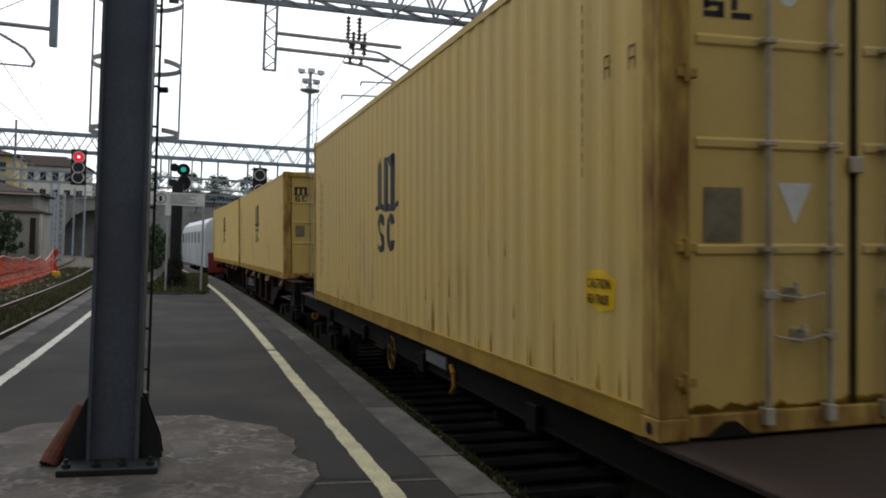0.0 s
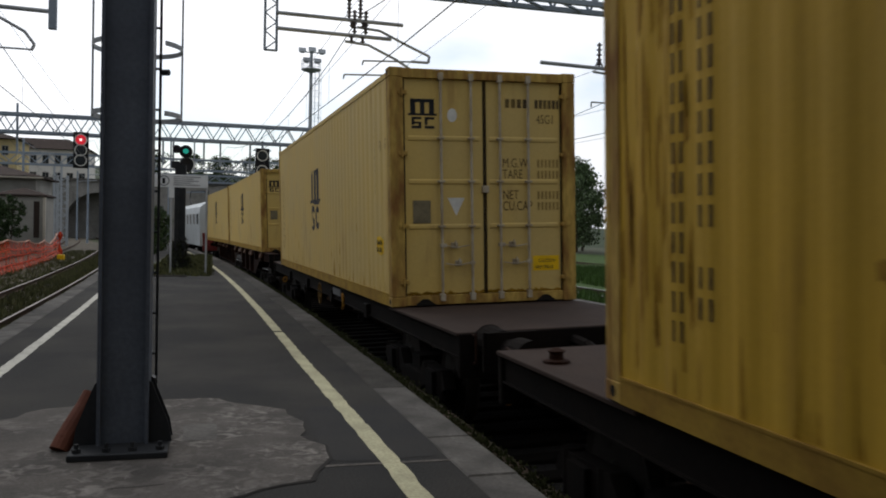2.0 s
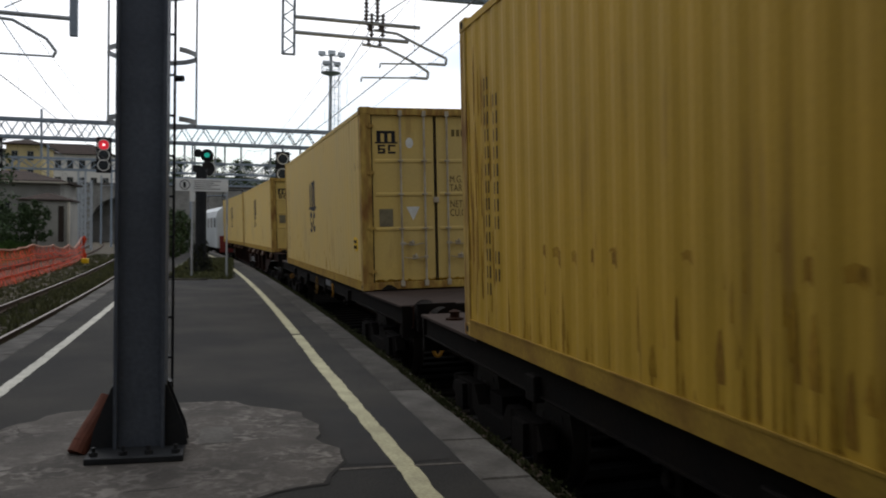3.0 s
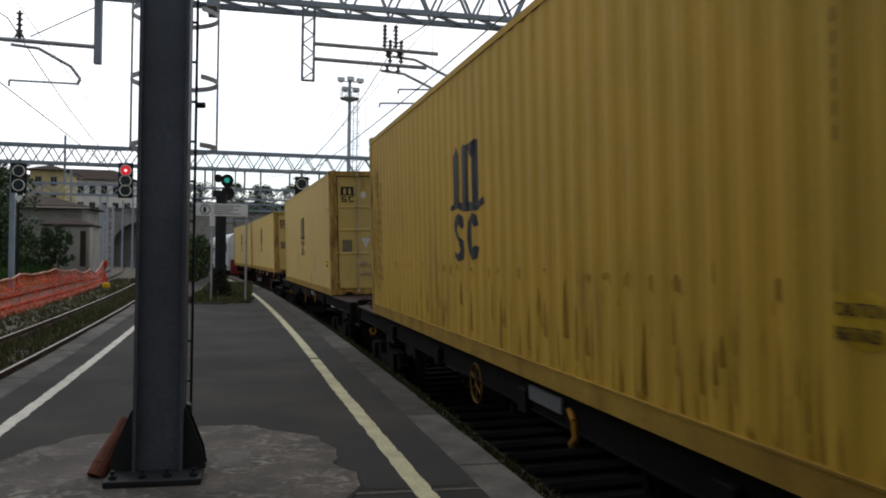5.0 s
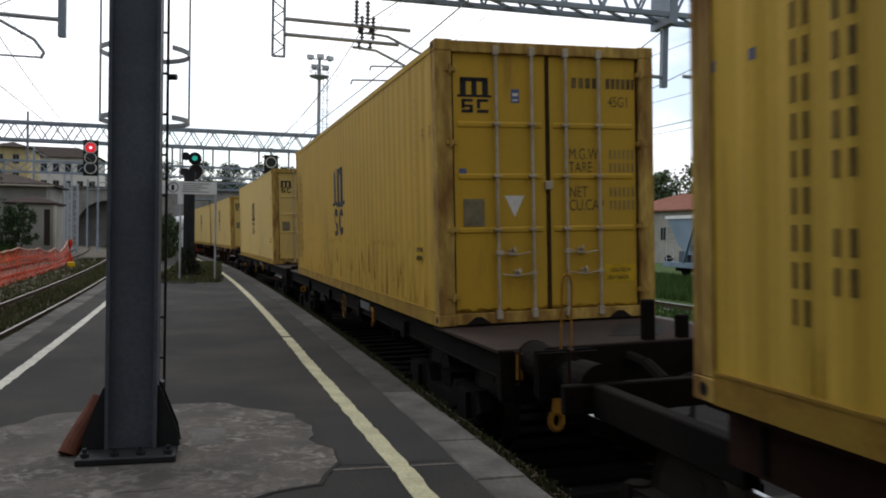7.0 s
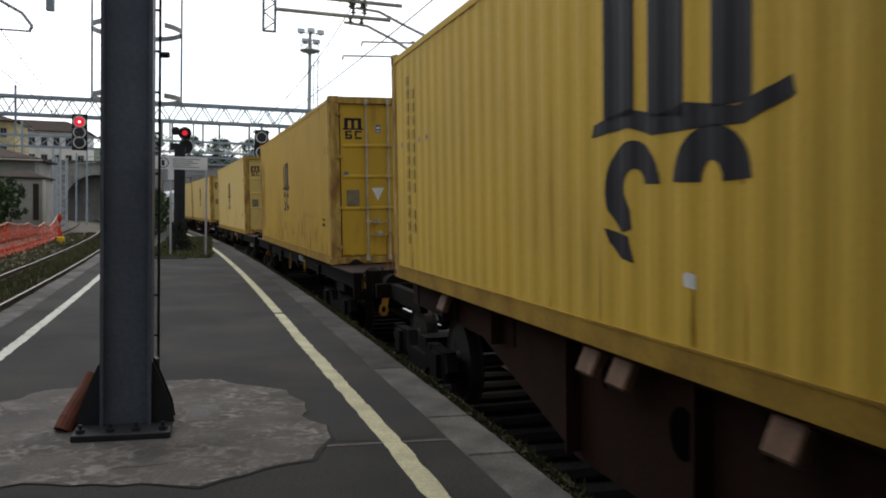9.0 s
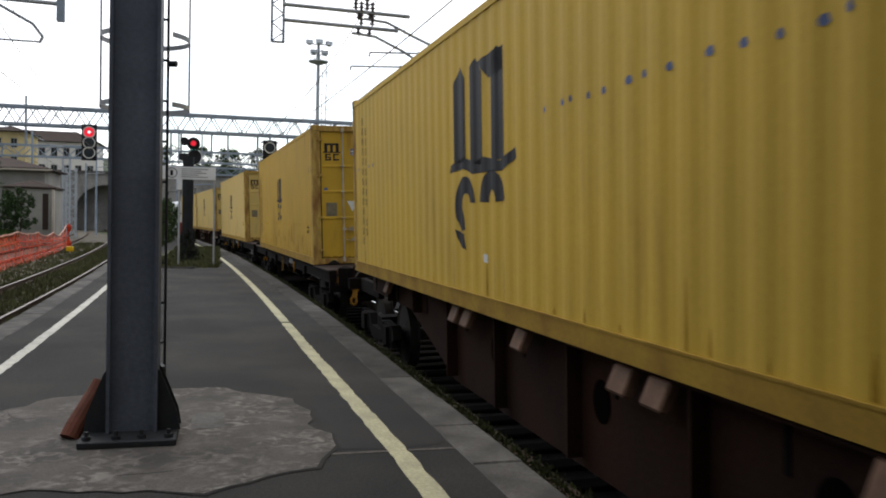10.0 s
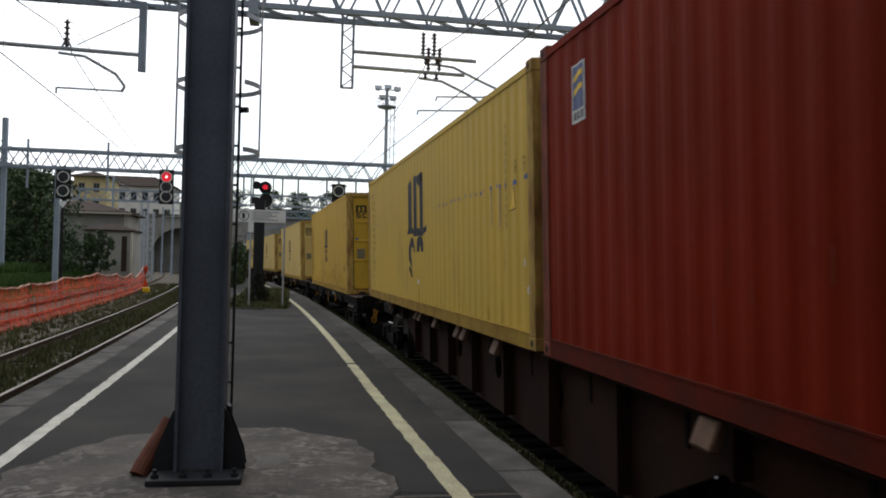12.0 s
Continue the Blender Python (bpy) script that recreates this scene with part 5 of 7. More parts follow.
# ---- the locomotive far ahead ----
def locomotive():
    root = thing("locomotive", "light grey electric locomotive with dark windows, pulling the train", "locomotive")
    x0, x1, ln, z0, z1 = -0.2, 2.64, 16.5, 0.35, 3.05
    bm = bmesh.new()
    prof = [(x0, z0), (x0, 2.35), (x0 + 0.12, 2.75), (x0 + 0.5, z1), (x1 - 0.5, z1), (x1 - 0.12, 2.75), (x1, 2.35), (x1, z0)]
    rings = []
    for y, sh in ((-ln / 2, 0.0), (-ln / 2 + 0.02, 0.0), (ln / 2 - 0.02, 0.0), (ln / 2, 0.0)):
        rings.append([bm.verts.new((x, y + (0.35 if y < 0 else -0.35) * max(0, (z - 1.4) / 1.6), z)) for x, z in prof])
    for a, b in zip(rings, rings[1:]):
        for i in range(8):
            bm.faces.new((a[i], a[(i + 1) % 8], b[(i + 1) % 8], b[i]))
    bm.faces.new(rings[0])
    bm.faces.new(rings[-1][::-1])
    part("body", bm, LOCO_GREY, root, "light grey body", 0.03)
    bm = bmesh.new()
    box(bm, x0 - 0.01, x1 + 0.01, -ln / 2 - 0.02, ln / 2 + 0.02, z0 - 0.05, z0 + 0.5)
    part("skirt", bm, LOCO_GREY, root)
    bm = bmesh.new()
    box(bm, x0 + 0.15, x1 - 0.15, -ln / 2 - 0.05, -ln / 2 + 0.2, z0 - 0.35, z0 + 0.75)
    part("end_panel", bm, LOCO_RED, root, "dull red end panel", 0.02)
    for wx in (0.28, 1.32):
        bm = bmesh.new()
        box(bm, wx, wx + 0.85, -ln / 2 + 0.12, -ln / 2 + 0.3, 1.75, 2.45)
        part("windscreen", bm, GLASS_DARK, root, "dark windscreen", 0.02)
    for wy in (-6.9, -4.6, -2.3, 0.0, 2.3, 4.6, 6.9):
        bm = bmesh.new()
        box(bm, x0 - 0.012, x0 + 0.02, wy - 0.45, wy + 0.45, 1.65, 2.3)
        part("side_window" if abs(wy) > 5 else "air_grille", bm, GLASS_DARK if abs(wy) > 5 else SHUTTER, root, "", 0.02)
    for wy in (-5.6, 5.6):
        bm = bmesh.new()
        box(bm, x0 - 0.014, x0 + 0.02, wy - 0.32, wy + 0.32, 0.5, 2.35)
        part("cab_door", bm, LOCO_GREY, root, "", 0.01)
        bm = bmesh.new()
        tube(bm, [(0.6, wy, z1 + 0.1), (0.6, wy + 1.1, z1 + 0.65), (0.6, wy + 0.1, z1 + 1.15), (1.9, wy + 0.1, z1 + 1.15), (1.9, wy + 1.1, z1 + 0.65), (1.9, wy, z1 + 0.1)], 0.035, 6)
        part("pantograph", bm, STEEL_DARK, root, "dark roof pantograph")
    sets = bogie(root, -4.6, RAIL_Z) + bogie(root, 4.6, RAIL_Z)
    return root, sets


loco, sets = locomotive()
TRAIN.append((loco, 46.6, 0.0))
WHEELS += sets


# ---- steel post with ladder and cage on the platform ----
def steel_post():
    root = thing("steel_post", "dark grey steel post with ladder cage and bolted base plate", "post")
    xl, xr, yf, yb, top = -0.71, -0.385, 5.98, 6.28, 9.4
    bm = bmesh.new()
    prism(bm, [(xl, yf), (xl + 0.022, yf), (xl + 0.022, yf + 0.055), (xr - 0.022, yf + 0.055), (xr - 0.022, yf), (xr, yf), (xr, yb), (xr - 0.022, yb), (xr - 0.022, yf + 0.07), (xl + 0.022, yf + 0.07), (xl + 0.022, yb), (xl, yb)], 0.05, top)
    part("beam", bm, STEEL_GREY, root)
    bm = bmesh.new()
    box(bm, -0.86, -0.25, 5.76, 6.42, 0.0075, 0.05)
    plate = part("base_plate", bm, STEEL_DARK, root, "", 0.006)
    for x, y in ((-0.81, 5.83), (-0.63, 5.83), (-0.47, 5.83), (-0.30, 5.83), (-0.82, 6.36), (-0.30, 6.36)):
        bm = bmesh.new()
        rod(bm, (x, y, 0.05), (x, y, 0.075), 0.028, 6)
        rod(bm, (x, y, 0.075), (x, y, 0.105), 0.014, 8)
        part("anchor_bolt", bm, STEEL_DARK, plate)
    for x, s in ((xl, -1), (xr, 1)):
        for y in (6.04, 6.22):
            bm = bmesh.new()
            prism(bm, [(0, 0), (s * 0.15, 0), (s * 0.13, 0.12), (s * 0.02, 0.40), (0, 0.42)], y - 0.007, y + 0.007, Matrix(((1, 0, 0, x), (0, 0, 1, 0), (0, 1, 0, 0.05), (0, 0, 0, 1))))
            part("gusset", bm, STEEL_DARK, root, "dark triangular gusset plate")
    for x in (-0.72, -0.362):
        bm = bmesh.new()
        bar(bm, (x, 6.40, 0.36), (x, 6.40, top), 0.018, 0.03)
        ladder = part("ladder_rail", bm, STEEL_DARK, root, "dark ladder rail")
    z = 0.6
    while z < top - 0.2:
        bm = bmesh.new()
        rod(bm, (-0.72, 6.40, z), (-0.362, 6.40, z), 0.010, 6)
        part("rung", bm, STEEL_DARK, root)
        z += 0.29
    for z in (0.42, 3.62, 5.4):
        bm = bmesh.new()
        box(bm, xr - 0.01, -0.355, 6.27, 6.41, z, z + 0.025)
        part("ladder_bracket", bm, STEEL_DARK, root)
    z = 2.32
    while z < top:
        bm = bmesh.new()
        n, cx, cy, r = 36, -0.535, 6.66, 0.312
        rings = []
        for i in range(n + 1):
            a = radians(-140 + 280 * i / n) + math.pi / 2
            rings.append([bm.verts.new((cx + (r + q) * math.cos(a), cy + (r + q) * math.sin(a) * 1.05, z + h)) for q, h in ((0, -0.018), (0.006, -0.018), (0.006, 0.018), (0, 0.018))])
        for a, b in zip(rings, rings[1:]):
            for i in range(4):
                bm.faces.new((a[i], a[(i + 1) % 4], b[(i + 1) % 4], b[i]))
        part("cage_hoop", bm, GALV, root, "flat steel cage hoop")
        z += 0.50
    for a in (0, 90, 180):
        x, y = -0.535 + 0.311 * math.cos(radians(a)), 6.66 + 0.325 * math.sin(radians(a))
        bm = bmesh.new()
        box(bm, x - 0.007, x + 0.007, y - 0.007, y + 0.007, 2.30, top)
        part("cage_strip", bm, GALV, root)
    bm = bmesh.new()
    rod(bm, (-0.35, 6.36, 2.60), (-0.30, 6.34, 2.60), 0.022, 8)
    part("clamp", bm, STEEL_DARK, root)
    return root


steel_post()
bm = bmesh.new()
tube(bm, [(-0.95, 6.08, 0.006), (-0.92, 6.12, 0.07), (-0.87, 6.18, 0.16), (-0.81, 6.25, 0.26), (-0.77, 6.29, 0.34)], 0.066, 14)
pipe = solid("conduit_pipe", bm, RUST_PIPE, "rusty orange plastic conduit pipe beside the post's base", "pipe")


# ---- catenary gantries ----
def truss(root, x0, x1, y, z0, z1, depth, bay, chord, lace, mat=GANTRY):
    for dy in (-depth / 2, depth / 2):
        for z in (z0, z1):
            bm = bmesh.new()
            box(bm, x0, x1, y + dy - chord / 2, y + dy + chord / 2, z - chord / 2, z + chord / 2)
            part("chord", bm, mat, root)
        n = int((x1 - x0) / bay)
        for i in range(n - (dy > 0)):
            a = x0 + (x1 - x0) * (i + (0.2 if dy > 0 else 0.0)) / n
            b = a + (x1 - x0) / n
            m = (a + b) / 2
            for p0, p1 in (((a, z0), (m, z1)), ((m, z1), (b, z0))):
                bm = bmesh.new()
                bar(bm, (p0[0], y + dy, p0[1]), (p1[0], y + dy, p1[1]), lace)
                part("lattice_bar", bm, mat, root)
    n = int((x1 - x0) / bay)
    for i in range(n):
        a, b = x0 + (x1 - x0) * i / n, x0 + (x1 - x0) * (i + 1) / n
        for z in (z0, z1):
            bm = bmesh.new()
            bar(bm, (a, y - depth / 2, z), (b, y + depth / 2, z), lace)
            part("lattice_bar", bm, mat, root)


def insulator(parent, x, y, z0, z1, r=0.07, sheds=5):
    bm = bmesh.new()
    prof = [(0.02, 0)]
    h = z1 - z0
    for i in range(sheds):
        b = h * (i + 0.3) / sheds
        prof += [(0.03, b), (r, b + h * 0.12 / sheds), (r * 0.9, b + h * 0.25 / sheds), (0.03, b + h * 0.4 / sheds)]
    prof.append((0.02, h))
    lathe(bm, prof, Matrix.Translation((x, y, z0)), 10)
    part("insulator", bm, PORCELAIN, parent, "brown ribbed insulator")


NEAR_Y = 18.0
near_gantry = thing("catenary_gantry", "grey lattice steel gantry carrying the overhead line over the tracks", "gantry", group="overhead line gantries")
truss(near_gantry, -12.0, 24.0, NEAR_Y, 6.72, 7.72, 0.7, 0.92, 0.11, 0.05)
for gx in (-0.8, 10.05):
    bm = bmesh.new()
    box(bm, gx - 0.1, gx + 0.1, NEAR_Y - 0.45, NEAR_Y + 0.45, 6.5, 7.9)
    part("splice_plate", bm, GANTRY, near_gantry, "bolted splice frame")
for gx in (-12.0, 24.0):
    bm = bmesh.new()
    for dx in (-0.25, 0.25):
        for dy in (-0.3, 0.3):
            box(bm, gx + dx - 0.05, gx + dx + 0.05, NEAR_Y + dy - 0.05, NEAR_Y + dy + 0.05, -0.86, 7.7)
    part("leg", bm, GANTRY, near_gantry, "lattice leg")
# lattice dropper over the train's track, with its arms, insulators and steady arms
dx0, dx1 = 1.04, 1.28
for x in (dx0, dx1):
    bm = bmesh.new()
    box(bm, x - 0.025, x + 0.025, NEAR_Y - 0.04, NEAR_Y + 0.04, 5.20, 6.7)
    part("dropper_chord", bm, GANTRY, near_gantry)
z = 5.22
up = True
while z < 6.6:
    bm = bmesh.new()
    bar(bm, (dx0 if up else dx1, NEAR_Y, z), (dx1 if up else dx0, NEAR_Y, z + 0.19), 0.025)
    part("dropper_lace", bm, GANTRY, near_gantry)
    z, up = z + 0.19, not up
bm = bmesh.new()
box(bm, dx0, dx1 + 0.02, NEAR_Y - 0.05, NEAR_Y + 0.05, 5.19, 5.22)
part("dropper_foot", bm, GANTRY, near_gantry)
for z, x1, tail in ((5.98, 3.95, 4.55), (5.66, 3.70, 4.15)):
    bm = bmesh.new()
    rod(bm, (dx1, NEAR_Y - 0.05, z), (x1, NEAR_Y - 0.05, z - 0.04), 0.042, 8)
    part("arm", bm, GALV, near_gantry, "galvanised arm")
    bm = bmesh.new()
    pts = [(x1 - 1.0, NEAR_Y - 0.05, z - 0.16), (x1 - 0.5, NEAR_Y - 0.05, z - 0.20), (x1 + 0.1, NEAR_Y - 0.05, z - 0.46), (tail, NEAR_Y - 0.05, z - 0.66), (tail - 0.02, NEAR_Y - 0.05, z - 0.80), (tail - 0.4, NEAR_Y - 0.05, z - 0.80)]
    tube(bm, pts, 0.03, 8)
    part("steady_arm_bracket", bm, GALV, near_gantry, "bent galvanised tube")
    bm = bmesh.new()
    tube(bm, [(tail - 0.25, NEAR_Y - 0.05, z - 0.80), (tail - 1.45, NEAR_Y - 0.05, z - 0.86), (tail - 1.47, NEAR_Y - 0.05, z - 0.95)], 0.02, 6)
    part("steady_arm", bm, GALV, near_gantry, "thin steady arm")
    for ix in (2.78, 3.02):
        insulator(near_gantry, ix + (0.12 if z < 5.8 else 0), NEAR_Y - 0.05, z + 0.02, z + 0.52, 0.065, 6)
        insulator(near_gantry, ix + 0.06, NEAR_Y - 0.05, z - 0.18, z - 0.02, 0.06, 2)
# right dropper and its arm
for gx in (10.07, 13.48):
    bm = bmesh.new()
    box(bm, gx - 0.07, gx + 0.07, NEAR_Y - 0.07, NEAR_Y + 0.07, 5.1, 6.7)
    part("dropper_post", bm, GANTRY, near_gantry)
for x, sx in ((10.06, -1), (13.48, -1), (-3.0, -1)):
    z = 5.62 if x < 0 else 5.34
    bm = bmesh.new()
    rod(bm, (x, NEAR_Y, z), (x + sx * 2.9, NEAR_Y, z + 0.06), 0.045, 8)
    part("arm", bm, GALV, near_gantry, "galvanised arm")
    ix = x + sx * 1.45
    insulator(near_gantry, ix, NEAR_Y, z + 0.06, z + 0.62, 0.07, 5)
    bm = bmesh.new()
    rod(bm, (ix - 0.12, NEAR_Y, z), (ix, NEAR_Y, z + 0.25), 0.02, 6)
    rod(bm, (ix + 0.12, NEAR_Y, z), (ix, NEAR_Y, z + 0.25), 0.02, 6)
    part("insulator_stand", bm, GALV, near_gantry)
    bm = bmesh.new()
    tube(bm, [(x + sx * 1.6, NEAR_Y, z - 0.06), (x + sx * 1.1, NEAR_Y, z - 0.1), (x + sx * 0.5, NEAR_Y, z - 0.42), (x + sx * 0.32, NEAR_Y, z - 0.66), (x + sx * 0.38, NEAR_Y, z - 0.78)], 0.03, 8)
    part("steady_arm_bracket", bm, GALV, near_gantry, "bent galvanised tube")
    bm = bmesh.new()
    tube(bm, [(x + sx * 0.36, NEAR_Y, z - 0.76), (x + sx * 1.62, NEAR_Y, z - 0.76), (x + sx * 1.62, NEAR_Y, z - 0.88)], 0.02, 6)
    part("steady_arm", bm, GALV, near_gantry, "thin steady arm")
    bm = bmesh.new()
    tube(bm, [(x, NEAR_Y, 6.45), (x + sx * 1.25, NEAR_Y, z + 0.12)], 0.012, 5)
    part("stay_wire", bm, WIRE, near_gantry)
bm = bmesh.new()
box(bm, -3.07, -2.93, NEAR_Y - 0.07, NEAR_Y + 0.07, 5.28, 6.7)
part("dropper_post", bm, GANTRY, near_gantry)
bm = bmesh.new()
box(bm, 10.94, 11.56, NEAR_Y - 0.02, NEAR_Y + 0.02, 4.98, 5.28)
part("number_board", bm, STEEL_GREY, near_gantry, "grey board hung from the arm")

FAR_Y = 50.0
far_gantry = thing("catenary_gantry", "grey lattice steel signal gantry spanning the tracks ahead", "gantry", group="overhead line gantries")
truss(far_gantry, -16.2, 14.0, FAR_Y, 6.35, 7.30, 0.8, 1.12, 0.14, 0.055)
for gx in (-15.4, -12.6):
    bm = bmesh.new()
    box(bm, gx - 0.13, gx + 0.13, FAR_Y - 0.13, FAR_Y + 0.13, -0.86, 6.35 if gx > -14 else 9.0)
    part("leg", bm, GANTRY, far_gantry, "grey steel leg")
bm = bmesh.new()
box(bm, 13.4, 13.7, FAR_Y - 0.15, FAR_Y + 0.15, -0.86, 6.35)
part("leg", bm, GANTRY, far_gantry, "grey steel leg")
for gx in (-14.2, -10.0, -2.55, -2.0, -0.35, 0.55, 2.2, 3.9):
    bm = bmesh.new()
    box(bm, gx - 0.05, gx + 0.05, FAR_Y - 0.06, FAR_Y + 0.06, 4.9 if gx > -3 else 5.2, 6.3 if gx > -3 else 7.9)
    part("hanger", bm, GANTRY, far_gantry)


def signal_head(x, y, zs, lit, label, r=0.27, hood=True, dark_last=False):
    root = thing("railway_signal", label, "signal", Matrix.Translation((x, y, 0)), group="railway signals")
    bm = bmesh.new()
    lo, hi = min(zs), max(zs)
    prism(bm, [(-r - 0.12, lo - r - 0.15), (r + 0.12, lo - r - 0.15), (r + 0.12, hi + r + 0.15), (-r - 0.12, hi + r + 0.15)], -0.04, 0.0, Matrix.Rotation(math.pi / 2, 4, "X"))
    part("backboard", bm, BLACK, root, "black backboard", 0.02)
    for i, z in enumerate(zs):
        m = Matrix.Translation((0, -0.01, z)) @ Matrix.Rotation(math.pi / 2, 4, "X")
        bm = bmesh.new()
        n = 28
        rings = [[bm.verts.new(m @ Vector((q * math.cos(6.2832 * k / n), q * math.sin(6.2832 * k / n), h))) for q, h in ((r, 0), (r, 0.10), (r + 0.045, 0.10), (r + 0.045, 0))] for k in range(n)]
        for k in range(n):
            for j in range(4):
                bm.faces.new((rings[k][j], rings[(k + 1) % n][j], rings[(k + 1) % n][(j + 1) % 4], rings[k][(j + 1) % 4]))
        part("rim", bm, MARK_WHITE, root, "white rim")
        bm = bmesh.new()
        lathe(bm, [(r * 0.98, 0), (r * 0.98, 0.03), (r * 0.6, 0.055), (0.02, 0.065)], m, 24)
        lens = part("lens", bm, RED_GLOW if i == lit else LENS_DARK, root, "lit red lens" if i == lit else "unlit dark lens")
        if i == lit:
            bm = bmesh.new()
            lathe(bm, [(0.07, 0.06), (0.06, 0.085), (0.01, 0.09)], m, 12)
            part("lamp", bm, RED_CORE, lens, "bright lamp core")
    bm = bmesh.new()
    box(bm, -0.06, 0.06, 0.04, 0.14, lo - 0.2, 6.42)
    box(bm, -0.06, 0.06, 0.04, 0.45, 6.32, 6.42)
    box(bm, -0.5, 0.5, 0.14, 0.2, hi + r, hi + r + 0.08)
    part("mounting", bm, GANTRY, root)
    return root


signal_head(-6.72, FAR_Y - 0.75, (6.02, 5.46, 4.92), 0, "black three-lamp railway signal showing red under the gantry")
left_signal = signal_head(-12.13, FAR_Y - 0.75, (5.80, 5.04), None, "black two-lamp railway signal, unlit")
bm = bmesh.new()
prism(bm, [(-0.24, 4.48), (0.24, 4.48), (0, 4.08)], 0, 0.02, Matrix.Rotation(math.pi / 2, 4, "X"))
part("triangle_board", bm, SIGN_WHITE, left_signal, "small white triangle board")
bm = bmesh.new()
rod(bm, (0, 0.05, -0.86), (0, 0.05, 4.6), 0.07, 8)
part("pole", bm, BLACK, left_signal, "thin black pole")
signal_head(2.86, FAR_Y - 0.75, (5.60, 4.75), None, "black two-lamp railway signal, unlit, half hidden by the train")


def searchlight_signal(x, y):
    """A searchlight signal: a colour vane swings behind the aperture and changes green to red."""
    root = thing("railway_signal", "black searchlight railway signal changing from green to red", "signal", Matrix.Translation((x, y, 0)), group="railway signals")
    z = 5.66
    m = Matrix.Translation((0, 0, z)) @ Matrix.Rotation(math.pi / 2, 4, "X")
    bm = bmesh.new()
    n = 28
    for q0, q1, h0, h1 in ((0.15, 0.62, -0.02, 0.0),):
        rings = [[bm.verts.new(m @ Vector((q * math.cos(6.2832 * k / n), q * math.sin(6.2832 * k / n), h))) for q, h in ((q0, h0), (q0, h1 + 0.16), (q0 + 0.03, h1 + 0.16), (q0 + 0.03, h1), (0.34, h1), (0.34, h0))] for k in range(n)]
        for k in range(n):
            for j in range(6):
                bm.faces.new((rings[k][j], rings[(k + 1) % n][j], rings[(k + 1) % n][(j + 1) % 6], rings[k][(j + 1) % 6]))
    part("face_ring", bm, BLACK, root, "black face ring and hood")
    bm = bmesh.new()
    lathe(bm, [(0.33, 0), (0.36, 0.03), (0.36, 0.14), (0.33, 0.16)], Matrix.Translation((0, 0.30, z)) @ Matrix.Rotation(math.pi / 2, 4, "X"), 28)
    part("housing", bm, BLACK, root, "round black housing")
    bm = bmesh.new()
    lathe(bm, [(0.235, 0), (0.235, 0.012), (0.20, 0.03)], Matrix.Translation((-0.473, 0.015, z + 0.097)) @ Matrix.Rotation(math.pi / 2, 4, "X"), 24)
    part("vane_cover", bm, BLACK, root, "small round black cover")
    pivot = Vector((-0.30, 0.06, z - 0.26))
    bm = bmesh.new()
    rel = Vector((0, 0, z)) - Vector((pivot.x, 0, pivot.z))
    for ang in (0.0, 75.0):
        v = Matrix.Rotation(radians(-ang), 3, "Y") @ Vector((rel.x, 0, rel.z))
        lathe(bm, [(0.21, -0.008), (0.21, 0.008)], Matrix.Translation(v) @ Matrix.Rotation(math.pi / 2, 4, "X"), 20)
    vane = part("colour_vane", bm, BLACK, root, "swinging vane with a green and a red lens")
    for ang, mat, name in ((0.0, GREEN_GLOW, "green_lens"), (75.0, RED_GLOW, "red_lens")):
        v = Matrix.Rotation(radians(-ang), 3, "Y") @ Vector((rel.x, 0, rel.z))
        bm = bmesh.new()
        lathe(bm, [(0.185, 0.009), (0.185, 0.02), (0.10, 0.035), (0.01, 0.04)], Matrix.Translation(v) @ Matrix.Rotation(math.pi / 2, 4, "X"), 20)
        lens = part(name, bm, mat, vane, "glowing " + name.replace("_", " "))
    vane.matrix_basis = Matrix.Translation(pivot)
    m2 = Matrix.Translation((0.02, -0.02, 4.92)) @ Matrix.Rotation(math.pi / 2, 4, "X") @ Matrix.Rotation(0.5, 4, "Y")
    bm = bmesh.new()
    lathe(bm, [(0.36, 0), (0.40, 0.08), (0.40, 0.12), (0.34, 0.16), (0.02, 0.10)], m2, 24)
    part("round_head", bm, BLACK, root, "unlit round black head")
    bm = bmesh.new()
    for a in range(-50, 60, 10):
        p = [m2 @ Vector((0.42 * math.cos(radians(q)), 0.42 * math.sin(radians(q)), 0.14)) for q in (a, a + 10)]
        rod(bm, p[0], p[1], 0.018, 6)
    part("rim", bm, SIGN_WHITE, root, "white crescent rim")
    bm = bmesh.new()
    box(bm, -0.75, -0.3, 0.05, 0.3, 4.7, 5.1)
    part("relay_case", bm, STEEL_DARK, root, "dark case", 0.03)
    for bx in (-0.8, 0.45):
        bm = bmesh.new()
        box(bm, bx - 0.04, bx + 0.04, 0.3, 0.45, 4.5, 6.35)
        part("hanger", bm, GANTRY, root)
    return vane, pivot


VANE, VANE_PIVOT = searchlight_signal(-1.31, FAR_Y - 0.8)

# a third gantry, and a line of masts further down the line
third_gantry = thing("catenary_gantry", "distant grey lattice steel gantry over the station tracks", "gantry", group="overhead line gantries")
truss(third_gantry, -24.0, 9.0, 92.0, 7.3, 8.4, 0.9, 2.2, 0.16, 0.08)
for gx in (-23.5, -20.8, 8.5):
    bm = bmesh.new()
    for dx in (-0.3, 0.3):
        box(bm, gx + dx - 0.05, gx + dx + 0.05, 91.8, 92.2, -0.86, 8.4)
    zz = -0.6
    while zz < 8.0:
        bar(bm, (gx - 0.3, 92, zz), (gx + 0.3, 92, zz + 0.7), 0.06)
        zz += 0.7
    part("leg", bm, GANTRY, third_gantry, "lattice leg")
fourth_gantry = thing("catenary_gantry", "distant grey steel gantry over the line, partly hidden", "gantry", group="overhead line gantries")
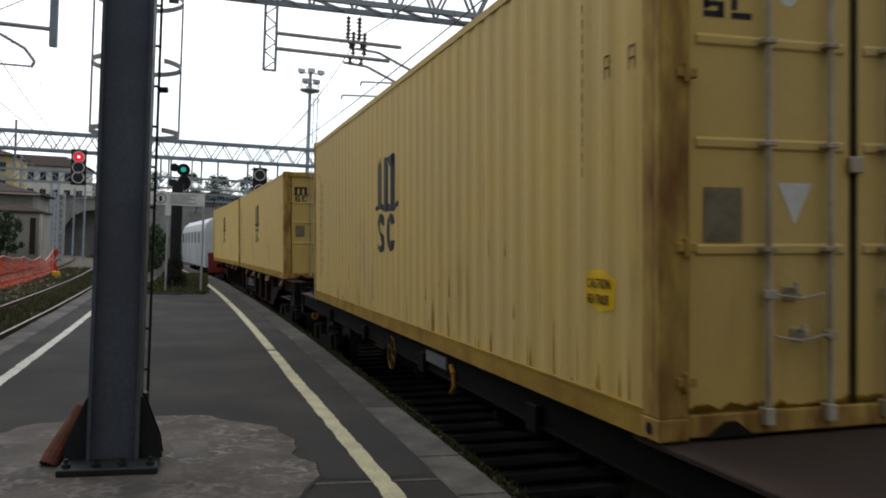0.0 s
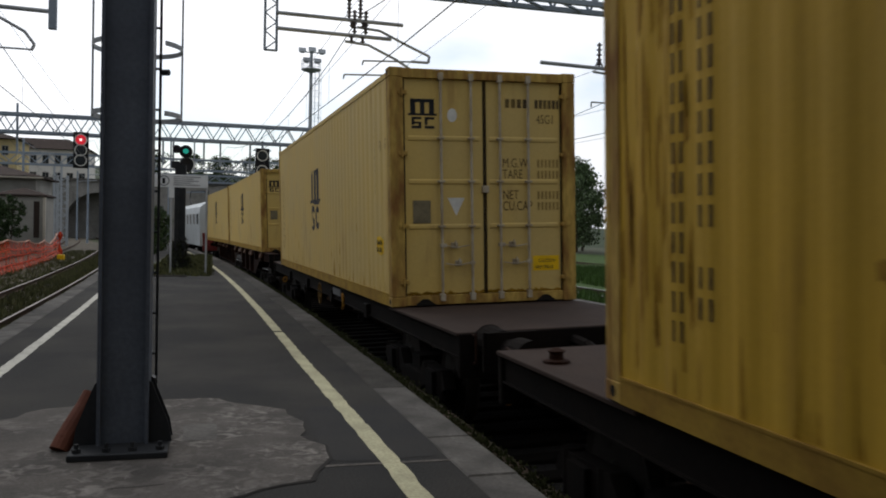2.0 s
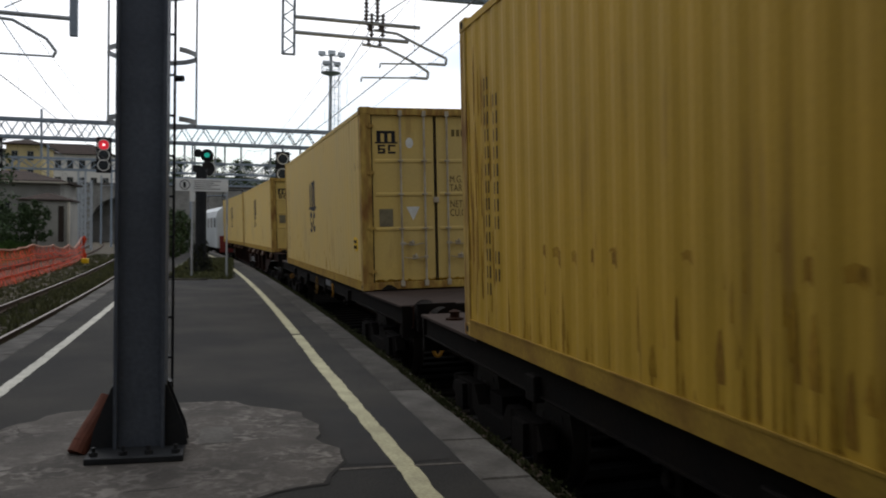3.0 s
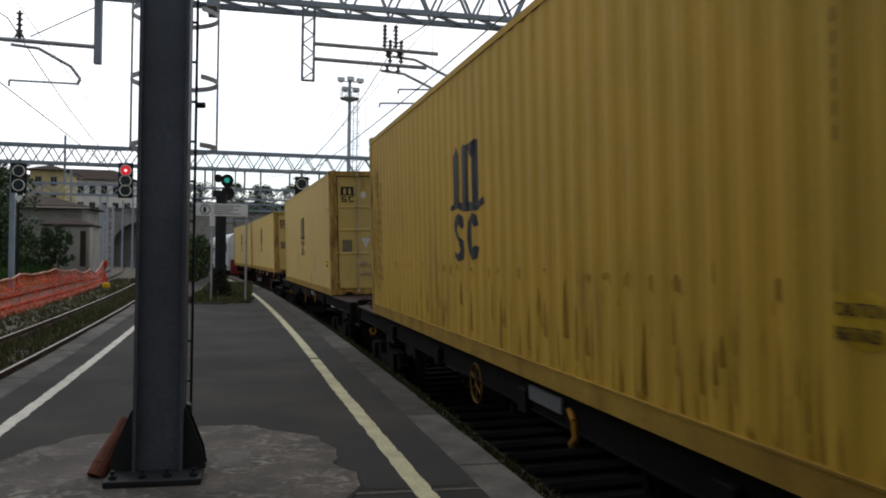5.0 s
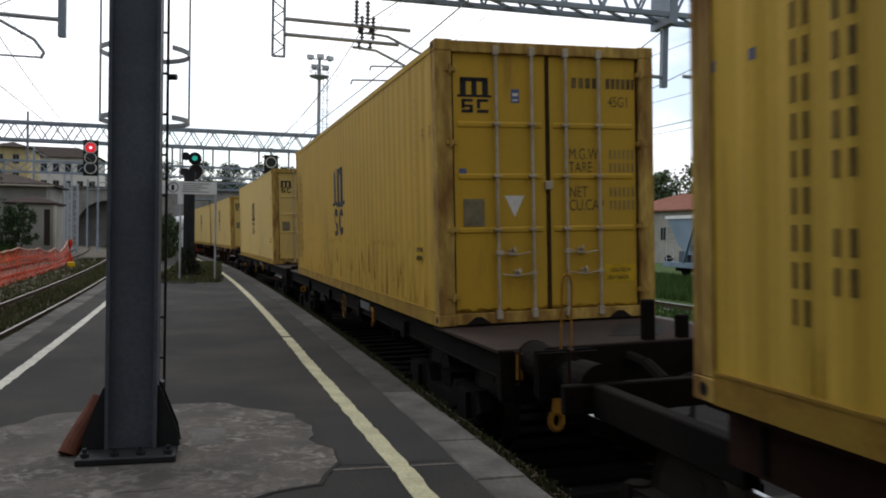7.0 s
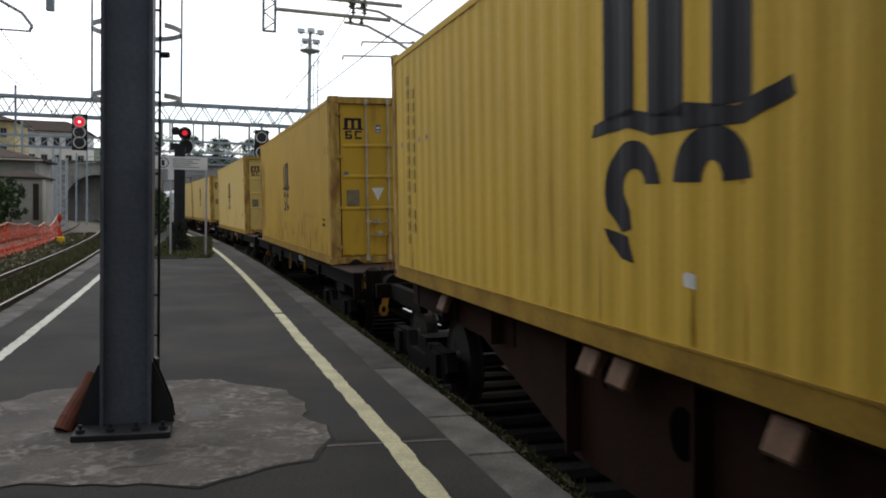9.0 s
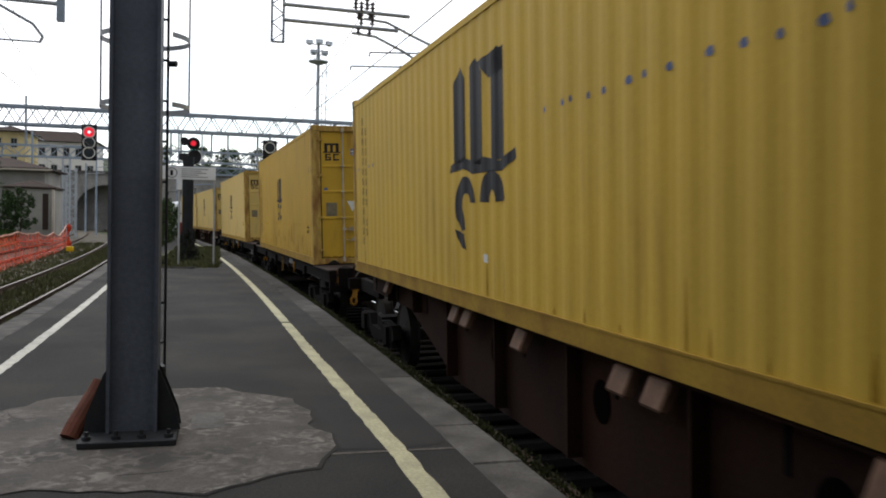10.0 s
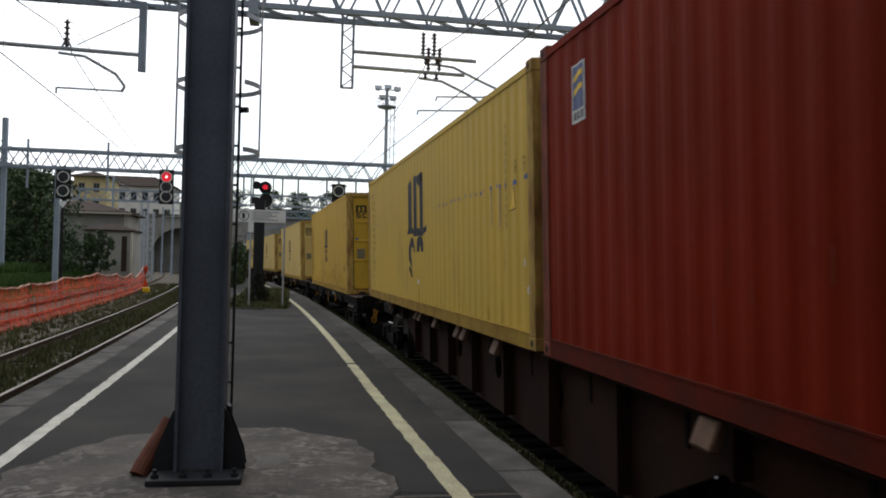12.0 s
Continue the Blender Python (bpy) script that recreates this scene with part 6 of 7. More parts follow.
truss(fourth_gantry, -8.0, 16.0, 118.0, 7.4, 8.3, 0.9, 2.4, 0.18, 0.09)
for gx in (-5.0, 1.5, 6.0):
    bm = bmesh.new()
    rod(bm, (gx, 118, 5.9), (gx + 4.5, 118, 6.1), 0.09, 6)
    part("arm", bm, GANTRY, fourth_gantry)
    insulator(fourth_gantry, gx + 1.6, 118, 6.1, 7.2, 0.16, 4)
bm = bmesh.new()
box(bm, 15.5, 15.9, 117.8, 118.2, -0.86, 8.3)
part("leg", bm, GANTRY, fourth_gantry)


def line_mast(x, y, h, group="line masts"):
    root = thing("line_mast", "thin grey overhead line mast with a bracket", "mast", Matrix.Translation((x, y, -0.86)), group=group)
    bm = bmesh.new()
    rod(bm, (0, 0, 0), (0, 0, h), 0.13, 8, 0.09)
    part("pole", bm, GANTRY, root)
    bm = bmesh.new()
    rod(bm, (0, 0, h - 1.4), (2.4, 0, h - 1.2), 0.05, 6)
    rod(bm, (0, 0, h - 0.2), (1.6, 0, h - 1.25), 0.03, 6)
    part("bracket", bm, GALV, root)
    return root


first_mast = line_mast(-15.1, 78, 9.4)
for x, y in ((-20.5, 66), (-13.5, 105), (-17.0, 122), (-6.0, 135)):
    copy_thing(first_mast, Matrix.Translation((x, y, -0.86)))


def lattice_tower(x, y, w, top):
    root = thing("lattice_mast", "pale grey lattice steel mast in the yard", "mast", Matrix.Translation((x, y, -0.86)))
    h = top + 0.86
    for dx in (-w / 2, w / 2):
        for dy in (-w / 2, w / 2):
            bm = bmesh.new()
            box(bm, dx - 0.05, dx + 0.05, dy - 0.05, dy + 0.05, 0, h)
            part("leg", bm, GALV_PALE, root)
    z, flip = 0.2, 1
    while z < h - 0.6:
        bm = bmesh.new()
        bar(bm, (-flip * w / 2, -w / 2, z), (flip * w / 2, -w / 2, z + 0.6), 0.06)
        part("lattice_bar", bm, GALV_PALE, root)
        bm = bmesh.new()
        bar(bm, (-w / 2, -w / 2, z), (w / 2, -w / 2, z), 0.06)
        part("cross_bar", bm, GALV_PALE, root)
        z, flip = z + 0.6, -flip
    return root


lattice_tower(-13.9, 90.0, 0.9, 6.2)
lattice_tower(-15.6, 98.0, 0.7, 7.6)


# ---- flood-light mast ----
def flood_mast(x, y, top):
    root = thing("floodlight_mast", "tall pale grey floodlight mast with caged ladder and round lamp platform", "mast", Matrix.Translation((x, y, -0.86)))
    h = top + 0.86
    deck = h - 1.75
    bm = bmesh.new()
    rod(bm, (0, 0, 0), (0, 0, h - 0.3), 0.20, 12, 0.13)
    part("pole", bm, GALV_PALE, root)
    for dx in (0.34, 0.66):
        bm = bmesh.new()
        box(bm, dx - 0.022, dx + 0.022, -0.03, 0.03, 2, deck)
        part("ladder_rail", bm, GALV_PALE, root)
    z = 2.2
    while z < deck - 0.1:
        bm = bmesh.new()
        box(bm, 0.18, 0.68, -0.02, 0.02, z, z + 0.035)
        part("rung", bm, GALV_PALE, root)
        z += 0.5
    z = 3.5
    while z < deck - 0.2:
        bm = bmesh.new()
        tube(bm, [(0.5 + 0.36 * math.cos(radians(a)), 0.36 * math.sin(radians(a)), z) for a in range(-120, 121, 24)], 0.016, 5)
        part("cage_hoop", bm, GALV_PALE, root)
        z += 1.0
    for a in (-60, 0, 60):
        bm = bmesh.new()
        px, py = 0.5 + 0.36 * math.cos(radians(a)), 0.36 * math.sin(radians(a))
        rod(bm, (px, py, 3.4), (px, py, deck), 0.012, 5)
        part("cage_strip", bm, GALV_PALE, root)
    bm = bmesh.new()
    lathe(bm, [(0.16, deck - 0.25), (0.78, deck - 0.04), (0.82, deck), (0.82, deck + 0.06), (0.16, deck + 0.06)], Matrix.Identity(4), 18)
    part("platform_ring", bm, GALV_PALE, root, "round maintenance platform")
    for i in range(10):
        a = i * 0.6283
        bm = bmesh.new()
        rod(bm, (0.79 * math.cos(a), 0.79 * math.sin(a), deck + 0.06), (0.79 * math.cos(a), 0.79 * math.sin(a), deck + 0.75), 0.018, 5)
        part("railing_post", bm, GALV_PALE, root)
    for z in (deck + 0.42, deck + 0.75):
        bm = bmesh.new()
        tube(bm, [(0.79 * math.cos(i * 0.3927), 0.79 * math.sin(i * 0.3927), z) for i in range(17)], 0.018, 5)
        part("railing", bm, GALV_PALE, root)
    bm = bmesh.new()
    rod(bm, (-0.85, -0.15, h - 0.35), (0.85, -0.15, h - 0.35), 0.05, 8)
    part("crossbar", bm, GALV_PALE, root)
    for dx, dz, tilt in ((-0.78, 0.0, 0.5), (0.02, 0.10, 0.5), (0.80, -0.02, 0.5), (-0.42, -0.75, 0.7), (0.46, -0.78, 0.7)):
        m = Matrix.Translation((dx, -0.42, h - 0.28 + dz)) @ Matrix.Rotation(math.pi / 2 - tilt, 4, "X")
        bm = bmesh.new()
        prism(bm, [(-0.30, -0.20), (0.30, -0.20), (0.30, 0.20), (-0.30, 0.20)], 0.0, 0.10, m)
        prism(bm, [(-0.17, -0.12), (0.17, -0.12), (0.17, 0.12), (-0.17, 0.12)], -0.22, 0.0, m)
        part("floodlight", bm, GALV_PALE, root, "grey floodlight")


flood_mast(7.85, 70.0, 16.25)


# ---- overhead wires ----
def wire(name, pts, r, label):
    bm = bmesh.new()
    tube(bm, pts, r, 5)
    return solid(name, bm, WIRE, label, "wire", "structure")


def overhead(off, bend, lift=0.0, y0=-12.0, y1=150.0):
    stops = [y0, NEAR_Y, FAR_Y, 92.0, y1]
    contact, carrier, hang = [], [], bmesh.new()
    for a, b in zip(stops, stops[1:]):
        n = 9
        for i in range(n + (b == y1)):
            f = i / n
            y = a + (b - a) * f
            x = along(off, y, bend) + 0.15 * math.cos(y / 16)
            sag = 4 * f * (1 - f)
            contact.append((x, y, 4.72 + lift))
            carrier.append((x, y, 6.08 + lift - 0.9 * sag))
            if 0.05 < f < 0.95:
                rod(hang, (x, y, 4.72 + lift), (x, y, 6.08 + lift - 0.9 * sag), 0.004, 4)
    wire("contact_wire", contact, 0.011, "thin dark overhead contact wire")
    wire("carrier_wire", carrier, 0.011, "thin dark catenary carrier wire")
    tagged(solid("dropper_wires", hang, WIRE, "thin wires hanging between the overhead wires", "wire"), kind="stuff")


overhead(TRACK_R - 0.2, BEND)
overhead(TRACK_L + 0.17, BEND_L)
overhead(11.6, BEND, -0.2)
overhead(-9.0, BEND_L, 0.1)
for x0, z0, x1, z1, y1 in ((-4.2, 8.6, -9.6, 8.6, 92), (-3.3, 7.9, -12.4, 8.4, 50), (4.6, 8.3, 2.0, 8.4, 92), (5.2, 8.1, 3.0, 8.4, 92), (9.5, 9.5, 5.5, 8.8, 118), (16.0, 6.4, 11.0, 7.6, 92), (18.0, 5.6, 12.0, 7.0, 92), (14.0, 7.4, 9.0, 8.0, 92)):
    wire("feeder_wire", [(x0 + (x1 - x0) * f, -10 + (y1 + 10) * f, z0 + (z1 - z0) * f - 0.7 * 4 * f * (1 - f)) for f in [i / 14 for i in range(15)]], 0.009, "thin dark feeder wire")


# ---- information sign and overgrown post at the platform's end ----
def info_sign():
    root = thing("information_sign", "long pale sign board with pictogram and unreadable print on two posts", "sign")
    x0, x1, y, z0, z1 = -1.70, -0.06, 27.4, 2.70, 3.09
    bm = bmesh.new()
    box(bm, x0, x1, y - 0.02, y, z0, z1)
    part("board", bm, SIGN_WHITE, root, "pale grey board", 0.004)
    bm = bmesh.new()
    for i, (a, b) in enumerate(((0.62, 1.42), (0.62, 1.20), (0.62, 1.36), (0.62, 1.12), (0.62, 1.40))):
        box(bm, x0 + a, x0 + b, y - 0.024, y - 0.021, z1 - 0.075 - i * 0.062, z1 - 0.055 - i * 0.062)
    tagged(part("print", bm, SIGN_INK, root, "rows of small grey print"), kind="stuff")
    bm = bmesh.new()
    n = 24
    m = Matrix.Translation((x0 + 0.34, y - 0.022, (z0 + z1) / 2)) @ Matrix.Rotation(math.pi / 2, 4, "X")
    rings = [[bm.verts.new(m @ Vector((q * math.cos(6.2832 * k / n), q * math.sin(6.2832 * k / n), 0))) for q in (0.135, 0.16)] for k in range(n)]
    for k in range(n):
        bm.faces.new((rings[k][0], rings[k][1], rings[(k + 1) % n][1], rings[(k + 1) % n][0]))
    part("ring", bm, BLACK, root, "dark prohibition ring")
    bm = bmesh.new()
    bar(bm, m @ Vector((-0.10, 0.10, 0.0)), m @ Vector((0.10, -0.10, 0.0)), 0.02, 0.003)
    box(bm, x0 + 0.29, x0 + 0.37, y - 0.026, y - 0.023, (z0 + z1) / 2 - 0.09, (z0 + z1) / 2 + 0.08)
    part("pictogram", bm, BLACK, root, "dark pictogram block")
    for x, z in ((-1.14, 3.0), (-0.09, 3.0)):
        bm = bmesh.new()
        rod(bm, (x, y + 0.035, 0.0), (x, y + 0.035, z), 0.03, 8)
        part("post", bm, GALV, root, "galvanised post")
    bm = bmesh.new()
    box(bm, -1.22, -1.06, y - 0.03, y + 0.02, 2.38, 2.70)
    part("small_plate", bm, SIGN_WHITE, root, "small pale plate below the board")


info_sign()


def scatter_leaves(bm, rng, centre, radius, count, size, flat=1.0):
    """Small leaves in a clump with an uneven outline."""
    for _ in range(count):
        v = Vector((rng.gauss(0, 1), rng.gauss(0, 1), rng.gauss(0, 1) * flat))
        v = v.normalized() * radius * rng.uniform(0.35, 1.05) ** 0.7
        p = Vector(centre) + Vector((v.x, v.y, v.z * flat))
        a = Euler((rng.uniform(0, 6.28), rng.uniform(0, 6.28), rng.uniform(0, 6.28))).to_matrix()
        s = size * rng.uniform(0.6, 1.4)
        q = [bm.verts.new(p + a @ Vector(c)) for c in ((-s * 0.5, 0, 0), (0, -s * 0.32, s * 0.08), (s * 0.6, 0, 0), (0, s * 0.32, s * 0.08))]
        bm.faces.new(q)


bm = bmesh.new()
prism(bm, [(-0.18, -0.18), (-0.06, -0.18), (-0.06, -0.14), (0.06, -0.14), (0.06, -0.18), (0.18, -0.18), (0.18, 0.18), (0.06, 0.18), (0.06, 0.14), (-0.06, 0.14), (-0.06, 0.18), (-0.18, 0.18)], 0, 3.6, Matrix.Translation((-0.98, 30.6, 0)))
ivy_post = solid("overgrown_post", bm, STEEL_DARK, "dark steel post overgrown with ivy at its base", "post")
bm = bmesh.new()
rng = random.Random(21)
for i in range(12):
    f = i / 11
    scatter_leaves(bm, rng, (-0.98 + 0.05 * math.sin(i * 1.9), 30.6, 0.05 + 0.95 * f), 0.22 + 0.32 * (1 - f) ** 1.5, 130, 0.085, 0.8)
ivy = part("ivy", bm, IVY, ivy_post, "dark withered ivy")
bm = bmesh.new()
box(bm, -0.75, 0.75, -0.4, 0.4, 0, 0.05)
solid("platform_kerb", bm, COPING, "pale kerb across the end of the asphalt", "kerb", "structure", m=Matrix.Translation((-1.3, 26.3, 0)) @ Matrix.Diagonal((0.9, 0.15, 1, 1)))


# ---- grass and weeds ----
def tufts(count, area, seed, height, mat, name, label, z=-0.86, width=0.02):
    """Blades of grass on an area given by a function that returns a place."""
    rng = random.Random(seed)
    verts, faces = [], []
    for _ in range(count):
        x, y = area(rng)
        for _ in range(5):
            a, h = rng.uniform(0, 6.28), height * rng.uniform(0.5, 1.3)
            bx, by = x + rng.uniform(-0.09, 0.09), y + rng.uniform(-0.09, 0.09)
            w = width * rng.uniform(0.7, 1.5)
            lx, ly = rng.uniform(-0.4, 0.4) * h, rng.uniform(-0.4, 0.4) * h
            i = len(verts)
            verts += [(bx - w * math.cos(a), by - w * math.sin(a), z), (bx + w * math.cos(a), by + w * math.sin(a), z), (bx + lx, by + ly, z + h)]
            faces.append((i, i + 1, i + 2))
    me = bpy.data.meshes.new(name)
    me.from_pydata(verts, [], faces)
    me.materials.append(mat)
    return tagged(new(name, me), label, "grass", kind="stuff")


def field(x0, x1, y0, y1, z, name="meadow"):
    bm = bmesh.new()
    n = 24
    rng = random.Random(7)
    g = [[bm.verts.new((along(x0 + (x1 - x0) * i / n, y0 + (y1 - y0) * j / n), y0 + (y1 - y0) * j / n, z + rng.uniform(-0.05, 0.05))) for j in range(n + 1)] for i in range(n + 1)]
    for i in range(n):
        for j in range(n):
            bm.faces.new((g[i][j], g[i + 1][j], g[i + 1][j + 1], g[i][j + 1]))
    return solid(name, bm, GRASS_FIELD, "green meadow grass beside the tracks", "grass", "structure")


field(15.6, 46.0, -5, 90, -0.62)
field(10.5, 13.2, -5, 90, -0.60)
tufts(9000, lambda r: (r.uniform(15.6, 25.5), r.uniform(8, 48)), 31, 0.34, BLADE, "grass", "long green grass in the meadow", -0.62, 0.022)
tufts(1800, lambda r: (r.uniform(10.6, 13.2), r.uniform(6, 40)), 32, 0.22, BLADE, "grass", "green grass beside the track", -0.6)
bm = bmesh.new()
swept(bm, [(10.2, -0.30), (10.5, -0.30), (10.5, -0.8), (10.2, -0.8)], -10, 90, 2.0)
solid("kerb", bm, COPING, "low pale concrete kerb between track and grass", "kerb", "structure")


def left_x(off, y):
    return along(off, y, BEND_L)


def left_area(a, b, y0, y1):
    def place(r):
        y = y0 + (y1 - y0) * r.random() ** 1.3
        return left_x(r.uniform(a, b), y), y
    return place


tufts(2600, left_area(-5.3, -4.1, 8, 75), 41, 0.16, WEED, "weeds", "low weeds between the left rails", -0.735)
tufts(1500, left_area(-3.9, -3.05, 8, 70), 42, 0.15, WEED, "weeds", "low weeds along the platform's wall", -0.735)
tufts(1800, left_area(-7.6, -5.7, 14, 75), 43, 0.14, WEED, "weeds", "sparse weeds on the ballast", -0.735)
bm = bmesh.new()
swept(bm, [(-11.2, -0.84), (-12.0, 0.0), (-14.0, 0.55), (-40.0, 0.85), (-40.0, -0.84)], 36, 86, 3.0, True, False, BEND_L)
solid("bank", bm, GRASS_FIELD, "low grassy bank behind the yard tracks", "grass", "structure")
tufts(3600, left_area(-13.4, -11.5, 36, 80), 48, 0.55, BLADE, "grass", "rank green grass on the slope of the bank", -0.15, 0.03)
tufts(9500, left_area(-24, -12.9, 36, 84), 44, 0.50, BLADE, "grass", "rank green grass on the bank behind the netting", 0.50, 0.03)
bm = bmesh.new()
swept(bm, [(EDGE_R + 0.012, -0.045), (EDGE_R + 0.17, -0.055), (EDGE_R + 0.21, -0.10), (EDGE_R + 0.21, -0.9), (EDGE_R + 0.012, -0.9)], -10, 70, 1.5)
part("wall_footing", bm, FOOTING, platform, "brown dirt-covered footing of the platform's wall")
tufts(3600, lambda r: (lambda y: (along(EDGE_R + 0.02 + abs(r.gauss(0, 0.05)), y), y))(2.5 + 32 * r.random() ** 1.2), 47, 0.022, MOSS, "moss", "dark green moss and weeds along the footing", -0.052, 0.012)
tufts(900, lambda r: (along(r.uniform(2.05, 2.25), 0), r.uniform(5, 14)), 45, 0.10, WEED, "weeds", "small weeds at the foot of the platform's edge", -0.735)
tufts(1500, lambda r: (r.uniform(-1.9, 0.1), r.uniform(26.6, 45)), 46, 0.12, WEED, "grass", "thin grass on the platform's far end", 0.0)
bm = blob(-1.1, 36.0, 1.0, 9.4, 0.004, 14, 0.1)
part("grass_patch", bm, DIRT, platform, "grassy strip at the platform's far end")


# ---- orange netting along the left tracks ----
def netting():
    root = thing("safety_netting", "orange plastic safety netting sagging between thin stakes beside the track", "fence")
    stakes = [(25.0, 0.62), (29.5, 0.55), (34.5, 0.66), (41.5, 0.72), (48.0, 0.60), (54.5, 0.48), (61.5, 0.85)]
    rng = random.Random(9)
    for (y0, h0), (y1, h1) in zip([(17.0, 0.6)] + stakes, stakes):
        n, rows = 26, 12
        g = []
        deep = 0.42 if y0 > 54 else 0.2 if y0 > 47 else 0.10
        ph = rng.uniform(0, 6)
        for i in range(n + 1):
            f = i / n
            y = y0 + (y1 - y0) * f
            top = h0 + (h1 - h0) * f - deep * 4 * f * (1 - f) + 0.012 * math.sin(i * 0.9 + ph)
            foot = -0.78 + (0.28 * 4 * f * (1 - f) if y0 > 54 else 0.0)
            x = left_x(-7.35, y) + 0.03 * math.sin(i * 0.35 + ph)
            g.append([(x - 0.32 * (k / (rows - 1)) ** 0.7 + 0.035 * math.sin(k * 1.15 + 0.35 * math.sin(i * 0.4 + ph)) + 0.02 * noise.noise((y * 0.7, k * 0.8, 1.3)), y, foot + (top - foot) * k / (rows - 1)) for k in range(rows)])
        bm = bmesh.new()
        vs = [[bm.verts.new(c) for c in col] for col in g]
        for i in range(n):
            for k in range(rows - 1):
                bm.faces.new((vs[i][k], vs[i + 1][k], vs[i + 1][k + 1], vs[i][k + 1]))
        part("net_panel", bm, ORANGE_NET, root, "orange plastic mesh")
        bm = bmesh.new()
        for i in range(n):
            bar(bm, g[i][-1], g[i + 1][-1], 0.05, 0.05)
        part("hem", bm, NET_PALE, root, "pale upper hem")
        for k in (3, 6, 8):
            bm = bmesh.new()
            for i in range(n):
                bar(bm, g[i][k], g[i + 1][k], 0.035, 0.035)
            part("fold", bm, NET_FOLD, root, "darker folded band of mesh")
    for y, h in stakes:
        bm = bmesh.new()
        x = left_x(-7.35, y) - 0.36
        rod(bm, (x, y, -0.86), (x, y, h + 0.05), 0.016, 6)
        part("stake", bm, RUST_PIPE, root, "thin rusty stake")
    for y, top, wide in ((61.3, 0.95, 0.26),):
        bm = bmesh.new()
        n = 14
        rings = []
        for k in range(9):
            z = -0.72 + (top + 0.72) * k / 8
            w = wide * (0.55 + 0.45 * math.sin(k * 1.1)) * (0.5 if k == 8 else 1)
            cx = left_x(-7.45, y)
            rings.append([bm.verts.new((cx + w * (0.5 + 0.25 * math.sin(3 * a + k)) * math.cos(a), y + w * (0.8 + 0.3 * math.sin(4 * a)) * math.sin(a), z)) for a in [6.2832 * j / n for j in range(n)]])
        for a, b in zip(rings, rings[1:]):
            for j in range(n):
                bm.faces.new((a[j], a[(j + 1) % n], b[(j + 1) % n], b[j]))
        part("gathered_net", bm, NET_FOLD, root, "bunched fold of orange net")
    bm = bmesh.new()
    box(bm, -0.2, 0.2, -0.2, 0.2, -0.75, -0.4, Matrix.Translation((left_x(-6.9, 56.0), 56.0, 0)))
    part("weight", bm, MARK_YELLOW, root, "yellow weight block", 0.03)


netting()


# ---- trees and shrubs ----
def tree(h, crown, seed, leaf, clumps, per, mat, low=0.35, name="tree", label="", m=None):
    rng = random.Random(seed)
    root = thing(name, label, name, m)
    bm = bmesh.new()
    pts = [Vector((0, 0, 0))]
    for i in range(1, 6):
        pts.append(Vector((rng.uniform(-0.15, 0.15) * i / 3, rng.uniform(-0.15, 0.15) * i / 3, h * 0.85 * i / 5)))
    for i, (a, b) in enumerate(zip(pts, pts[1:])):
        rod(bm, a, b, 0.03 * h * (1 - i / 6) * 0.6, 7, 0.03 * h * (1 - (i + 1) / 6) * 0.6)
    part("trunk", bm, BARK, root)
    tips = []
    for i in range(10):
        z = h * rng.uniform(low, 0.85)
        a = rng.uniform(0, 6.28)
        r = crown * rng.uniform(0.5, 0.95)
        base = pts[min(4, int(z / h / 0.85 * 5))]
        tip = Vector((r * math.cos(a), r * math.sin(a), min(h * 0.97, z + h * 0.12)))
        bm = bmesh.new()
        rod(bm, (base.x, base.y, z - h * 0.06), tip, 0.008 * h, 5, 0.002 * h)
        part("limb", bm, BARK, root)
        tips.append(tip)
    verts, faces = [], []
    for i in range(clumps):
        if i < len(tips):
            c = tips[i]
        else:
            z = rng.uniform(low, 1.0)
            a, r = rng.uniform(0, 6.28), crown * math.sqrt(rng.random()) * (1 - 0.75 * max(0, (z - 0.55) / 0.45) ** 2)
            c = Vector((r * math.cos(a), r * math.sin(a), h * z))
        rad = crown * rng.uniform(0.16, 0.34)
        for _ in range(per):
            v = Vector((rng.gauss(0, 1), rng.gauss(0, 1), rng.gauss(0, 0.8))).normalized() * rad * rng.uniform(0.3, 1.1)
            e = Euler((rng.uniform(0, 6.28), rng.uniform(0, 6.28), 0)).to_matrix()
            s = leaf * rng.uniform(0.6, 1.5)
            k = len(verts)
            verts += [tuple(c + v + e @ Vector(q)) for q in ((-s * 0.5, 0, 0), (0, -s * 0.35, 0), (s * 0.6, 0, 0), (0, s * 0.35, 0))]
            faces.append((k, k + 1, k + 2, k + 3))
    me = bpy.data.meshes.new("crown")
    me.from_pydata(verts, [], faces)
    me.materials.append(mat)
    part("crown", me, mat, root)
    return root


GROUND_Z = -0.86
big_tree = tree(7.4, 2.6, 51, 0.22, 90, 60, LEAF, 0.08, label="dense dark green tree beside the railway yard", m=Matrix.Translation((-17.6, 61, 0.3)) @ Matrix.Diagonal((1, 1, 0.92, 1)))
copy_thing(big_tree, Matrix.Translation((-15.9, 58, 0.2)) @ Matrix.Rotation(4.1, 4, "Z"))
copy_thing(big_tree, Matrix.Translation((-21.5, 66, GROUND_Z)) @ Matrix.Rotation(1.3, 4, "Z"))
copy_thing(big_tree, Matrix.Translation((-25.5, 62, GROUND_Z)) @ Matrix.Rotation(2.3, 4, "Z"))
shrub = tree(3.0, 1.3, 52, 0.16, 45, 50, LEAF, 0.05, "shrub", "dark green shrub in front of the low grey house", Matrix.Translation((-13.0, 63.5, 0.3)) @ Matrix.Diagonal((0.72, 0.72, 0.95, 1)))
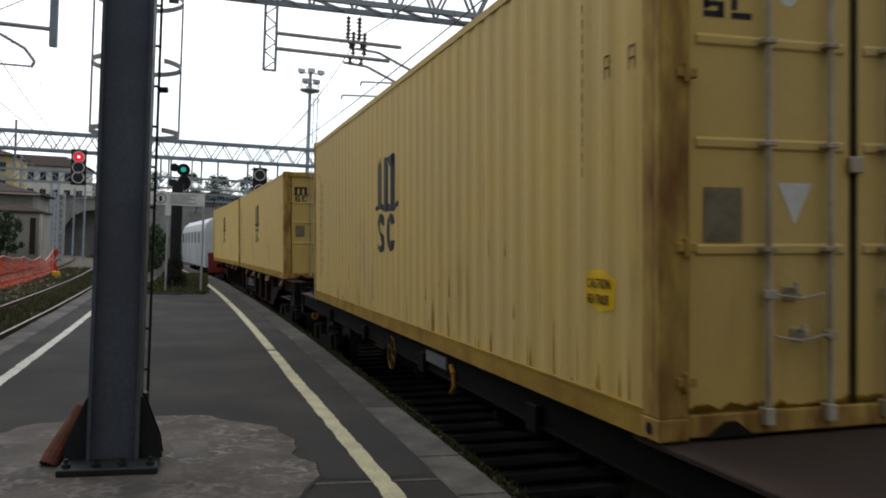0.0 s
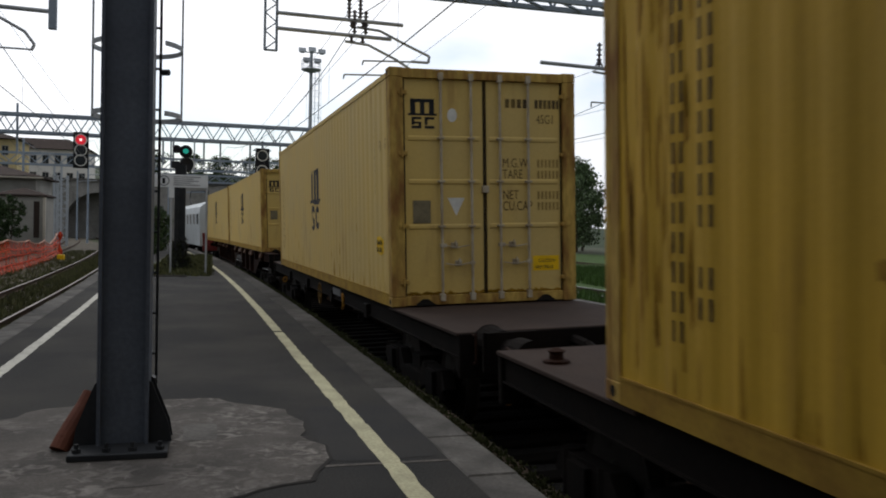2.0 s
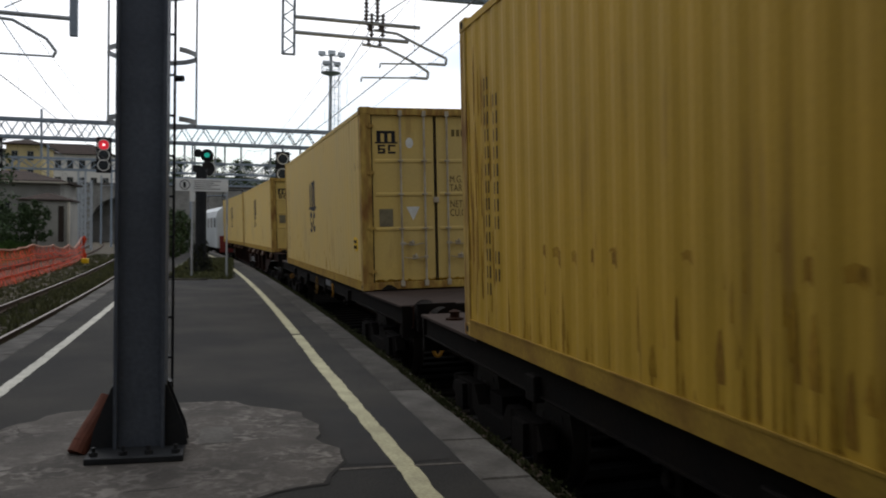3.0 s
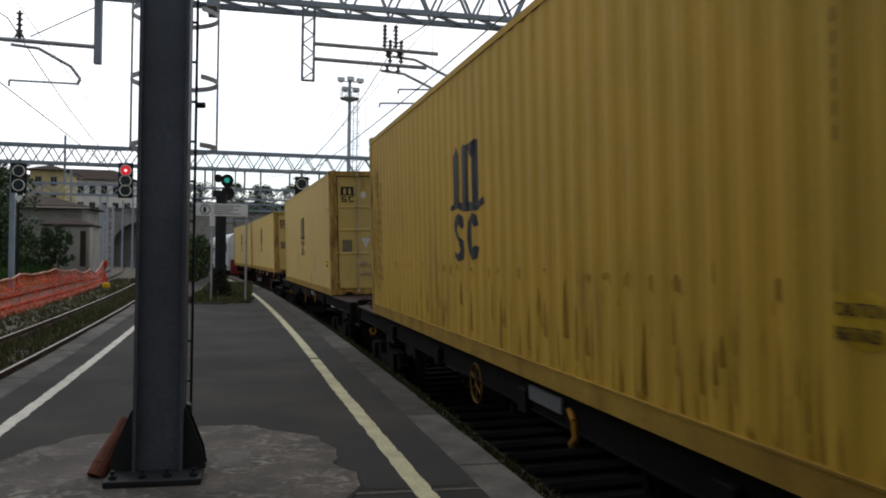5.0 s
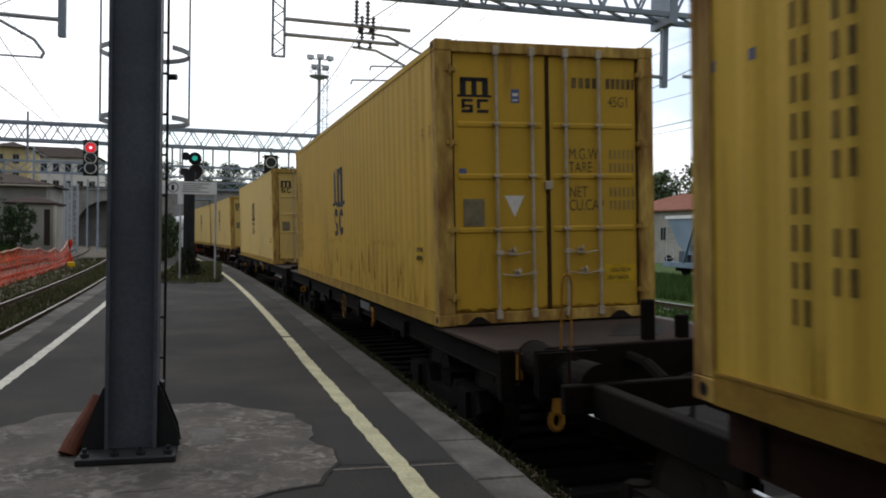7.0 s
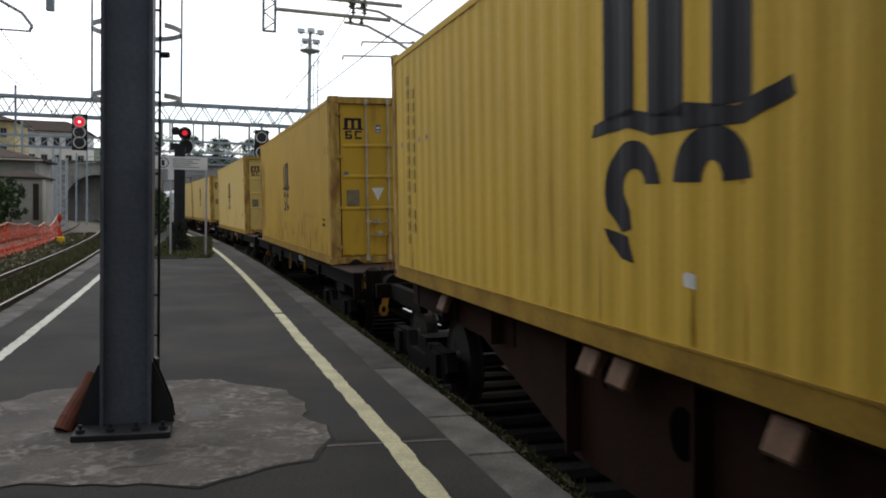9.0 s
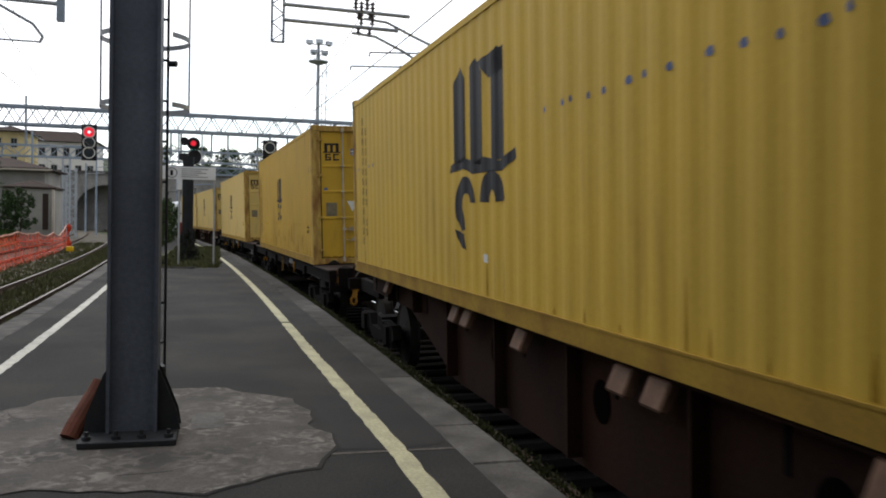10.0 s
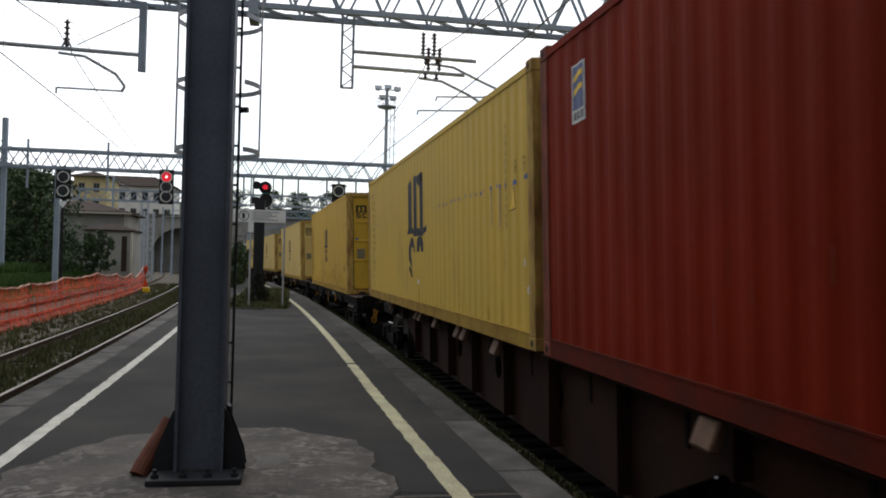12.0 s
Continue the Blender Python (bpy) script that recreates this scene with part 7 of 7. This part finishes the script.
for x, y, a in ((-15.2, 62, 1.0), (-16.9, 61, 2.2), (-14.3, 65, 3.9)):
    copy_thing(shrub, Matrix.Translation((x, y, 0.1)) @ Matrix.Rotation(a, 4, "Z"))
for x, y, a in ((-3.2, 47, 0.5), (-2.9, 53, 1.5), (-4.2, 58, 2.5), (-5.0, 66, 3.5), (-3.6, 62, 4.4)):
    copy_thing(shrub, Matrix.Translation((x, y, -0.4 if x > -4 else GROUND_Z)) @ Matrix.Rotation(a, 4, "Z"))
tall_tree = tree(11.4, 3.6, 53, 0.30, 110, 55, LEAF_PALE, 0.30, label="tall pale green tree with an airy crown behind the yard", m=Matrix.Translation((49, 61, -0.7)))
mid_tree = tree(9.6, 3.4, 54, 0.30, 100, 60, LEAF_PALE, 0.12, label="leafy dark green tree behind the red-roofed building", m=Matrix.Translation((52, 72, -0.7)))
for i, (x, y, a, src) in enumerate(((46, 68.5, 1.0, tall_tree), (55, 66, 2.0, mid_tree), (49.5, 78, 3.0, tall_tree), (54, 84, 4.0, mid_tree), (58, 90, 0.5, tall_tree), (53, 96, 5.0, mid_tree), (60, 60, 5.5, mid_tree), (62, 76, 2.6, tall_tree), (49, 88, 1.6, mid_tree), (47, 62.5, 4.4, mid_tree), (40, 93, 0.7, mid_tree), (45, 99, 2.2, tall_tree), (36, 104, 3.3, mid_tree), (50, 108, 4.9, mid_tree), (30, 112, 1.9, tall_tree), (42, 112, 5.6, mid_tree))):
    copy_thing(src, Matrix.Translation((x, y, -0.7)) @ Matrix.Rotation(a, 4, "Z"))
low_bush = tree(1.0, 0.7, 55, 0.12, 24, 40, LEAF, 0.05, "bush", "small dark bush in the meadow", Matrix.Translation((23.0, 32.2, -0.62)))
copy_thing(low_bush, Matrix.Translation((27.2, 28.3, -0.62)) @ Matrix.Rotation(1, 4, "Z"))


# ---- buildings ----
def window(parent, m, w, h, shutters=False, bars=True):
    bm = bmesh.new()
    for a, b, c, d in ((-w / 2 - 0.06, -w / 2, 0, h), (w / 2, w / 2 + 0.06, 0, h), (-w / 2 - 0.06, w / 2 + 0.06, h, h + 0.07), (-w / 2 - 0.12, w / 2 + 0.12, -0.08, 0), (-0.025, 0.025, 0, h)):
        box(bm, a, b, -0.05, 0.03, c, d)
    win = part("window", bm, PLASTER_GREY if not shutters else SHUTTER, parent, "", m=m)
    bm = bmesh.new()
    box(bm, -w / 2, w / 2, -0.005, 0.01, 0, h)
    part("pane", bm, GLASS_DARK if not shutters else SHUTTER, win, "dark window pane" if not shutters else "closed grey shutter")


def hip_roof(bm, x0, x1, y0, y1, z0, z1, over=0.5, inset=None):
    x0, x1, y0, y1 = x0 - over, x1 + over, y0 - over, y1 + over
    inset = inset if inset is not None else min(x1 - x0, y1 - y0) / 2 * 0.95
    lo = [bm.verts.new(c) for c in ((x0, y0, z0), (x1, y0, z0), (x1, y1, z0), (x0, y1, z0))]
    lo2 = [bm.verts.new((v.co.x, v.co.y, z0 - 0.12)) for v in lo]
    if x1 - x0 > y1 - y0:
        r = [bm.verts.new((x0 + inset, (y0 + y1) / 2, z1)), bm.verts.new((x1 - inset, (y0 + y1) / 2, z1))]
        fs = ((lo[0], lo[1], r[1], r[0]), (lo[2], lo[3], r[0], r[1]), (lo[1], lo[2], r[1]), (lo[3], lo[0], r[0]))
    else:
        r = [bm.verts.new(((x0 + x1) / 2, y0 + inset, z1)), bm.verts.new(((x0 + x1) / 2, y1 - inset, z1))]
        fs = ((lo[1], lo[2], r[1], r[0]), (lo[3], lo[0], r[0], r[1]), (lo[0], lo[1], r[0]), (lo[2], lo[3], r[1]))
    for f in fs:
        bm.faces.new(f)
    for i in range(4):
        j = (i + 1) % 4
        bm.faces.new((lo2[i], lo2[j], lo[j], lo[i]))
    bm.faces.new(lo2[::-1])


def house(m, w, d, z0, eave, ridge, wall, roof, rows, label, over=0.5, shutters=False, name="house", wsize=(0.8, 1.3)):
    """A house whose front lies along x from 0 to w, at y = 0. rows: (sill height, places along the front)."""
    root = thing(name, label, "house", m)
    bm = bmesh.new()
    box(bm, 0, w, 0, d, z0, eave)
    part("wall", bm, wall, root)
    bm = bmesh.new()
    hip_roof(bm, 0, w, 0, d, eave + 0.13, ridge, over)
    part("roof", bm, roof, root)
    for sill, places, h in rows:
        for x in places:
            window(root, Matrix.Translation((x, -0.012, sill)), wsize[0], h, shutters)
    return root


facade = Matrix.Translation((40.0, 51.4, 0)) @ Matrix.Rotation(math.atan2(-3.3, 4.0), 4, "Z")
villa = house(facade, 15.0, 10.0, -0.8, 7.45, 9.6, PLASTER_BEIGE, ROOF_TILE, ((4.75, (1.75, 3.05, 4.4, 6.6, 8.8, 11.0), 1.25), (2.35, (4.3, 6.6, 8.8, 11.0), 1.2), (0.2, (4.3, 6.6, 8.8), 1.1), (6.72, (1.75, 3.05, 4.4, 6.6, 8.8, 11.0), 0.42)), "three-storey beige plastered house with a hipped tile roof", 0.7, name="house")
bm = bmesh.new()
rod(bm, (2.45, -0.06, -0.8), (2.45, -0.06, 7.3), 0.05, 8)
part("downpipe", bm, GALV, villa, "grey downpipe")
for ax in (3.2, 6.4):
    bm = bmesh.new()
    rod(bm, (ax, 4, 9.0), (ax, 4, 11.2), 0.02, 5)
    rod(bm, (ax - 0.4, 4, 10.8), (ax + 0.4, 4, 10.8), 0.015, 5)
    part("antenna", bm, GALV, villa, "thin roof antenna")
shed_m = Matrix.Translation((41.0, 82.0, 0)) @ Matrix.Rotation(radians(-84), 4, "Z")
house(shed_m, 27.0, 9.0, -0.8, 4.35, 6.35, PLASTER_GREY, ROOF_RED, ((1.6, (4, 8, 12, 16, 20, 24), 1.2),), "long low grey building with a red tile roof", 0.5)

low_house = house(Matrix.Translation((-22.9, 73.0, 0)), 9.7, 7.0, -0.9, 5.05, 6.15, PLASTER_GREY, ROOF_TILE, ((2.4, (2.4, 5.6), 1.1),), "low grey plastered railway house with a dark tile roof")
bm = bmesh.new()
box(bm, -0.45, 10.35, -0.62, -0.52, 4.98, 5.10)
part("gutter", bm, PLASTER_BEIGE, low_house, "pale gutter board")
annex = house(Matrix.Translation((-15.3, 68.8, 0)), 3.5, 3.6, -0.9, 3.45, 4.15, PLASTER_GREY, ROOF_TILE, (), "small grey plastered annex with a dark door and tile roof", 0.15, name="annex")
bm = bmesh.new()
box(bm, 2.72, 3.12, -0.03, 0.02, 0.4, 3.1)
part("door", bm, DOOR_BROWN, annex, "dark brown door")
bm = bmesh.new()
box(bm, 3.38, 3.55, -0.2, 0.0, -0.9, 3.4)
part("pilaster", bm, PLASTER_BEIGE, annex, "pale corner pilaster")

for x, y, w, h0, h1, wall, rows, label, ws in (
        (-33.0, 140, 5.0, 13.9, 15.0, PLASTER_YELLOW, ((11.6, (1.2, 3.4), 1.3), (9.0, (1.2, 3.4), 1.3)), "ochre house with a tile roof up on the hill", (0.8, 1.3)),
        (-41.5, 172, 19.5, 15.2, 17.6, PLASTER_PALE, ((12.6, tuple(1.5 + 2.1 * i for i in range(9)), 1.5), (9.4, tuple(1.5 + 2.1 * i for i in range(9)), 1.5)), "large beige house with rows of windows on the hill", (1.0, 1.5)),
        (-58.0, 165, 13.0, 16.2, 18.2, PLASTER_GREY, ((13.6, tuple(1.5 + 2.4 * i for i in range(5)), 1.4), (10.6, tuple(1.5 + 2.4 * i for i in range(5)), 1.4)), "grey house with rows of windows on the hill", (1.0, 1.4)),
        (-47.5, 132, 10.0, 13.6, 15.4, PLASTER_YELLOW, ((11.2, (1.6, 4.2, 6.8), 1.3), (8.6, (1.6, 4.2, 6.8), 1.3)), "ochre house with a dark roof on the hill", (0.9, 1.3))):
    house(Matrix.Translation((x, y, 0)), w, 9.0, 0.0, h0, h1, wall, ROOF_TILE, rows, label, 0.6, wsize=ws)


# ---- hill, retaining wall and tunnel mouth ----
def hill():
    bm = bmesh.new()
    nx, ny = 60, 24
    g = []
    for i in range(nx + 1):
        x = -220 + 420 * i / nx
        row = []
        for j in range(ny + 1):
            y = 143 + 260 * j / ny
            f = j / ny
            rise = min(1.0, f * 5) * (9.0 + 5 * noise.noise((x / 50, y / 60, 0.3))) + f * 16
            if x > 8:
                rise *= max(0.25, 1 - (x - 8) / 90)
            row.append(bm.verts.new((x, y, -0.9 + max(0.0, rise))))
        g.append(row)
    for i in range(nx):
        for j in range(ny):
            bm.faces.new((g[i][j], g[i + 1][j], g[i + 1][j + 1], g[i][j + 1]))
    return solid("hill", bm, HILL, "green wooded hillside behind the station", "hill", "structure")


hill()


def retaining_wall():
    """A stone wall with a round-headed tunnel mouth through it."""
    root = thing("retaining_wall", "dark stone retaining wall with an arched tunnel mouth", "wall", kind="structure")
    cx, r, spring, top, y0, y1 = -16.4, 4.7, 1.6, 8.0, 139.0, 141.5
    arch = [(cx + r * math.cos(radians(180 - 180 * i / 16)), spring + r * math.sin(radians(180 - 180 * i / 16))) for i in range(17)]
    bm = bmesh.new()
    feet = [(-60, GROUND_Z), (cx - r, GROUND_Z)] + arch + [(cx + r, GROUND_Z), (14, GROUND_Z)]
    cols = [[bm.verts.new(c) for c in ((x, y0, z), (x, y0, top), (x, y1, top), (x, y1, z))] for x, z in feet]
    for (p, q), (a, b) in zip(zip(feet, feet[1:]), zip(cols, cols[1:])):
        sides = (0, 1, 2, 3) if abs(q[0] - p[0]) > 1e-6 else (3,)
        for i in sides:
            bm.faces.new((a[i], a[(i + 1) % 4], b[(i + 1) % 4], b[i]))
    bmesh.ops.remove_doubles(bm, verts=bm.verts, dist=1e-5)
    part("wall", bm, STONE_WALL, root)
    bm = bmesh.new()
    box(bm, -60, 14, y0 - 0.2, y1, top, top + 0.4)
    part("coping", bm, COPING, root)
    bm = bmesh.new()
    tunnel = [(cx - r, GROUND_Z)] + arch + [(cx + r, GROUND_Z)]
    outer = [(cx + (x - cx) * 1.02, z if z < 0 else z * 1.02) for x, z in tunnel]
    rings = [[bm.verts.new((x, y, z)) for x, z in outer] for y in (y1 - 0.05, y1 + 1.3)]
    for i in range(len(outer) - 1):
        bm.faces.new((rings[0][i], rings[0][i + 1], rings[1][i + 1], rings[1][i]))
    bm.faces.new(rings[1])
    part("tunnel_lining", bm, STONE_WALL, root, "sooty tunnel lining")
    for i in range(16):
        a0, a1 = radians(180 - 180 * i / 16), radians(180 - 180 * (i + 1) / 16)
        bm = bmesh.new()
        prism(bm, [(cx + q * math.cos(a), spring + q * math.sin(a)) for q, a in ((r, a0 - 0.01), (r + 0.55, a0 - 0.01), (r + 0.55, a1 + 0.01), (r, a1 + 0.01))], -y0, -y0 + 0.12, Matrix.Rotation(math.pi / 2, 4, "X"))
        part("voussoir", bm, STONE_WALL, root)


retaining_wall()
for x, y, a, src in ((-14, 146, 0.3, big_tree), (-9, 148, 1.3, big_tree), (-3, 147, 2.3, big_tree), (2, 149, 3.3, big_tree), (7, 146, 0.9, big_tree), (12, 150, 4.1, big_tree), (-46, 127, 2.9, big_tree), (-38, 128, 3.6, big_tree)):
    copy_thing(src, Matrix.Translation((x, y, 6.6 if y > 140 else GROUND_Z)) @ Matrix.Rotation(a, 4, "Z"))
for x, y, a in ((18, 140, 0.2), (26, 138, 1.7), (34, 132, 3.0), (43, 128, 4.0), (10, 158, 5.1), (52, 118, 2.0)):
    copy_thing(mid_tree, Matrix.Translation((x, y, GROUND_Z)) @ Matrix.Rotation(a, 4, "Z"))


# ---- hopper wagon on the meadow siding ----
def hopper_wagon():
    y0, y1 = 28.2, 43.9
    root = thing("hopper_wagon", "pale blue hopper wagon with sloped ends standing on a siding", "wagon", Matrix.Translation((25.0, 0, 0)))
    bm = bmesh.new()
    w = 2.9
    top, low = 2.82, 0.75
    outline = [(y0, top), (y0 + 2.7, 1.35), (y0 + 3.4, low), (y1 - 2.2, low), (y1 - 1.2, 1.35), (y1, top)]
    prism(bm, outline, 0.0, w, Matrix(((0, 0, 1, 0), (1, 0, 0, 0), (0, 1, 0, 0), (0, 0, 0, 1))))
    part("body", bm, HOPPER_BLUE, root, "pale blue hopper body")
    bm = bmesh.new()
    prism(bm, [(y0 - 0.01, top - 0.02), (y0 + 2.7 - 0.03, 1.33), (y0 + 2.66, 1.30), (y0 - 0.06, top - 0.05)], -0.01, w + 0.01, Matrix(((0, 0, 1, 0), (1, 0, 0, 0), (0, 1, 0, 0), (0, 0, 0, 1))))
    part("end_slope", bm, HOPPER_DARK, root, "sloped end plate, underside shade painted dark")
    bm = bmesh.new()
    box(bm, -0.07, w + 0.07, y0 - 0.1, y1 + 0.1, top - 0.06, top + 0.12)
    part("top_rim", bm, SIGN_WHITE, root, "pale rim")
    for y in np.arange(y0 + 4.3, y1 - 2.0, 2.75):
        bm = bmesh.new()
        box(bm, -0.09, 0.0, y - 0.07, y + 0.07, 0.1, top - 0.06)
        part("stanchion", bm, HOPPER_BLUE, root)
        for d in (-1.25, 1.25):
            bm = bmesh.new()
            bar(bm, (-0.05, y, top - 0.12), (-0.05, y + d, 0.25), 0.10, 0.07)
            part("brace", bm, HOPPER_BLUE, root, "slanting brace")
    bm = bmesh.new()
    box(bm, -0.05, w + 0.05, y0 - 0.3, y1 + 0.3, 0.02, 0.32)
    part("sill", bm, HOPPER_BLUE, root, "pale blue frame sill", 0.01)
    for y in np.arange(y0 + 4.2, y1 - 3, 2.7):
        bm = bmesh.new()
        box(bm, -0.02, 0.3, y - 0.75, y + 0.75, 0.33, 0.72)
        part("chute", bm, HOPPER_DARK, root, "dark discharge chute", 0.02)
    for y in (y0 + 1.6, y1 - 1.8):
        bm = bmesh.new()
        box(bm, -0.02, 0.6, y - 0.5, y + 0.4, 0.33, 0.95)
        part("brake_box", bm, HOPPER_DARK, root, "", 0.02)
        for ay in (-0.9, 0.9):
            for x in (0.7, 2.2):
                bm = bmesh.new()
                lathe(bm, [(0.44, 0), (0.46, 0.02), (0.46, 0.12), (0.2, 0.10)], Matrix.Translation((x, y + ay, -0.09)) @ Matrix.Rotation(math.pi / 2, 4, "Y"), 20)
                part("wheel", bm, WAGON_DARK, root)
        bm = bmesh.new()
        box(bm, 0.35, 0.55, y - 1.35, y + 1.35, -0.2, 0.05)
        box(bm, 0.40, 2.5, y - 0.2, y + 0.2, -0.15, 0.05)
        part("bogie_frame", bm, WAGON_DARK, root)
    bm = bmesh.new()
    for x in (0.1, w - 0.1):
        for y in (y0 - 0.25, y0 + 0.9):
            rod(bm, (x, y, 0.32), (x, y, 1.35), 0.022, 6)
        for z in (0.85, 1.35):
            rod(bm, (x, y0 - 0.25, z), (x, y0 + (2.6 if z > 1 else 0.9), z), 0.022, 6)
    for z in (0.85, 1.35):
        rod(bm, (0.1, y0 - 0.25, z), (w - 0.1, y0 - 0.25, z), 0.022, 6)
    part("end_railing", bm, SIGN_WHITE, root, "pale end railing")
    bm = bmesh.new()
    for x in (0.1, 0.55):
        rod(bm, (x, y1 + 0.15, 0.3), (x, y1 + 0.15, 2.4), 0.02, 6)
    for i in range(7):
        rod(bm, (0.1, y1 + 0.15, 0.5 + i * 0.3), (0.55, y1 + 0.15, 0.5 + i * 0.3), 0.015, 6)
    part("end_ladder", bm, SIGN_WHITE, root, "pale end ladder")
    for y, s in ((y0 - 0.3, -1), (y1 + 0.3, 1)):
        for x in (0.6, 2.3):
            bm = bmesh.new()
            rod(bm, (x, y, 0.45), (x, y + s * 0.5, 0.45), 0.09, 10)
            rod(bm, (x, y + s * 0.5, 0.45), (x, y + s * 0.54, 0.45), 0.22, 14)
            part("buffer", bm, WAGON_DARK, root)
    bm = bmesh.new()
    box(bm, -0.012, 0.0, 40.2, 41.3, 0.98, 1.3)
    part("data_panel", bm, HOPPER_DARK, root, "dark data panel")


hopper_wagon()
siding = thing("track_6", "siding rails under the hopper wagon", "track", kind="structure")
for x in (25.7, 27.2):
    bm = bmesh.new()
    box(bm, x - 0.035, x + 0.035, 10, 75, -0.70, -0.555)
    part("rail", bm, RAIL_RUST, siding)


# ---- unseen roof, walls and columns, added to hold back sky light ----
bm = bmesh.new()
box(bm, -3.2, 1.75, -28.0, 2.4, 3.75, 3.95)
solid("platform_roof", bm, PLASTER_GREY, "plain grey roof out of view, added to shade the platform", "roof", "structure")
bm = bmesh.new()
box(bm, -24.0, -3.2, -28.5, -28.0, -0.86, 9.0)
box(bm, -3.2, 1.75, -28.5, -28.0, -0.86, 3.75)
solid("wall_south", bm, PLASTER_GREY, "plain grey wall out of view, added to block sky light", "wall", "structure")
bm = bmesh.new()
box(bm, -14.5, -14.0, -28.0, 28.0, -0.86, 9.5)
solid("wall_west", bm, PLASTER_GREY, "plain grey wall out of view beside the tracks, added to block sky light", "wall", "structure")
for y in (-27.0, -20.0, -13.0, -6.0):
    bm = bmesh.new()
    rod(bm, (-0.6, y, 0.0), (-0.6, y, 3.75), 0.11, 12)
    solid("roof_column", bm, STEEL_GREY, "plain grey column under the added roof", "column", "structure")


# ---- pieces of the platform and tracks ----
bm = bmesh.new()
box(bm, -0.34, 0.0, -0.494, 0.494, -0.16, 0.006)
slab_mesh = finish(bm, "coping_slab", COPING, 0.012)
grimy_mesh = slab_mesh.copy()
grimy_mesh.materials[0] = COPING_DIRTY
for i in range(66):
    y = -5.5 + i
    m = on_line(EDGE_R, y) @ pose(random.uniform(-0.008, 0.008), 0, random.uniform(-0.006, 0.003), random.uniform(-0.3, 0.3), random.uniform(-0.4, 0.4), 0)
    part("coping_slab", slab_mesh if y < 7.6 or 13.9 < y < 16.0 or y > 40 else grimy_mesh, COPING, platform, m=m)
for i in range(58):
    y = 2.5 + i
    m = on_line(EDGE_L + 0.36, y) @ pose(random.uniform(-0.01, 0.01), 0, random.uniform(-0.008, 0.003), random.uniform(-0.3, 0.3), random.uniform(-0.4, 0.4), 0)
    part("coping_slab", slab_mesh, COPING, platform, m=m)

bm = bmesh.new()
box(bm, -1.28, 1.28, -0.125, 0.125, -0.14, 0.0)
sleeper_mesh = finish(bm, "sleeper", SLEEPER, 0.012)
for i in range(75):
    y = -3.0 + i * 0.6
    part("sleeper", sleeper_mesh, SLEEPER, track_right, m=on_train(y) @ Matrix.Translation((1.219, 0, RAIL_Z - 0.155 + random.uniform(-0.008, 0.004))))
for i in range(115):
    y = 7.0 + i * 0.6
    part("sleeper", sleeper_mesh, SLEEPER, track_left, m=Matrix.Translation((along(TRACK_L, y, BEND_L), y, RAIL_Z - 0.15 + random.uniform(-0.008, 0.004))) @ Matrix.Rotation(BEND_L * y, 4, "Z"))


# ---- what moves ----
def rear_of_first(t):
    """Metres along the line at which the first near container's rear stands at t seconds."""
    u = (t - 6) / 6
    early = 0.13 * max(0.0, 1 - t / 1.5) ** 2
    return 22.8526 - early + 19.1437 * u - 0.5740 * u ** 2 - 0.2013 * u ** 3 + 0.5466 * u ** 4


def motions():
    steps = [i * 0.5 for i in range(25)]
    for ob, place, z in TRAIN:
        walk(ob, [(t, on_train(rear_of_first(t) + LEN / 2 + place) @ Matrix.Translation((0, 0, z))) for t in steps])
    for ws, where in WHEELS:
        walk(ws, [(i * 0.15, Matrix.Translation(where) @ Matrix.Rotation(-(rear_of_first(i * 0.15) - rear_of_first(0)) / 0.46, 4, "X")) for i in range(81)])

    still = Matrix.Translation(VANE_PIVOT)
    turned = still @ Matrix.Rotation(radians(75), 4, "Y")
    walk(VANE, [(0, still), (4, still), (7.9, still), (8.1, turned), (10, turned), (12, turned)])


motions()
